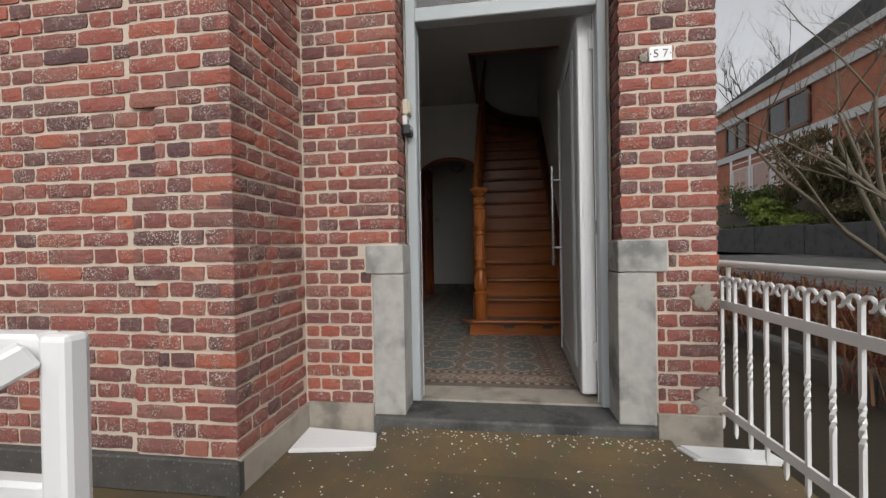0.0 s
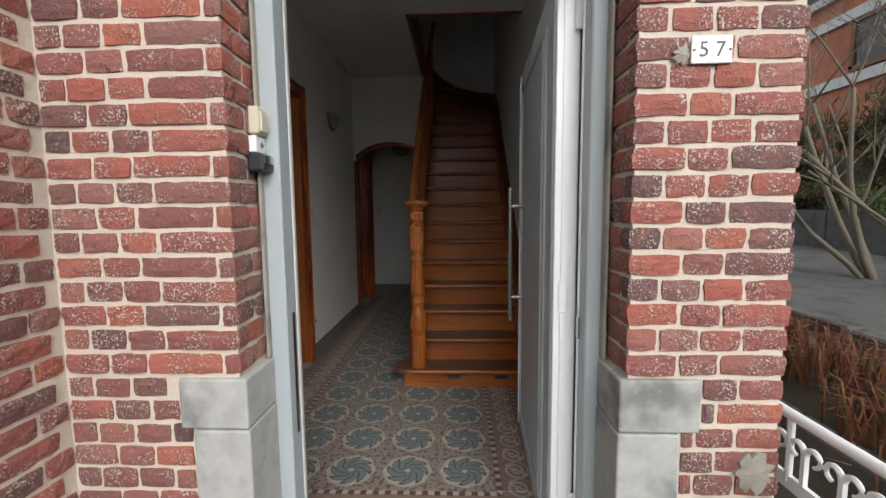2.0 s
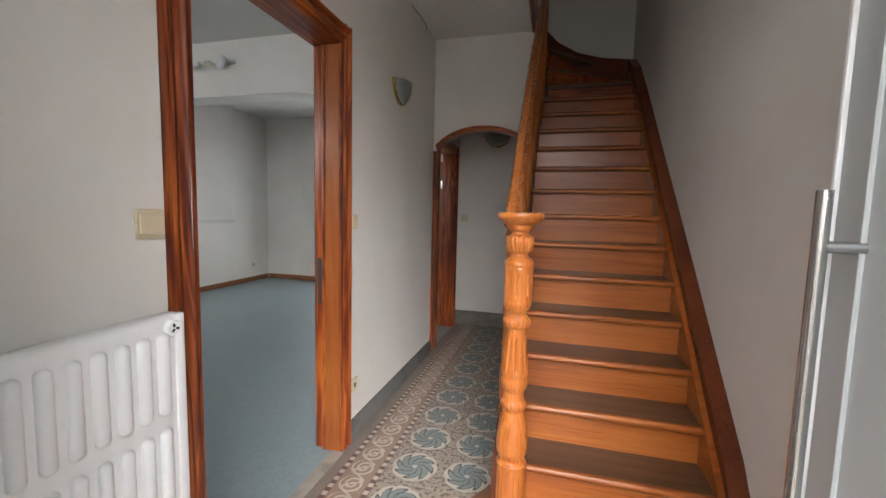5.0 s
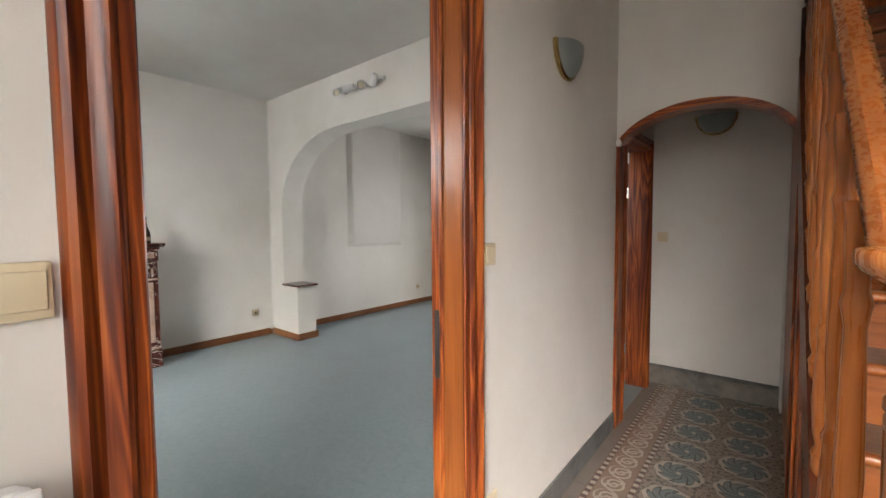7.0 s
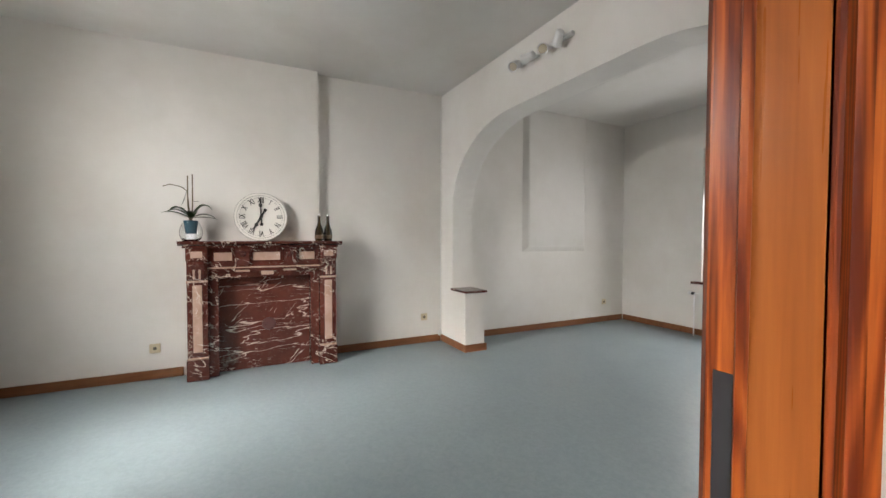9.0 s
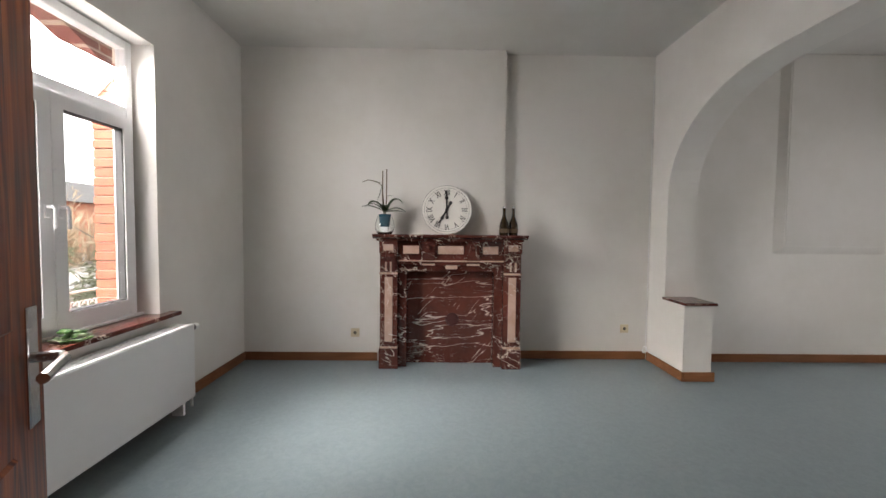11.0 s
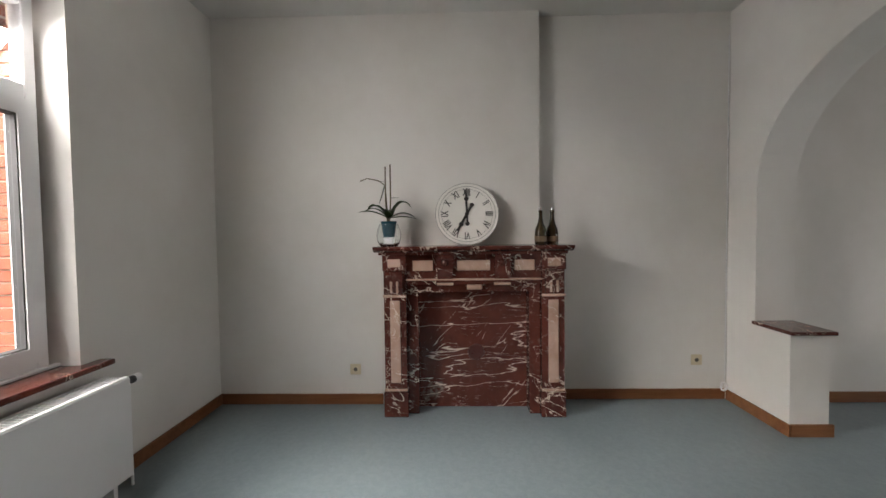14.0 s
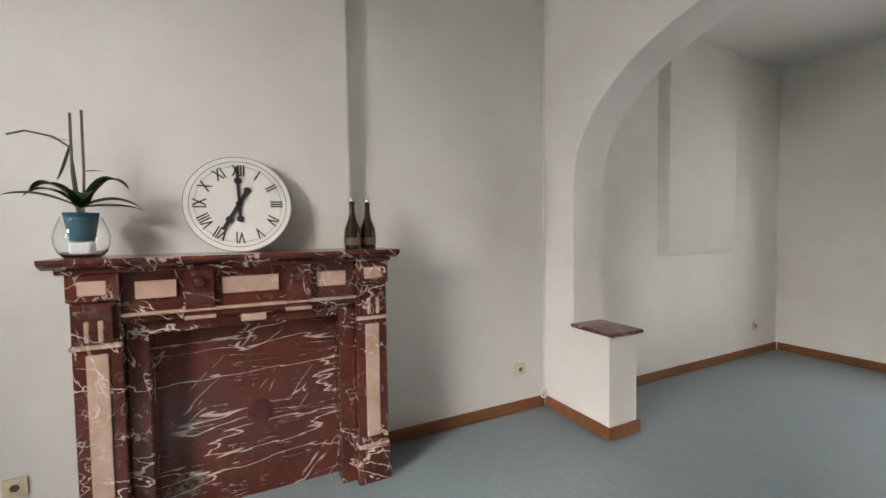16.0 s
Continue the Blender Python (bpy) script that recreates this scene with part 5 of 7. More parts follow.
def flat_radiator(name, label, x0, x1, y0, y1, z0, z1, valve_x, inward):
    r = thing(name, label, "radiator", ((x0 + x1) / 2, (y0 + y1) / 2, z0))
    yf = y1 if inward > 0 else y0
    part("front_panel", bx(x0, x1, min(yf, yf - inward * 0.012), max(yf, yf - inward * 0.012), z0, z1 - 0.006, bev=0.004, seg=2), WHITEPAINT, r)
    part("back_panel", bx(x0, x1, min(y0, y1) + (0.0 if inward > 0 else 0.02), max(y0, y1) - (0.025 if inward > 0 else 0.0), z0 + 0.01, z1 - 0.02, bev=0.004), WHITEPAINT, r)
    bm = bmesh.new()
    yb = y0 if inward > 0 else y1
    box(bm, x0 + 0.002, x1 - 0.002, min(yb, yf) + 0.004, min(yb, yf) + 0.03, z1 - 0.012, z1, bev=0.002)
    box(bm, x0 + 0.002, x1 - 0.002, max(yb, yf) - 0.03, max(yb, yf) - 0.004, z1 - 0.012, z1, bev=0.002)
    n = int((x1 - x0) / 0.022)
    for i in range(n):
        x = x0 + 0.012 + i * 0.022
        box(bm, x, x + 0.007, min(yb, yf) + 0.03, max(yb, yf) - 0.03, z1 - 0.01, z1 - 0.002)
    part("top_grille", bm, WHITEPAINT, r, "slotted white top grille")
    s = 1 if valve_x > x1 - 0.01 else -1
    bm = bmesh.new()
    ym = (y0 + y1) / 2
    tube(bm, [(valve_x - s * 0.05, ym, z1 - 0.05), (valve_x, ym, z1 - 0.05), (valve_x, ym, z0 * 0 + 0.0)], 0.008, 8)
    part("pipe", bm, WHITEPAINT, r)
    bm = bmesh.new()
    lathe(bm, [(0, 0.014), (0.012, 0.014), (0.014, 0.02), (0.05, 0.022), (0.056, 0.018)], (valve_x, ym, z1 - 0.05), 20, axis=Matrix.Rotation(radians(90 * s), 3, "Y"))
    v = part("valve_body", bm, BLACKP, r, "black valve collar", smooth=True)
    bm = bmesh.new()
    lathe(bm, [(0.03, 0.023), (0.07, 0.021), (0.075, 0.016)], (valve_x, ym, z1 - 0.05), 20, axis=Matrix.Rotation(radians(90 * s), 3, "Y"))
    part("valve_knob", bm, WHITEPAINT, v, "white thermostat knob", smooth=True)
    for x in (x0 + 0.08, x1 - 0.08):
        part("foot", bx(x - 0.012, x + 0.012, y0 + 0.03, y1 - 0.03, 0.0, z0 + 0.02), WHITEPAINT, r)
    return r


flat_radiator("window_radiator", "long flat white panel radiator under the window", -4.03, -2.3, YF + 0.05, YF + 0.185, 0.1, 0.61, -4.1, 1)

# ceramic leaf dish on the sill
dish = thing("ceramic_ornament", "glossy green and cream ceramic leaf ornament on the sill", "ornament", (-3.3, -0.17, 0.69))
DISHM = Mat("green_glaze", 0.15)
dn = DISHM.noise(DISHM.coords("Object"), 22.0, 3)
DISHM.color(DISHM.ramp(dn, ((0.35, (0.04, 0.11, 0.03)), (0.55, (0.12, 0.22, 0.08)), (0.68, (0.55, 0.55, 0.42)))))
DISHM = DISHM.m
bm = bmesh.new()
lathe(bm, [(0.0, 0.06), (0.006, 0.075), (0.016, 0.082), (0.018, 0.076), (0.01, 0.05), (0.009, 0.001)], (-3.3, -0.17, 0.69), 40, lambda z, a: 1 + 0.1 * math.sin(7 * a) + (0.05 * math.sin(17 * a)))
part("leaf_dish", bm, DISHM, dish, smooth=True)
for i in range(9):
    a = i * 2.4
    bm = bmesh.new()
    bmesh.ops.create_icosphere(bm, subdivisions=2, radius=0.022, matrix=Matrix.Translation((-3.3 + 0.03 * math.cos(a), -0.17 + 0.03 * math.sin(a), 0.717 + 0.012 * (i % 3))) @ Matrix.Rotation(a, 4, "Z") @ Matrix.Diagonal((1.5, 0.7, 0.55, 1)))
    part("leaf", bm, DISHM, dish, smooth=2)

# rear window with dark blind outside, radiator
two_sash_window("window_2", "white two-casement rear window with a dark awning behind its top light", BW0 + 0.05, BW1 - 0.05, YB + 0.16, BZ0 + 0.01, BZ1 - 0.01, 1.92, -1)
part("window_2_sill", bx(BW0 - 0.1, BW1 + 0.1, YB - 0.07, YB + 0.13, BZ0 - 0.03, BZ0 + 0.002, bev=0.005), MARBLE, None, "dark marble sill of the rear window", False, "window sill", "structure")
flat_radiator("rear_radiator", "flat white radiator under the rear window", -3.85, -2.75, YB - 0.15, YB - 0.03, 0.12, 0.6, -3.98, -1)
aw = thing("awning", "dark folded awning outside the rear window", "awning", (-3.3, YB + 0.6, 2.1))
part("cloth", bx(-4.2, -2.4, YB + 0.301, YB + 0.6, 2.06, 2.55, bev=0.05), speckled("dark_canvas", (0.02, 0.02, 0.022), (0.04, 0.038, 0.04), 8, 0.8), aw)

# spot bar above the arch
sp = thing("spot_lamp_bar", "white spotlight bar with small swivel heads above the arch", "lamp", (-3.35, YA0, 2.765))
part("bar", bx(-3.68, -3.02, YA0 - 0.04, YA0 - 0.001, 2.745, 2.775, bev=0.006), WHITEPAINT, sp)
for x, az, el in ((-3.62, -70, -35), (-3.45, 200, -10), (-3.27, -40, -30), (-3.1, 160, -45)):
    m = Matrix.Translation((x, YA0 - 0.09, 2.735)) @ Matrix.Rotation(radians(az), 4, "Z") @ Matrix.Rotation(radians(90 - el), 4, "Y")
    bm = bmesh.new()
    lathe(bm, [(-0.06, 0.02), (-0.05, 0.03), (0.03, 0.036), (0.05, 0.045), (0.05, 0.04), (0.035, 0.03)], (0, 0, 0), 20)
    bmesh.ops.transform(bm, matrix=m, verts=bm.verts)
    hd = part("spot_head", bm, WHITEPAINT, sp, smooth=True)
    bm = bmesh.new()
    tube(bm, [(x, YA0 - 0.03, 2.76), (x, YA0 - 0.07, 2.755), (x, YA0 - 0.09, 2.735)], 0.006, 6)
    part("arm", bm, STEEL, hd)
    bm = bmesh.new()
    lathe(bm, [(0.036, 0.034), (0.046, 0.03), (0.05, 0.001)], (0, 0, 0), 20)
    bmesh.ops.transform(bm, matrix=m, verts=bm.verts)
    part("lens", bm, CREAM, hd, "cream lamp lens")

# ---- entrance ----
FZ = -0.006  # top of the stone door sill
en = thing("door_sill", "worn dark bluestone door sill", "door sill", (0.18, 0.1, GZ), kind="structure")
part("slab", bx(-0.47, 0.83, -0.035, 0.203, -0.14, FZ, bev=0.012, seg=2), DARKSTONE, en)
part("inner_strip", bx(OL + 0.01, OR - 0.01, 0.2035, 0.4107, -0.14, 0.0, bev=0.003), PLINTH, en, "light cement strip")


bm = bmesh.new()
prism(bm, [(-0.34, GZ - 0.004), (-0.036, GZ - 0.004), (-0.036, -0.052), (-0.07, -0.056), (-0.2, -0.085)], "x", -0.42, 0.875)
part("apron", bm, MOSS, en, "wet mossy cement apron")


def jamb_stone(name, x0, x1, z0, z1, parent):
    part(name, bx(x0, x1, -0.008, 0.163, z0, z1, bev=0.006, seg=2), BLUESTONE, parent)


js = thing("door_jamb_stone", "weathered grey bluestone jamb block", "stone block", (-0.4, 0.1, FZ), group="stones beside the front door")
jamb_stone("lower_stone", -0.472, OL + 0.02, FZ, 0.677, js)
jamb_stone("upper_stone", -0.505, OL + 0.018, 0.681, 0.822, js)
js = thing("door_jamb_stone", "weathered grey bluestone jamb block with dark stains", "stone block", (0.75, 0.1, FZ), group="stones beside the front door")
jamb_stone("lower_stone", OR - 0.02, 0.832, FZ, 0.677, js)
jamb_stone("upper_stone", OR - 0.018, 0.882, 0.681, 0.824, js)

# grey door frame with a glazed top light
df = thing("front_door_frame", "grey lacquered door frame with glazed top light", "door frame", (0.16, 0.31, 0), kind="structure")
for b in ((OL + 0.004, -0.274, 0.0, 2.6), (0.636, OR - 0.004, 0.0, 2.6), (-0.274, 0.636, 1.985, 2.06), (-0.274, 0.636, 2.54, 2.6)):
    part("frame_bar", bx(b[0], b[1], 0.165, 0.245, b[2], b[3], bev=0.005), GREYFRAME, df)
part("bead", bx(-0.2795, -0.2735, 0.2455, 0.256, 0.0, 1.98), PVC, df)
part("hinge_strip", bx(0.6375, 0.652, 0.2455, 0.264, 0.0, 1.98), PVC, df, "pale plastic strip")
part("bead", bx(0.6315, 0.6355, 0.232, 0.238, 0.0, 1.98), PVC, df)
part("keeper", bx(0.6295, 0.6355, 0.22, 0.2445, 0.86, 0.93, bev=0.001), STEEL, df)
part("cement_joint", bx(OR - 0.0145, OR - 0.0042, 0.128, 0.1645, 0.826, 2.6, bev=0.004), PLINTH, df, "rough cement joint")
part("cement_joint", bx(OL + 0.0042, OL + 0.013, 0.14, 0.1645, 0.826, 2.6, bev=0.003), PLINTH, df, "rough cement joint")
part("latch_plate", bx(-0.2738, -0.272, 0.205, 0.225, 0.55, 0.95), STEEL, df)
gl = part("pane", bx(-0.274, 0.636, 0.2, 0.208, 2.06, 2.54), GLASS, df)
gl.visible_shadow = False
part("wall_over_door", bx(OL, OR, 0.17, 0.42, 2.601, 3.6), PLASTER, None, "plain wall over the front door", False, "wall", "structure")

# front door, open against the hall wall
fd = thing("front_door", "grey front door standing open with long steel bar handle", "door", (0.6, 0.36, 0))
LX0, LX1, LY0, LY1 = 0.567, 0.634, 0.305, 1.285
part("leaf", bx(LX0, LX1, LY0 + 0.02, LY1, 0.012, 2.005, bev=0.004), GREYDOOR, fd)
part("hinge_edge", bx(LX0 + 0.004, LX1 + 0.01, LY0 - 0.012, LY0 + 0.0195, 0.02, 2.0, bev=0.003), PVC, fd, "white plastic hinge edge")
part("hinge_edge_bead", bx(LX0 + 0.026, LX0 + 0.034, LY0 - 0.018, LY0 - 0.0125, 0.02, 2.0), PVC, fd)
part("edge_seal", bx(LX1 + 0.0105, LX1 + 0.016, LY0 - 0.012, LY0 + 0.019, 0.02, 2.0), RUBBER, fd)
for b in ((LY0 + 0.13, LY0 + 0.142, 0.12, 1.9), (LY0 + 0.2, LY0 + 0.206, 0.12, 1.9), (LY1 - 0.1, LY1 - 0.088, 0.12, 1.9), (LY0 + 0.142, LY1 - 0.1, 0.12, 0.132), (LY0 + 0.142, LY1 - 0.1, 1.888, 1.9)):
    part("moulding", bx(LX0 - 0.008, LX0 + 0.001, b[0], b[1], b[2], b[3], bev=0.003), GREYDOOR, fd)
part("free_edge_strip", bx(LX0 - 0.006, LX0 + 0.02, LY1 + 0.0005, LY1 + 0.014, 0.012, 2.0, bev=0.002), PVC, fd)
bm = bmesh.new()
tube(bm, [(LX0 - 0.065, 1.19, 0.655), (LX0 - 0.065, 1.19, 1.39)], 0.0125, 16)
hb = part("bar_handle", bm, STEEL, fd, "long brushed steel bar handle", smooth=True)
for z in (0.786, 1.289):
    bm = bmesh.new()
    tube(bm, [(LX0, 1.19, z), (LX0 - 0.065, 1.19, z)], 0.011, 14)
    part("standoff", bm, STEEL, hb, smooth=True)
for z in (0.2, 1.82):
    part("hinge", bx(LX1 - 0.01, LX1 + 0.03, LY0 - 0.03, LY0 - 0.0185, z, z + 0.1, bev=0.004), PVC, fd, "white hinge")
part("lock_case", bx(LX0 + 0.02, LX0 + 0.045, LY0 - 0.0215, LY0 - 0.0185, 0.93, 1.03, bev=0.001), PVC, fd)

fd.matrix_basis = pose(0.6, 0.36, 0, 0, 0, -2.7)

# house number
nb = thing("house_number", "small white enamel house number plate", "number plate", (0.865, 0, 1.646))
part("plate", bx(0.817, 0.913, -0.006, -0.0005, 1.614, 1.678, bev=0.0015), WHITEPAINT, nb)
INK = speckled("dark_grey_ink", (0.06, 0.06, 0.06), (0.09, 0.09, 0.09), 20, 0.5)
text_mesh("number", "5 7", 0.05, Matrix.Translation((0.865, -0.0068, 1.645)) @ Matrix.Rotation(radians(90), 4, "X"), INK, nb)
for x in (0.823, 0.907):
    bm = bmesh.new()
    lathe(bm, [(0, 0.0032), (0.0015, 0.003)], (x, -0.006, 1.645), 12, axis=Matrix.Rotation(radians(90), 3, "X"))
    part("screw", bm, INK, nb)

# bell and intercom on the brick reveal
ic = thing("door_bell", "cream intercom above a white bell push and dark camera box", "door bell", (OL, 0.1, 1.46))
part("intercom", bx(OL, OL + 0.03, 0.11, 0.167, 1.49, 1.568, bev=0.004), CREAM, ic)
part("intercom_flap", bx(OL + 0.03, OL + 0.038, 0.115, 0.161, 1.497, 1.555, bev=0.003), CREAM, ic)
part("bell_plate", bx(OL, OL + 0.022, 0.107, 0.165, 1.438, 1.486, bev=0.003), WHITEPAINT, ic)
bm = bmesh.new()
lathe(bm, [(0, 0.009), (0.004, 0.009), (0.006, 0.006)], (OL + 0.022, 0.138, 1.462), 16, axis=Matrix.Rotation(radians(90), 3, "Y"))
part("bell_button", bm, STEEL, ic, smooth=True)
part("camera_box", bx(OL, OL + 0.045, 0.095, 0.168, 1.385, 1.434, bev=0.006), BLACKP, ic, "black camera box")
part("camera_label", bx(OL + 0.045, OL + 0.0465, 0.105, 0.158, 1.408, 1.428), STEEL, ic)

# loose white boards on the ground
for pts, lab in ((((-0.815, -0.02), (-0.462, -0.045), (-0.425, -0.175), (-0.8, -0.235)), "thin white board lying on the wet porch beside the bay"), (((0.905, -0.02), (1.24, -0.03), (1.26, -0.12), (0.945, -0.115)), "thin white board lying on the wet porch by the railing")):
    bd = thing("white_board", lab, "board", (pts[0][0], pts[0][1], GZ), group="loose boards")
    for i, (dz, sh) in enumerate(((0.0, 0.0), (0.012, 0.012))):
        bm = bmesh.new()
        prism(bm, [(x + sh, y - sh * 0.5) for x, y in pts], "z", GZ + 0.002 + dz, GZ + 0.012 + dz)
        part("sheet", bm, WHITEPAINT, bd)

# cement plinths
pl = thing("plinth", "rough cement plinth at the foot of the brickwork", "plinth", (0, 0, GZ), kind="structure")
part("strip", bx(BX + 0.012, -0.473, -0.013, 0.011, GZ, 0.045, bev=0.004), PLINTH, pl)
part("strip", bx(0.833, BR + 0.002, -0.013, 0.011, GZ, 0.05, bev=0.004), PLINTH, pl)
part("strip", bx(BX - 0.011, BX + 0.0115, BY - 0.012, 0.011, GZ, 0.035, bev=0.004), PLINTH, pl)
part("strip", bx(-2.6, BX + 0.012, BY - 0.03, BY + 0.011, GZ, 0.03, bev=0.006), WETPLINTH, pl, "dark wet plinth")

# white iron railing
def railing(label, p0, p1, n, zt, zm, zb, ztop, group, rail_from=0.0, link=()):
    """A white railing from p0 to p1 with n twisted bars ending in double scrolls."""
    rg = thing("railing", label, "railing", (*p0, zb))
    a, b = Vector((*p0, 0)), Vector((*p1, 0))
    d = (b - a).normalized()
    s = Vector((-d.y, d.x, 0))
    up = Vector((0, 0, 1))
    bm = bmesh.new()
    tube(bm, [a + up * ztop, b + up * ztop], 0.0145, 12)
    part("top_rail", bm, WHITEIRON, rg, smooth=True)
    for z in (zm, zb):
        bm = bmesh.new()
        q = [a + s * u + up * (z + v) for u, v in ((-0.006, -0.019), (0.006, -0.019), (0.006, 0.019), (-0.006, 0.019))]
        e = [p + (b - a) for p in q]
        vq, ve = [bm.verts.new(p) for p in q], [bm.verts.new(p) for p in e]
        bm.faces.new(vq)
        bm.faces.new(ve[::-1])
        for i in range(4):
            bm.faces.new((vq[i], vq[(i + 1) % 4], ve[(i + 1) % 4], ve[i]))
        part("flat_rail", bm, WHITEIRON, rg)
    L = (b - a).length
    shared = None
    for i in range(n):
        c = a + d * (L * (i + 0.5) / n)
        if shared is None:
            bm = bmesh.new()
            h = 0.0062
            rings = []
            zs = [zb - 0.09 + j * 0.02 for j in range(int((zt - zb + 0.09) / 0.02) + 1)] + [zt]
            for z in zs:
                f = min(1, max(0, (z - (zb + zm) / 2 + 0.06) / 0.14))
                an = f * 2.0 * math.pi
                w = h * (1.1 if 0 < f < 1 else 1.0) * (0.4 if z < zb - 0.08 else 1)
                rings.append([bm.verts.new((w * 1.41 * math.cos(an + math.pi / 4 + q * math.pi / 2), w * 1.41 * math.sin(an + math.pi / 4 + q * math.pi / 2), z)) for q in range(4)])
            for r0, r1 in zip(rings, rings[1:]):
                for q in range(4):
                    bm.faces.new((r0[q], r0[(q + 1) % 4], r1[(q + 1) % 4], r1[q]))
            bm.faces.new(rings[0][::-1])
            bm.faces.new(rings[-1])
            bar = mesh_of(bm, "bar", WHITEIRON)
            bm = bmesh.new()
            for sg in (-1, 1):
                tube(bm, [d * sg * (0.004 + 0.02 - 0.02 * math.cos(t)) * 1.0 + up * (zt - 0.005 + 0.02 * math.sin(t)) for t in [0.35 * k for k in range(14)]], 0.008, 6, [0.008 - 0.0002 * k for k in range(14)])
            scroll = mesh_of(bm, "scroll", WHITEIRON, True)
            shared = True
        for nm, me in (("bar", bar), ("scroll", scroll)):
            ob = new(nm, me)
            ob.parent = rg
            ob.location = c - Vector((*p0, zb))
            if nm == "bar":
                W[ob] = W[rg]
                holder = ob
    for f in link:
        c = a + d * L * f
        bm = bmesh.new()
        tube(bm, [c + up * zm, c + up * ztop], 0.009, 8)
        part("upright", bm, WHITEIRON, rg)
    return rg


railing("white painted iron railing with twisted bars and scroll tops", (1.15, 0.145), (1.15, -1.2), 13, 0.635, 0.525, 0.045, 0.712, "", link=(0.08, 0.99))
railing("white painted iron railing along the front yard", (-8.0, -2.1), (-1.7, -2.1), 60, 0.47, 0.36, -0.1, 0.585, "", link=(0.0, 0.33, 0.66, 1.0))
part("yard_wall", bx(-8.2, -1.2, -2.2, -2.0, -0.75, -0.16), PLINTH, None, "low wall carrying the front yard railing", False, "wall", "structure")
setting("front_yard", bx(-8.3, -1.19, -2.0, -1.2005, -0.75, -0.17), MOSS, "paved front yard under the window", "ground")

# white square-tube handrail at the steps
gt = thing("step_handrail", "white square-tube handrail beside the entrance steps", "handrail", (-0.35, -1.52, -0.45))
part("post", bx(-0.364, -0.326, -1.535, -1.503, -0.46, 0.72, bev=0.008, seg=2), WHITEPAINT, gt)
part("top_rail", bx(-1.3, -0.365, -1.535, -1.503, 0.683, 0.72, bev=0.005), WHITEPAINT, gt)
part("lower_rail", bx(-1.3, -0.365, -1.532, -1.506, 0.505, 0.55, bev=0.005), WHITEPAINT, gt)
part("far_post", bx(-1.35, -1.301, -1.55, -1.5, -0.2, 0.712, bev=0.005), WHITEPAINT, gt)
bm = bmesh.new()
box(bm, -0.016, 0.016, -0.5, 0.0, -0.016, 0.016, bev=0.004, m=Matrix.Translation((-0.368, -1.536, 0.7)) @ Matrix.Rotation(radians(-28), 4, "Z") @ Matrix.Rotation(radians(28), 4, "X"))
part("sloping_rail", bm, WHITEPAINT, gt)

# ---- bricks ----
random.seed(5)


def brick_mesh(L, seed):
    rnd = random.Random(seed)
    bm = bmesh.new()
    H_, Dp = 0.0535, 0.05
    nx = 7 if L > 0.15 else 4
    grid = []
    for j in range(4):
        row = []
        for i in range(nx + 1):
            x, z = L * i / nx, H_ * j / 3
            ex, ez = i in (0, nx), j in (0, 3)
            if ex and ez:  # worn corners
                x += 0.0018 if i == 0 else -0.0018
                z += 0.0014 if j == 0 else -0.0014
            row.append(bm.verts.new((x + rnd.uniform(-1, 1) * 0.0023, rnd.uniform(-0.0018, 0.0018) + (0.003 if ex or ez else 0), z + rnd.uniform(-1, 1) * 0.002)))
        grid.append(row)
    for j in range(3):
        for i in range(nx):
            bm.faces.new((grid[j][i], grid[j][i + 1], grid[j + 1][i + 1], grid[j + 1][i]))
    rim = grid[0] + [r[-1] for r in grid[1:]] + grid[-1][-2::-1] + [r[0] for r in grid[-2:0:-1]]
    back = [bm.verts.new((v.co.x, Dp, v.co.z)) for v in rim]
    n = len(rim)
    for i in range(n):
        bm.faces.new((rim[i], back[i], back[(i + 1) % n], rim[(i + 1) % n]))
    me = mesh_of(bm, "brick", BRICK)
    return me


COURSE = 0.0662                   # height of a brick course
Z0 = 0.834 - 12 * COURSE
STRETCH = [brick_mesh(0.2, i) for i in range(12)]
HEAD = [brick_mesh(0.095, 20 + i) for i in range(12)]


def brickwork(parent, o, u, into, length, z0, z1, keep=None, phase=0.0, proud=None):
    """Lays courses on a wall face from o along u; into points into the wall. keep(z) gives the stretch of a course."""
    u, into = Vector(u), Vector(into)
    i = 0
    z = z0
    while z < z1:
        s = -0.105 * ((i + 1) % 2) * 0.5 - phase
        lo_, hi_ = keep(z + 0.025) if keep else (0.0, length)
        kind = i % 2
        k = 0
        while s < length:
            hd = (kind == 1 and (k % 5 != 3)) or (kind == 0 and k % 4 == 1)
            L = 0.095 if hd else 0.2
            a, b = max(s, lo_), min(s + L, hi_)
            if b - a > 0.025:
                me = random.choice(HEAD if (b - a) < 0.13 else STRETCH)
                base = 0.095 if (b - a) < 0.13 else 0.2
                ob = new("brick", me)
                ob.parent = parent
                out = 0.0 if proud is None else proud((a + b) / 2, i)
                p = Vector(o) + u * a + into * (random.uniform(-0.002, 0.003) - out) + Vector((0, 0, z + random.uniform(-0.0015, 0.0015)))
                rot = Matrix((u, into, Vector((0, 0, 1)))).transposed().to_4x4()
                ob.matrix_parent_inverse = W[parent].inverted()
                ob.matrix_basis = Matrix.Translation(p) @ rot @ Matrix.Diagonal(((b - a) / base, 1, random.uniform(0.96, 1.04), 1))
            s += L + 0.0105
            k += 1
        z += COURSE
        i += 1


def brick_thing(name, label):
    return thing(name, label, "brickwork", (0, 0, 0), kind="structure")


bay = brick_thing("brickwork_bay", "weathered red and purple bricks of the projecting bay")


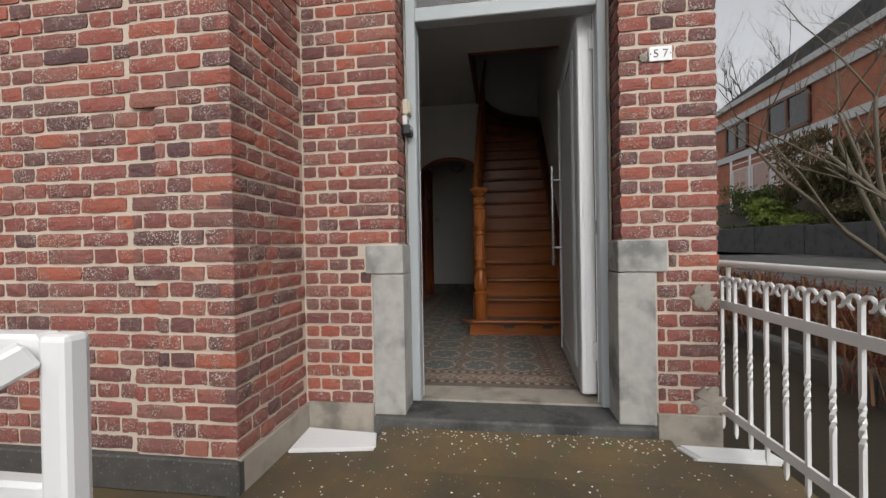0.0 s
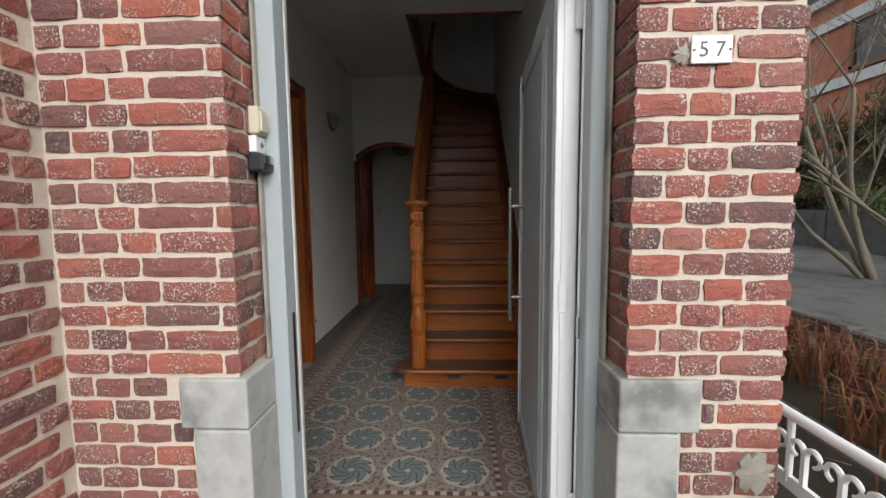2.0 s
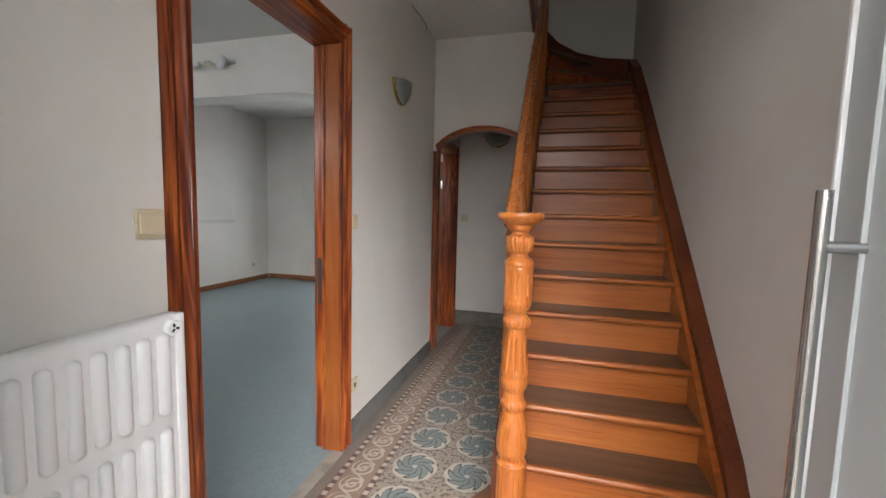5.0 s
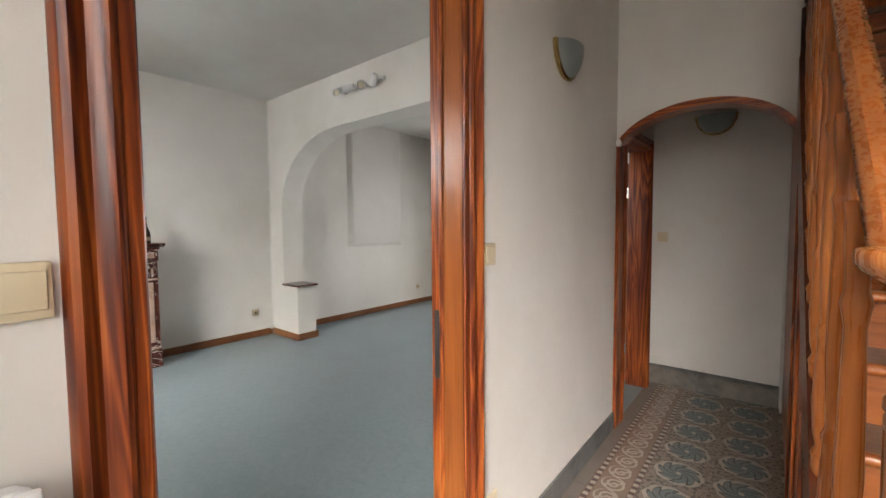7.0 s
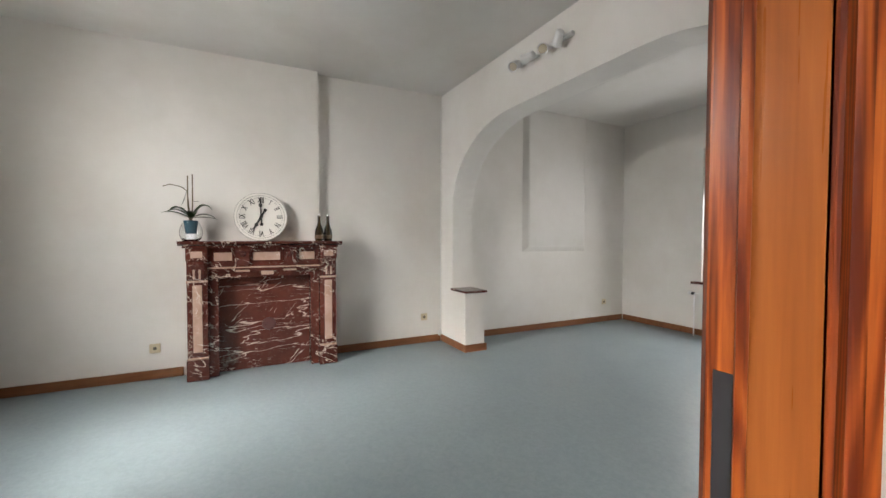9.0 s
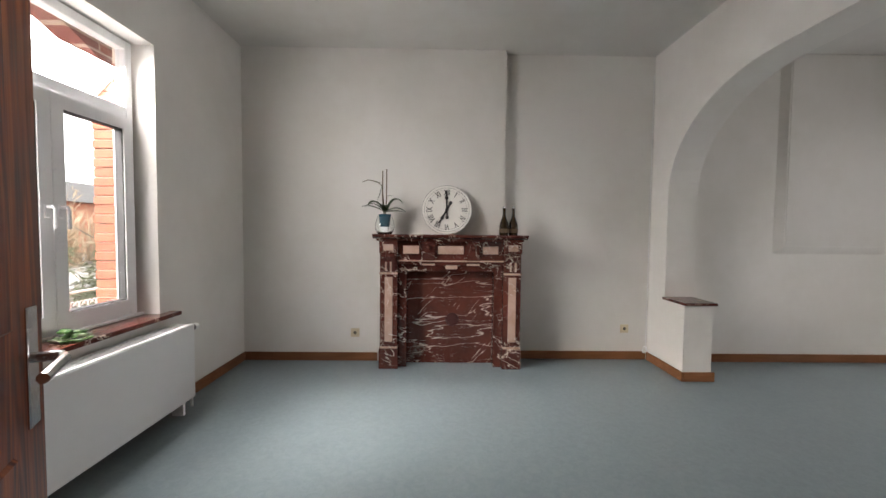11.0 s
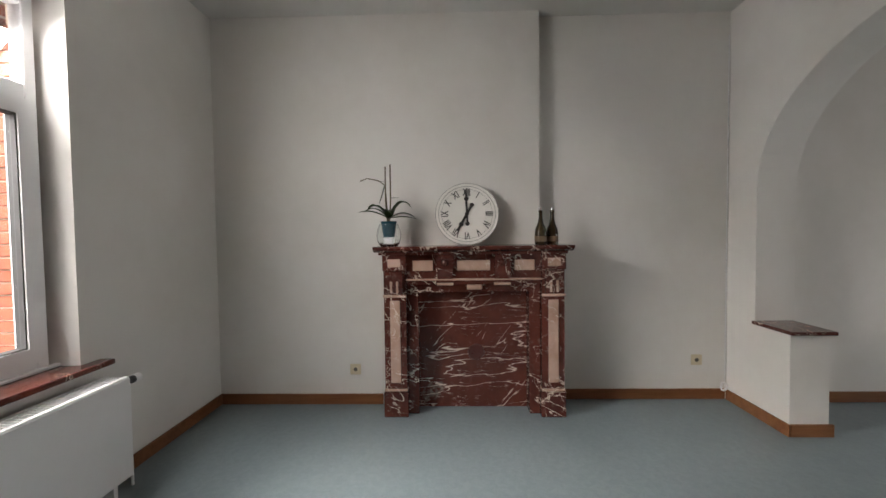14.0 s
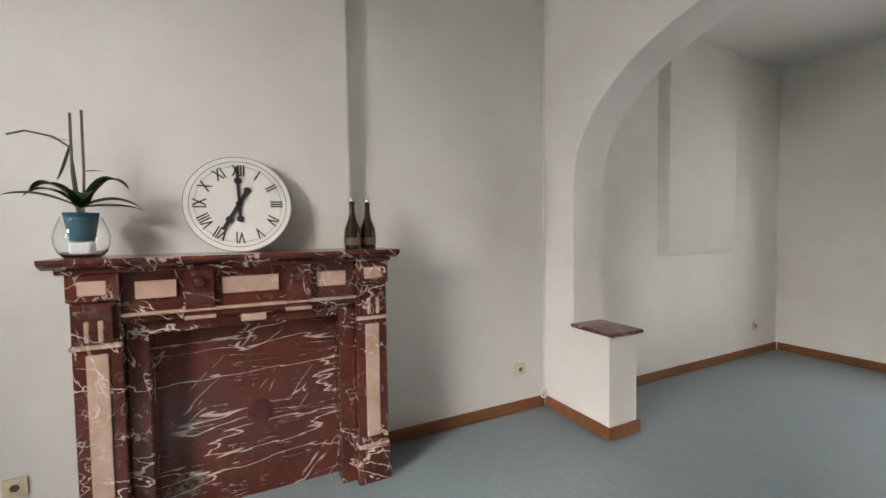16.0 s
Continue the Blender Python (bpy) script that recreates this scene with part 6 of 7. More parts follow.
def tooth(z):
    """Where the bay's toothed, slightly proud corner pier begins, along the wall."""
    if z > 1.37:
        return 0.67
    return 0.67 if int(math.floor((1.37 - z) / 0.345)) % 2 else 0.771


brickwork(bay, (-1.92, BY, 0), (1, 0, 0), (0, 1, 0), 1.92 + BX, Z0, 1.95, lambda z: (0.0, tooth(z) - 0.004), 0.04)
brickwork(bay, (-1.92, BY, 0), (1, 0, 0), (0, 1, 0), 1.92 + BX, Z0, 1.95, lambda z: (tooth(z) + 0.004, 1.92 + BX), 0.016, lambda s, i: 0.014)
for i in range(5):
    zt = 1.37 - 0.345 * (i - 1)
    part("backing", bx(-1.92 + tooth(zt - 0.1) + 0.006, BX - 0.0075, BY - 0.0065, BY + 0.0074, max(0.0, zt - 0.345), zt if i else 2.0), MORTAR, bay)
ret = brick_thing("brickwork_return", "weathered red and purple bricks of the bay's side")
brickwork(ret, (BX, BY - 0.013, 0), (0, 1, 0), (-1, 0, 0), 0.013 - BY, Z0, 2.3, None, 0.0)
lft = brick_thing("brickwork_door_left", "weathered red bricks beside the front door")
brickwork(lft, (BX + 0.002, 0, 0), (1, 0, 0), (0, 1, 0), OL - BX - 0.002, Z0, 2.45, lambda z: (0.0, (OL if z > 0.83 else -0.515 if z > 0.67 else -0.482) - BX - 0.002), 0.03)
rgt = brick_thing("brickwork_door_right", "weathered red and dark bricks of the house corner")
brickwork(rgt, (OR, 0, 0), (1, 0, 0), (0, 1, 0), BR - OR, Z0, 2.45, lambda z: ((0.0 if z > 0.83 else 0.892 - OR if z > 0.67 else 0.842 - OR), BR - OR), 0.02)
rl = brick_thing("brickwork_reveal_left", "red brick reveal of the front door")
brickwork(rl, (OL, 0.012, 0), (0, 1, 0), (-1, 0, 0), 0.151, 0.834, 2.6, None, 0.06)
rr = brick_thing("brickwork_reveal_right", "red brick reveal of the front door")
brickwork(rr, (OR, 0.163, 0), (0, -1, 0), (1, 0, 0), 0.151, 0.834, 2.6, None, 0.0)

# ---- hall tiles ----
def tile_mesh():
    bm = bx(0.0006, 0.1394, 0.0006, 0.1394, -0.012, 0.0, bev=0.0012)
    return mesh_of(bm, "tile", TILE)


tm = tile_mesh()
spare = bmesh.new()
for i in range(-8, 6):
    for j in range(-4, 32):
        x, y = 0.14 * i, 0.832 + 0.14 * j
        if x > 0.7 or y > 4.98 or y < 0.4 or x < -1.005 - 0.12:
            continue
        x0, x1 = max(x, XH1 + 0.001), min(x + 0.14, XR - 0.001)
        y0, y1 = max(y, 0.411), min(y + 0.14, 4.985)
        if x1 - x0 < 0.01 or y1 - y0 < 0.01:
            continue
        whole = x1 - x0 > 0.1399 and y1 - y0 > 0.1399
        if x0 > -0.12 and y0 > 2.1:
            continue
        if whole and y < 3.2:
            ob = new("tile", tm)
            ob.parent = hall_base
            ob.location = (x, y, 0)
        else:
            box(spare, x0 + 0.0006, x1 - 0.0006, y0 + 0.0006, y1 - 0.0006, -0.012, 0.0)
part("cut_tiles", spare, TILE, hall_base, kind="stuff")

for p, r, lab in (((1.03, 0.57), 0.045, "rough greenish cement patch on the brickwork"), ((1.05, 0.1), 0.06, "rough cement patch where the railing meets the brick"), ((0.795, 1.635), 0.018, "small old plaster dab beside the number plate")):
    t = thing("cement_patch", lab, "patch", (p[0], -0.002, p[1]))
    bm = bmesh.new()
    n = 18
    ring = [bm.verts.new((p[0] + r * (1 + 0.3 * math.sin(3.1 * k + r * 90)) * math.cos(2 * math.pi * k / n), -0.004, p[1] + 1.2 * r * (1 + 0.25 * math.sin(2.3 * k)) * math.sin(2 * math.pi * k / n))) for k in range(n)]
    c = bm.verts.new((p[0], -0.009, p[1]))
    back_ = [bm.verts.new((v.co.x, 0.006, v.co.z)) for v in ring]
    for k in range(n):
        bm.faces.new((c, ring[k], ring[(k + 1) % n]))
        bm.faces.new((ring[k], back_[k], back_[(k + 1) % n], ring[(k + 1) % n]))
    part("patch", bm, PLINTH, t)


# flakes of old paint and mortar crumbs on the porch
frng = np.random.default_rng(11)
fv, ff = [], []
for _ in range(420):
    if frng.uniform() < 0.5:
        px, py, pz = frng.uniform(-0.75, 1.0), -0.04 - abs(frng.normal(0, 0.05)), GZ + 0.001
    else:
        px, py, pz = frng.uniform(-0.75, 1.1), frng.uniform(-0.7, -0.05), GZ + 0.001
    if -0.42 < px < 0.875 and py > -0.34:
        pz = float(np.interp(py, (-0.34, -0.2, -0.07, -0.036), (-0.103, -0.085, -0.056, -0.052))) + 0.001
    a, r = frng.uniform(0, 6.28), frng.uniform(0.0015, 0.006)
    k = len(fv)
    for i in range(3):
        fv.append((px + r * math.cos(a + 2.1 * i) * (1.6 if i == 0 else 1), py + r * math.sin(a + 2.1 * i), pz))
    fv.append((px, py, pz + r * 0.5))
    ff += [(k, k + 1, k + 3), (k + 1, k + 2, k + 3), (k + 2, k, k + 3)]
me = bpy.data.meshes.new("paint_flakes")
me.from_pydata(fv, [], ff)
me.materials.append(WHITEPAINT)
tagged(new("paint_flakes", me), "small white paint flakes scattered on the porch", "debris", "", "stuff")

# ---- outside: garden and street ----
rng = np.random.default_rng(3)
SOIL = speckled("garden_soil", (0.035, 0.028, 0.02), (0.06, 0.048, 0.032), 4, 0.95, 0.01, 40, kind="World")
GRASSM = speckled("rough_grass", (0.05, 0.075, 0.02), (0.085, 0.1, 0.035), 3, 0.9, 0.02, 50, kind="World")
PAVE = stone_material("grey_paving", (0.15, 0.145, 0.14), (0.2, 0.195, 0.185), (0.1, 0.098, 0.095))
DARKWALL = stone_material("dark_concrete", (0.06, 0.06, 0.06), (0.09, 0.088, 0.085), (0.035, 0.035, 0.035))
BARK = speckled("bark", (0.09, 0.075, 0.055), (0.15, 0.125, 0.09), 18, 0.9, 0.006, 60)
BARKD = speckled("dark_bark", (0.045, 0.038, 0.032), (0.07, 0.06, 0.05), 18, 0.9, 0.004, 60)


def ground_height(x, y):
    if x < 1.4:
        return -0.64
    t = min(1, max(0, (x - 1.4) / 1.2))
    h = -0.64 + t * (0.85 + 0.02 * min(y, 10))
    if x > 8.2:
        h += min(2.6, (x - 8.2) * 0.7)
    return h


bm = bmesh.new()
xs = [-90, -40, -20, -9, -1.2, 1.26, 1.4, 1.8, 2.2, 2.6, 3.5, 5, 7, 8.2, 9, 10, 11, 12, 14, 20, 40, 90]
ys = [-90, -40, -20, -10, -5, -2.2, -1.0, 0, 1, 2, 4, 6, 8, 10, 13, 16, 20, 30, 90]
gv_ = {(i, j): bm.verts.new((x, y, ground_height(x, y))) for i, x in enumerate(xs) for j, y in enumerate(ys)}
for i in range(len(xs) - 1):
    for j in range(len(ys) - 1):
        bm.faces.new((gv_[i, j], gv_[i + 1, j], gv_[i + 1, j + 1], gv_[i, j + 1]))
setting("ground", bm, SOIL, "dark garden soil and rough ground reaching the horizon", "ground")
bm = bmesh.new()
for j in range(len(ys) - 1):
    a, b = ys[j], ys[j + 1]
    if a < -10 or b > 30:
        continue
    f = [bm.verts.new((x, y, ground_height(x, y) + 0.03)) for x, y in ((3.3, a), (8.0, a), (8.0, b), (3.3, b))]
    bm.faces.new(f)
bmesh.ops.solidify(bm, geom=list(bm.faces), thickness=0.06)
setting("driveway", bm, PAVE, "grey paved driveway rising past the house", "road")
for i, (y0, y1) in enumerate([(-9 + 2.1 * k, -9 + 2.1 * k + 2.08) for k in range(16)]):
    t = thing("garden_wall_block", "dark weathered concrete garden wall element", "wall block", (8.1, y0, ground_height(8.1, y0)), group="garden wall")
    part("block", bx(8.02, 8.16, y0, y1, ground_height(8.1, y0) - 0.1, 1.1 + 0.012 * y0 + 0.02 * (i % 2), bev=0.012), DARKWALL, t)
for k in range(15):
    y0 = -4 + 1.0 * k
    z = ground_height(3.2, y0) + 0.03
    t = thing("kerb_stone", "dark concrete kerb stepping along the driveway", "kerb", (3.2, y0, z), group="driveway kerb")
    part("stone", bx(3.14, 3.3, y0, y0 + 0.98, z - 0.4, z + 0.1, bev=0.015), DARKWALL, t)
t = thing("retaining_wall", "dark mossy stone retaining wall beside the porch", "wall", (2.0, 0, -0.6), kind="structure")
for k in range(9):
    for r in range(3):
        y0 = -3 + 0.72 * k + 0.3 * (r % 2)
        part("stone", bx(1.95 + 0.1 * r, 2.3, y0, y0 + 0.7, -0.64 + 0.24 * r, -0.41 + 0.24 * r, bev=0.03, seg=2), DARKWALL, t)


def blades(name, label, category, spots, n, h, spread, mats_, wd=0.01, kind="thing"):
    """Tufts of thin leaves round the given spots: one mesh of kind stuff."""
    verts, faces = [], []
    for sx, sy, sz, r in spots:
        for _ in range(n):
            a, q = rng.uniform(0, 2 * math.pi), r * math.sqrt(rng.uniform())
            bx_, by_ = sx + q * math.cos(a), sy + q * math.sin(a)
            d = rng.uniform(0, 2 * math.pi)
            L = h * rng.uniform(0.5, 1.1)
            o = L * spread * rng.uniform(0.2, 1)
            w = wd * rng.uniform(0.6, 1.3)
            px, py = -math.sin(d) * w, math.cos(d) * w
            k = len(verts)
            verts += [(bx_ - px, by_ - py, sz - 0.02), (bx_ + px, by_ + py, sz - 0.02), (bx_ + o * 0.4 * math.cos(d) + px, by_ + o * 0.4 * math.sin(d) + py, sz + L * 0.7), (bx_ + o * 0.4 * math.cos(d) - px, by_ + o * 0.4 * math.sin(d) - py, sz + L * 0.7), (bx_ + o * math.cos(d), by_ + o * math.sin(d), sz + L * (1 - 0.3 * spread))]
            faces += [(k, k + 1, k + 2, k + 3), (k + 3, k + 2, k + 4)]
    me = bpy.data.meshes.new(name)
    me.from_pydata(verts, [], faces)
    me.materials.append(mats_)
    return tagged(new(name, me), label, category, "", "stuff")


def island_tint(name, stops, rough=0.7, thin=0.4):
    k = Mat(name, rough)
    g = k.nt.nodes.new("ShaderNodeNewGeometry")
    tint = k.ramp(Val(k.nt, g.outputs["Random Per Island"]), stops)
    k.color(tint)
    if thin:
        nt = k.nt
        out = [n for n in nt.nodes if n.type == "OUTPUT_MATERIAL"][0]
        front = out.inputs["Surface"].links[0].from_socket
        tr, mx = nt.nodes.new("ShaderNodeBsdfTranslucent"), nt.nodes.new("ShaderNodeMixShader")
        nt.links.new(tint.s, tr.inputs["Color"])
        mx.inputs[0].default_value = thin
        nt.links.new(front, mx.inputs[1])
        nt.links.new(tr.outputs[0], mx.inputs[2])
        nt.links.new(mx.outputs[0], out.inputs["Surface"])
    return k.m


REDGRASS = island_tint("dry_red_grass", ((0.0, (0.09, 0.025, 0.015)), (0.45, (0.17, 0.055, 0.03)), (0.8, (0.24, 0.11, 0.05)), (1.0, (0.12, 0.12, 0.04))))
GREEN = island_tint("green_leaves", ((0.0, (0.03, 0.06, 0.015)), (0.5, (0.06, 0.1, 0.025)), (1.0, (0.12, 0.15, 0.045))))
YELLOWG = island_tint("yellow_green_leaves", ((0.0, (0.12, 0.17, 0.03)), (0.6, (0.2, 0.26, 0.05)), (1.0, (0.32, 0.36, 0.1))))
HEATH = island_tint("brown_green_heath", ((0.0, (0.045, 0.045, 0.018)), (0.6, (0.09, 0.07, 0.03)), (1.0, (0.12, 0.11, 0.04))))
CONIFER = island_tint("conifer_green", ((0.0, (0.11, 0.13, 0.075)), (0.5, (0.16, 0.19, 0.11)), (1.0, (0.25, 0.26, 0.17))))
TWIGB = island_tint("brown_twigs", ((0.0, (0.26, 0.19, 0.13)), (0.6, (0.38, 0.29, 0.19)), (1.0, (0.48, 0.39, 0.27))))
spots = [(x, y, ground_height(x, y), 0.2) for x, y in [(2.45 + 0.22 * rng.uniform(-1, 1.6), -2.6 + 0.16 * k) for k in range(52)]]
blades("dry_grasses", "reddish dry ornamental grasses beside the driveway", "grass", spots, 70, 0.34, 0.9, REDGRASS, 0.006)
spots = [(8.7 + rng.uniform(0, 1.6), -4 + 0.4 * k, ground_height(9.4, 0) + 0.2, 0.5) for k in range(60)]
blades("garden_grass", "short green grass and ground cover behind the garden wall", "grass", spots, 90, 0.22, 0.8, GREEN, 0.012)

def bush(label, at, rx, ry, h, n, leaf, material, category="shrub", up=0.0, slim=0.28):
    """A shrub: short stems and a crown of many small leaves in uneven clumps."""
    b = thing("shrub", label, category, at)
    bm = bmesh.new()
    for k in range(7):
        a = k * 0.9
        tube(bm, [Vector(at), Vector(at) + Vector((rx * 0.3 * math.cos(a), ry * 0.3 * math.sin(a), h * 0.4)), Vector(at) + Vector((rx * 0.7 * math.cos(a), ry * 0.7 * math.sin(a), h * 0.8))], 0.01, 5, [0.018, 0.012, 0.005])
    part("stems", bm, BARKD, b)
    verts, faces = [], []
    clumps = [(rng.normal(0, 0.42, 3), rng.uniform(0.18, 0.4)) for _ in range(26)]
    for _ in range(n):
        c, r = clumps[rng.integers(len(clumps))]
        p = c + rng.normal(0, r * 0.6, 3)
        p = np.array((p[0] * rx, p[1] * ry, (0.5 + 0.5 * np.clip(p[2], -1, 1.1)) * h)) + np.array(at)
        d = rng.normal(0, 1, 3)
        d[2] += up
        d /= np.linalg.norm(d)
        s = np.cross(d, rng.normal(0, 1, 3))
        s /= np.linalg.norm(s) + 1e-6
        L, w = leaf * rng.uniform(0.6, 1.3), leaf * slim
        k = len(verts)
        verts += [tuple(p), tuple(p + d * L * 0.5 + s * w), tuple(p + d * L), tuple(p + d * L * 0.5 - s * w)]
        faces.append((k, k + 1, k + 2, k + 3))
    me = bpy.data.meshes.new("crown")
    me.from_pydata(verts, [], faces)
    me.materials.append(material)
    me.transform(W[b].inverted())
    ob = new("crown", me)
    ob.parent = b
    return b


bush("bright yellow-green evergreen shrub in the garden", (9.0, 12.7, 1.25), 0.7, 0.8, 0.95, 2600, 0.17, YELLOWG)
bush("low brown-green heath cushion in the garden", (8.8, 9.5, 1.2), 0.9, 1.3, 0.6, 3500, 0.07, HEATH)
bush("low green cushion shrub in the garden", (8.8, 11.3, 1.2), 0.7, 0.8, 0.4, 2200, 0.07, YELLOWG)
bush("low green cushion shrub in the garden", (8.7, 7.1, 1.1), 0.8, 1.2, 0.6, 3000, 0.08, GREEN)
bush("dark green shrub below the fence", (10.2, 15.5, 1.9), 1.0, 1.6, 1.1, 3000, 0.1, GREEN)
bush("dense brown twiggy shrub in the garden", (9.7, 11.5, 1.6), 1.0, 1.3, 2.3, 4200, 0.26, HEATH, up=1.6, slim=0.09)
bush("dense brown twiggy shrub in the garden", (9.8, 8.3, 1.6), 1.0, 1.3, 2.0, 3600, 0.26, HEATH, up=1.6, slim=0.09)


def bare_tree(label, at, height, seed, spread=0.6, stems=1, levels=4, r0=0.09, material=None, lean=(0, 0, 0)):
    """A leafless tree: tapered limbs that fork into twigs."""
    rnd = random.Random(seed)
    t = thing("bare_tree", label, "tree", at)
    trunk, twigs = bmesh.new(), bmesh.new()

    def grow(p, d, L, r, lv):
        pts, rr = [p], [r]
        n = 5
        for i in range(n):
            d = (d + Vector((rnd.uniform(-1, 1), rnd.uniform(-1, 1), rnd.uniform(-0.4, 0.7))) * 0.16).normalized()
            p = p + d * L / n
            pts.append(p)
            rr.append(r * (1 - 0.5 * (i + 1) / n))
        tube(trunk if lv >= levels - 1 else twigs, pts, r, 7 if lv >= levels - 1 else 4, rr)
        if lv > 0:
            for k in range(3 if lv > 1 else 4):
                i = rnd.randint(2, n)
                nd = (d + Vector((rnd.uniform(-1, 1), rnd.uniform(-1, 1), rnd.uniform(-0.3, 0.8))) * spread * 1.25).normalized()
                grow(pts[i], nd, L * rnd.uniform(0.5, 0.72), rr[i] * 0.62, lv - 1)

    for s in range(stems):
        a = s * 2.3
        d0 = Vector((0.35 * math.cos(a), 0.35 * math.sin(a), 1)) if stems > 1 else Vector((0, 0, 1))
        grow(Vector(at) - Vector((0, 0, 0.1)), (d0 + Vector(lean)).normalized(), height * 0.42, r0 * rnd.uniform(0.8, 1), levels)
    part("trunk", trunk, material or BARK, t, smooth=2)
    part("branches", twigs, material or BARK, t, smooth=2)
    return t


bare_tree("multi-stemmed bare tree with greyish bark", (5.7, 4.3, 0.2), 6.5, 4, 0.7, 4, 4, 0.05, None, (-0.35, 0.3, 0))
bare_tree("bare tree with slender greyish stems", (5.6, 2.9, 0.2), 6.0, 9, 0.7, 2, 4, 0.045, None, (-0.3, 0.3, 0))
bare_tree("tall leafless tree behind the garden", (15.5, 26.0, 3.0), 13.0, 12, 0.6, 2, 5, 0.33, BARKD)
bare_tree("tall leafless tree behind the garden", (18.5, 26.5, 3.0), 13.0, 21, 0.6, 2, 5, 0.3, BARKD)

# neighbouring brick house
hz = thing("neighbour_house", "orange-red brick house with white bands and brown windows", "house", (11, 14, 2))
ORANGEB = far_brick_material("orange_brickwork", (0.5, 0.14, 0.06), (0.4, 0.11, 0.05))
WHITEB = speckled("white_band_paint", (0.62, 0.62, 0.62), (0.52, 0.52, 0.52), 3, 0.7)
part("wall", bx(11.6, 19, 2.0, 21.5, 0.5, 7.4), ORANGEB, hz, "orange-red brick wall")
bm = bmesh.new()
prism(bm, [(1.5, 7.4), (22, 7.4), (22, 7.55), (11.7, 8.4), (1.5, 7.55)], "x", 11.5, 19.2)
part("roof", bm, DARKWALL, hz, "dark low-pitched roof")
part("roof_edge", bx(11.45, 11.6, 1.8, 22, 7.36, 7.6), WHITEB, hz, "white roof edge")
for z in (6.55, 4.75):
    part("band", bx(11.5, 11.62, 2.0, 21.5, z, z + 0.3), WHITEB, hz, "white band")
BROWNW = speckled("brown_window_wood", (0.12, 0.05, 0.025), (0.17, 0.07, 0.035), 6, 0.5)
DARKG = Mat("dark_window_glass", 0.05)
DARKG.color((0.02, 0.022, 0.025))
DARKG = DARKG.m
for y0, y1 in ((4.0, 6.8), (9.2, 11.4), (14.8, 17.2), (18.6, 20.4)):
    w = part("window", bx(11.54, 11.6, y0, y1, 5.15, 6.5), DARKG, hz, "dark window pane")
    for b in ((y0, y0 + 0.1, 5.15, 6.5), (y1 - 0.1, y1, 5.15, 6.5), (y0, y1, 5.1, 5.25), (y0, y1, 6.42, 6.52), ((y0 + y1) / 2 - 0.05, (y0 + y1) / 2 + 0.05, 5.25, 6.42)):
        part("frame", bx(11.48, 11.545, *b), BROWNW, w)
part("garage_door", bx(11.52, 11.6, 7.0, 10.0, 2.2, 4.6), wood("brown_garage_wood", (0.16, 0.06, 0.02), (0.22, 0.09, 0.03), (0.28, 0.12, 0.04), "z", 0.5), hz, "brown wooden garage door")
fn_ = thing("mesh_fence", "white metal fence with mesh panels", "fence", (10.6, 13.5, 2.6))
for y in (12.6, 14.0, 15.4, 16.8, 18.2):
    part("post", bx(10.58, 10.64, y - 0.04, y + 0.04, 2.2, 4.45), WHITEIRON, fn_)
for y in (12.7, 14.1, 15.5, 16.9):
    for b in ((y, y + 1.2, 4.2, 4.25), (y, y + 1.2, 3.95, 4.0), (y, y + 1.2, 2.9, 2.96), (y, y + 0.05, 2.96, 3.95), (y + 1.15, y + 1.2, 2.96, 3.95)):
        part("bar", bx(10.6, 10.63, *b), WHITEIRON, fn_)
    bm = bmesh.new()
    for k in range(13):
        box(bm, 10.61, 10.618, y + 0.05 + k * 0.088, y + 0.062 + k * 0.088, 2.96, 3.95)
    for k in range(11):
        box(bm, 10.612, 10.616, y + 0.05, y + 1.15, 3.0 + k * 0.088, 3.012 + k * 0.088)
    part("mesh", bm, WHITEIRON, fn_, kind="stuff")

# street side, seen through the living room window
def conifer(label, at, h, r, n, material):
    t = thing("conifer", label, "tree", at)
    bm = bmesh.new()
    tube(bm, [Vector(at), Vector(at) + Vector((0.05, 0.02, h * 0.5)), Vector(at) + Vector((0.0, 0.05, h * 1.02))], 0.1, 7, [0.11, 0.06, 0.012])
    for k in range(46):
        z = h * (0.08 + 0.88 * k / 46)
        a = k * 2.4
        L = r * (1.02 - z / h) * rng.uniform(0.7, 1.2) + 0.12
        p = Vector(at) + Vector((0, 0, z))
        tube(bm, [p, p + Vector((L * 0.5 * math.cos(a), L * 0.5 * math.sin(a), 0.02)), p + Vector((L * math.cos(a), L * math.sin(a), 0.16 * L))], 0.01, 4, [0.02, 0.012, 0.004])
    part("trunk", bm, BARKD, t)
    verts, faces = [], []
    for _ in range(n):
        k = rng.integers(46)
        z = h * (0.08 + 0.88 * k / 46)
        a = k * 2.4 + rng.normal(0, 0.22)
        L = (r * (1.02 - z / h) + 0.1) * rng.uniform(0.15, 1.1) ** 0.7
        p = np.array(at) + np.array((L * math.cos(a), L * math.sin(a), z + 0.1 * L + rng.normal(0, 0.07)))
        d = np.array((math.cos(a), math.sin(a), rng.uniform(-0.7, 0.2))) + rng.normal(0, 0.5, 3)
        d /= np.linalg.norm(d)
        s = np.cross(d, rng.normal(0, 1, 3))
        s /= np.linalg.norm(s) + 1e-6
        q, w = rng.uniform(0.09, 0.2), 0.022
        i = len(verts)
        verts += [tuple(p - s * w), tuple(p + s * w), tuple(p + d * q)]
        faces.append((i, i + 1, i + 2))
    me = bpy.data.meshes.new("crown")
    me.from_pydata(verts, [], faces)
    me.materials.append(material)
    me.transform(W[t].inverted())
    ob = new("crown", me)
    ob.parent = t
    return t


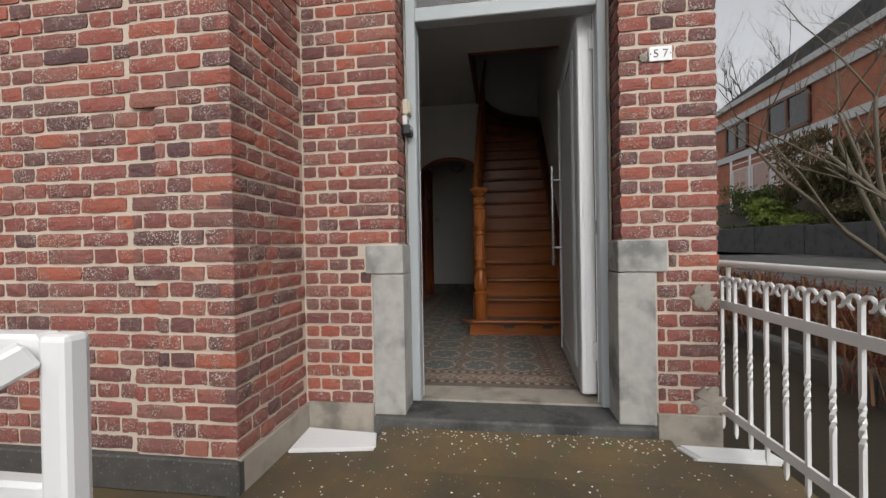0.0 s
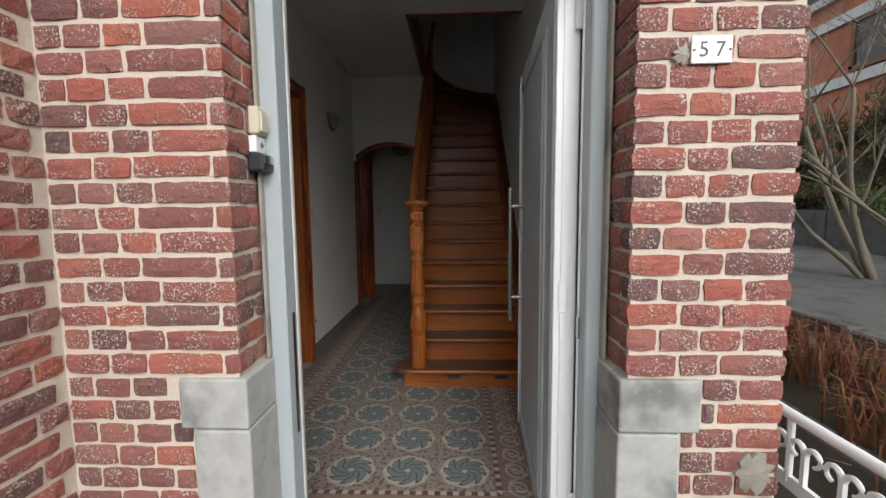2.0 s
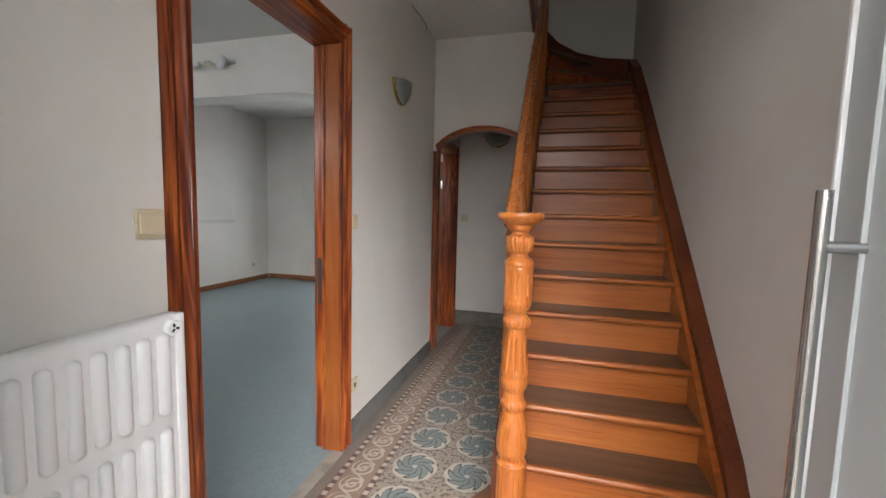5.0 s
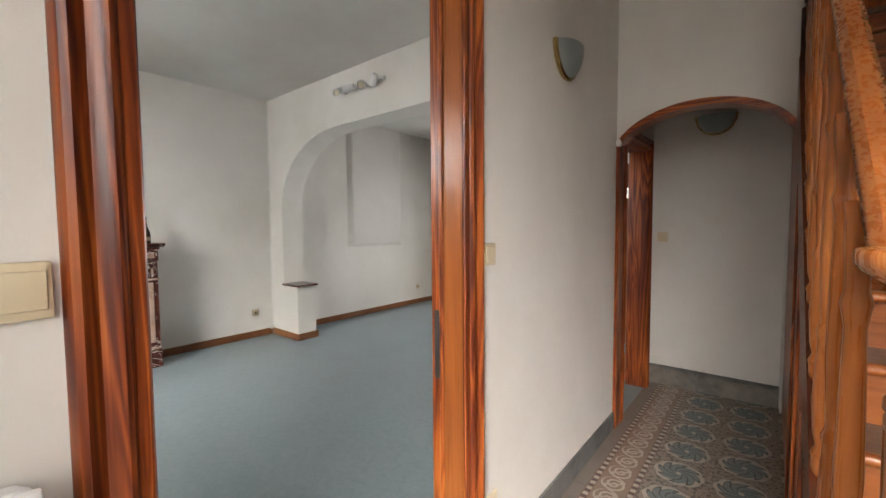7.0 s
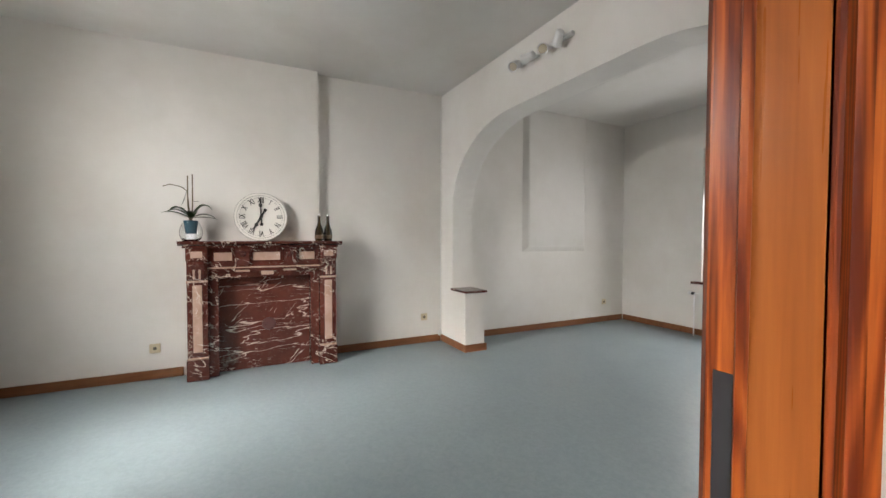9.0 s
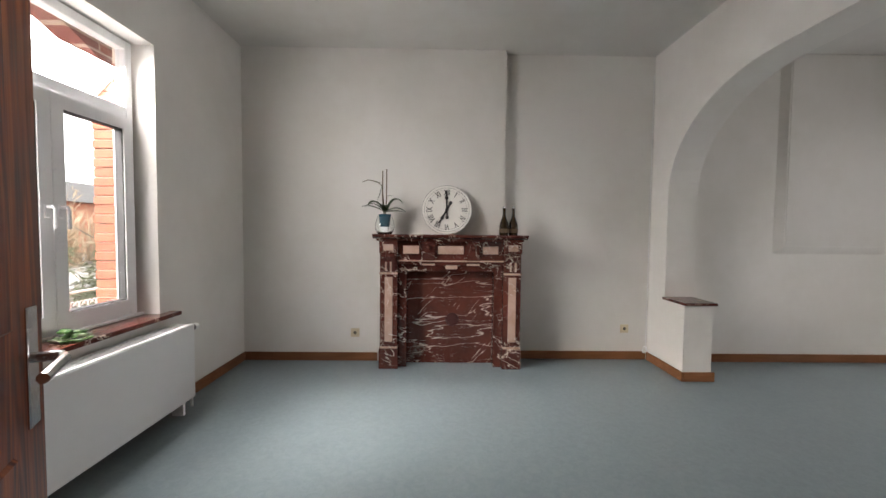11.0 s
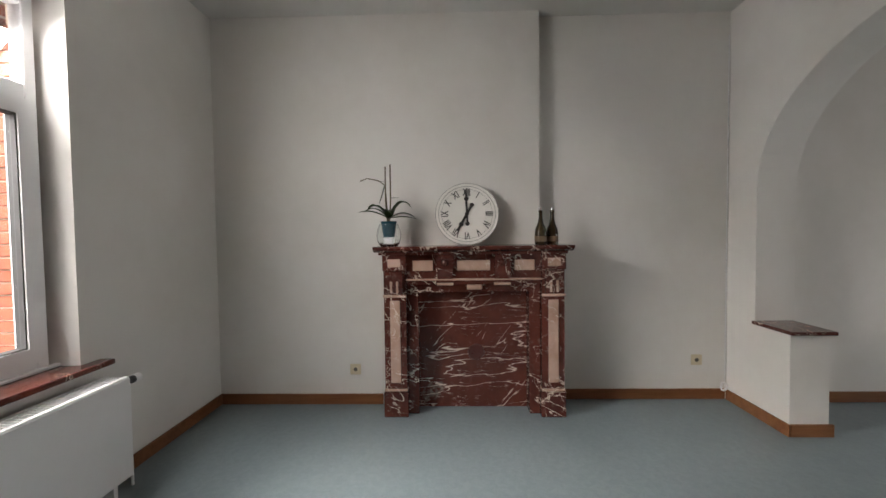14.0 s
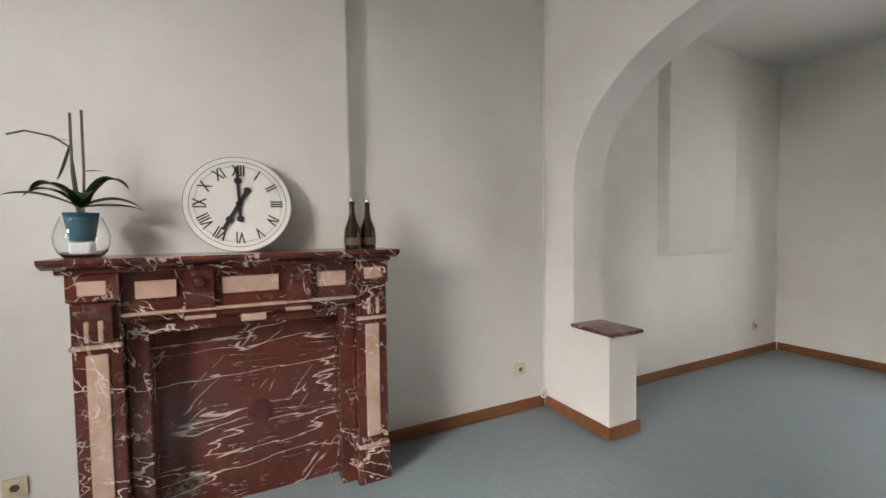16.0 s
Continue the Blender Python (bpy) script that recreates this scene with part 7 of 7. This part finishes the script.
conifer("loose green conifer in the front garden", (-7.6, -5.6, -0.64), 3.9, 1.5, 3600, CONIFER)
conifer("low green conifer in the front garden", (-10.6, -5.2, -0.64), 2.3, 1.2, 5000, CONIFER)
bush("brown leafless shrub by the street", (-6.0, -6.2, -0.64), 1.5, 1.2, 3.0, 5200, 0.3, TWIGB, up=0.8, slim=0.045)
bush("brown leafless shrub by the street", (-9.5, -7.5, -0.64), 1.6, 1.4, 2.8, 5200, 0.3, TWIGB, up=0.8, slim=0.045)
bare_tree("small bare tree by the street", (-11.8, -6.2, -0.64), 4.6, 31, 0.7, 2, 4, 0.07, BARK)
bare_tree("small bare tree by the street", (-6.6, -7.2, -0.64), 4.4, 35, 0.7, 2, 4, 0.07, BARK)
setting("road", bx(-60, 40, -15, -9.5, -0.66, -0.62), PAVE, "grey street in front of the house", "road")
BLUE = speckled("blue_plastic", (0.02, 0.05, 0.3), (0.03, 0.07, 0.36), 5, 0.4)
for x, y in ((-5.2, -5.0), (-8.6, -6.4), (-8.9, -8.6)):
    b = thing("waste_bin", "blue wheeled waste bin by the street", "bin", (x, y, -0.64), group="blue bins")
    bm = bmesh.new()
    prism(bm, [(x - 0.25, -0.56), (x + 0.25, -0.56), (x + 0.3, 0.36), (x - 0.3, 0.36)], "y", y - 0.28, y + 0.28)
    part("body", bm, BLUE, b)
    part("lid", bx(x - 0.33, x + 0.33, y - 0.31, y + 0.31, 0.361, 0.42, bev=0.02), BLUE, b)
    for s in (-0.22, 0.22):
        bm = bmesh.new()
        lathe(bm, [(-0.03, 0.09), (0.03, 0.09)], (x + s, y + 0.24, -0.55), 14, axis=Matrix.Rotation(radians(90), 3, "Y"))
        part("wheel", bm, RUBBER, b)
for k, (x, w, h) in enumerate(((-34, 12, 5), (-21, 11, 4.2), (-8, 10, 5.0), (5, 12, 5.5))):
    b = thing("street_house", "pale distant house across the street", "house", (x, -26, -0.64), group="houses across the street")
    part("wall", bx(x - w / 2, x + w / 2, -32, -25, -0.7, h * 0.62), WHITEB if k % 2 else ORANGEB, b)
    bm = bmesh.new()
    prism(bm, [(-33, h * 0.62), (-24.6, h * 0.62), (-28.8, h)], "x", x - w / 2 - 0.3, x + w / 2 + 0.3)
    part("roof", bm, DARKWALL, b)
    for q in range(3):
        part("window", bx(x - w / 3 + q * w / 3.4, x - w / 3 + q * w / 3.4 + 1.2, -25.02, -24.95, 0.4, 1.8), DARKG, b)
blades("far_hedge", "brown winter hedge along the far side of the street", "hedge", [(-40 + 0.55 * k, -18 + rng.uniform(-1, 1), -0.64, 0.6) for k in range(110)], 40, 3.2, 0.35, TWIGB, 0.03)
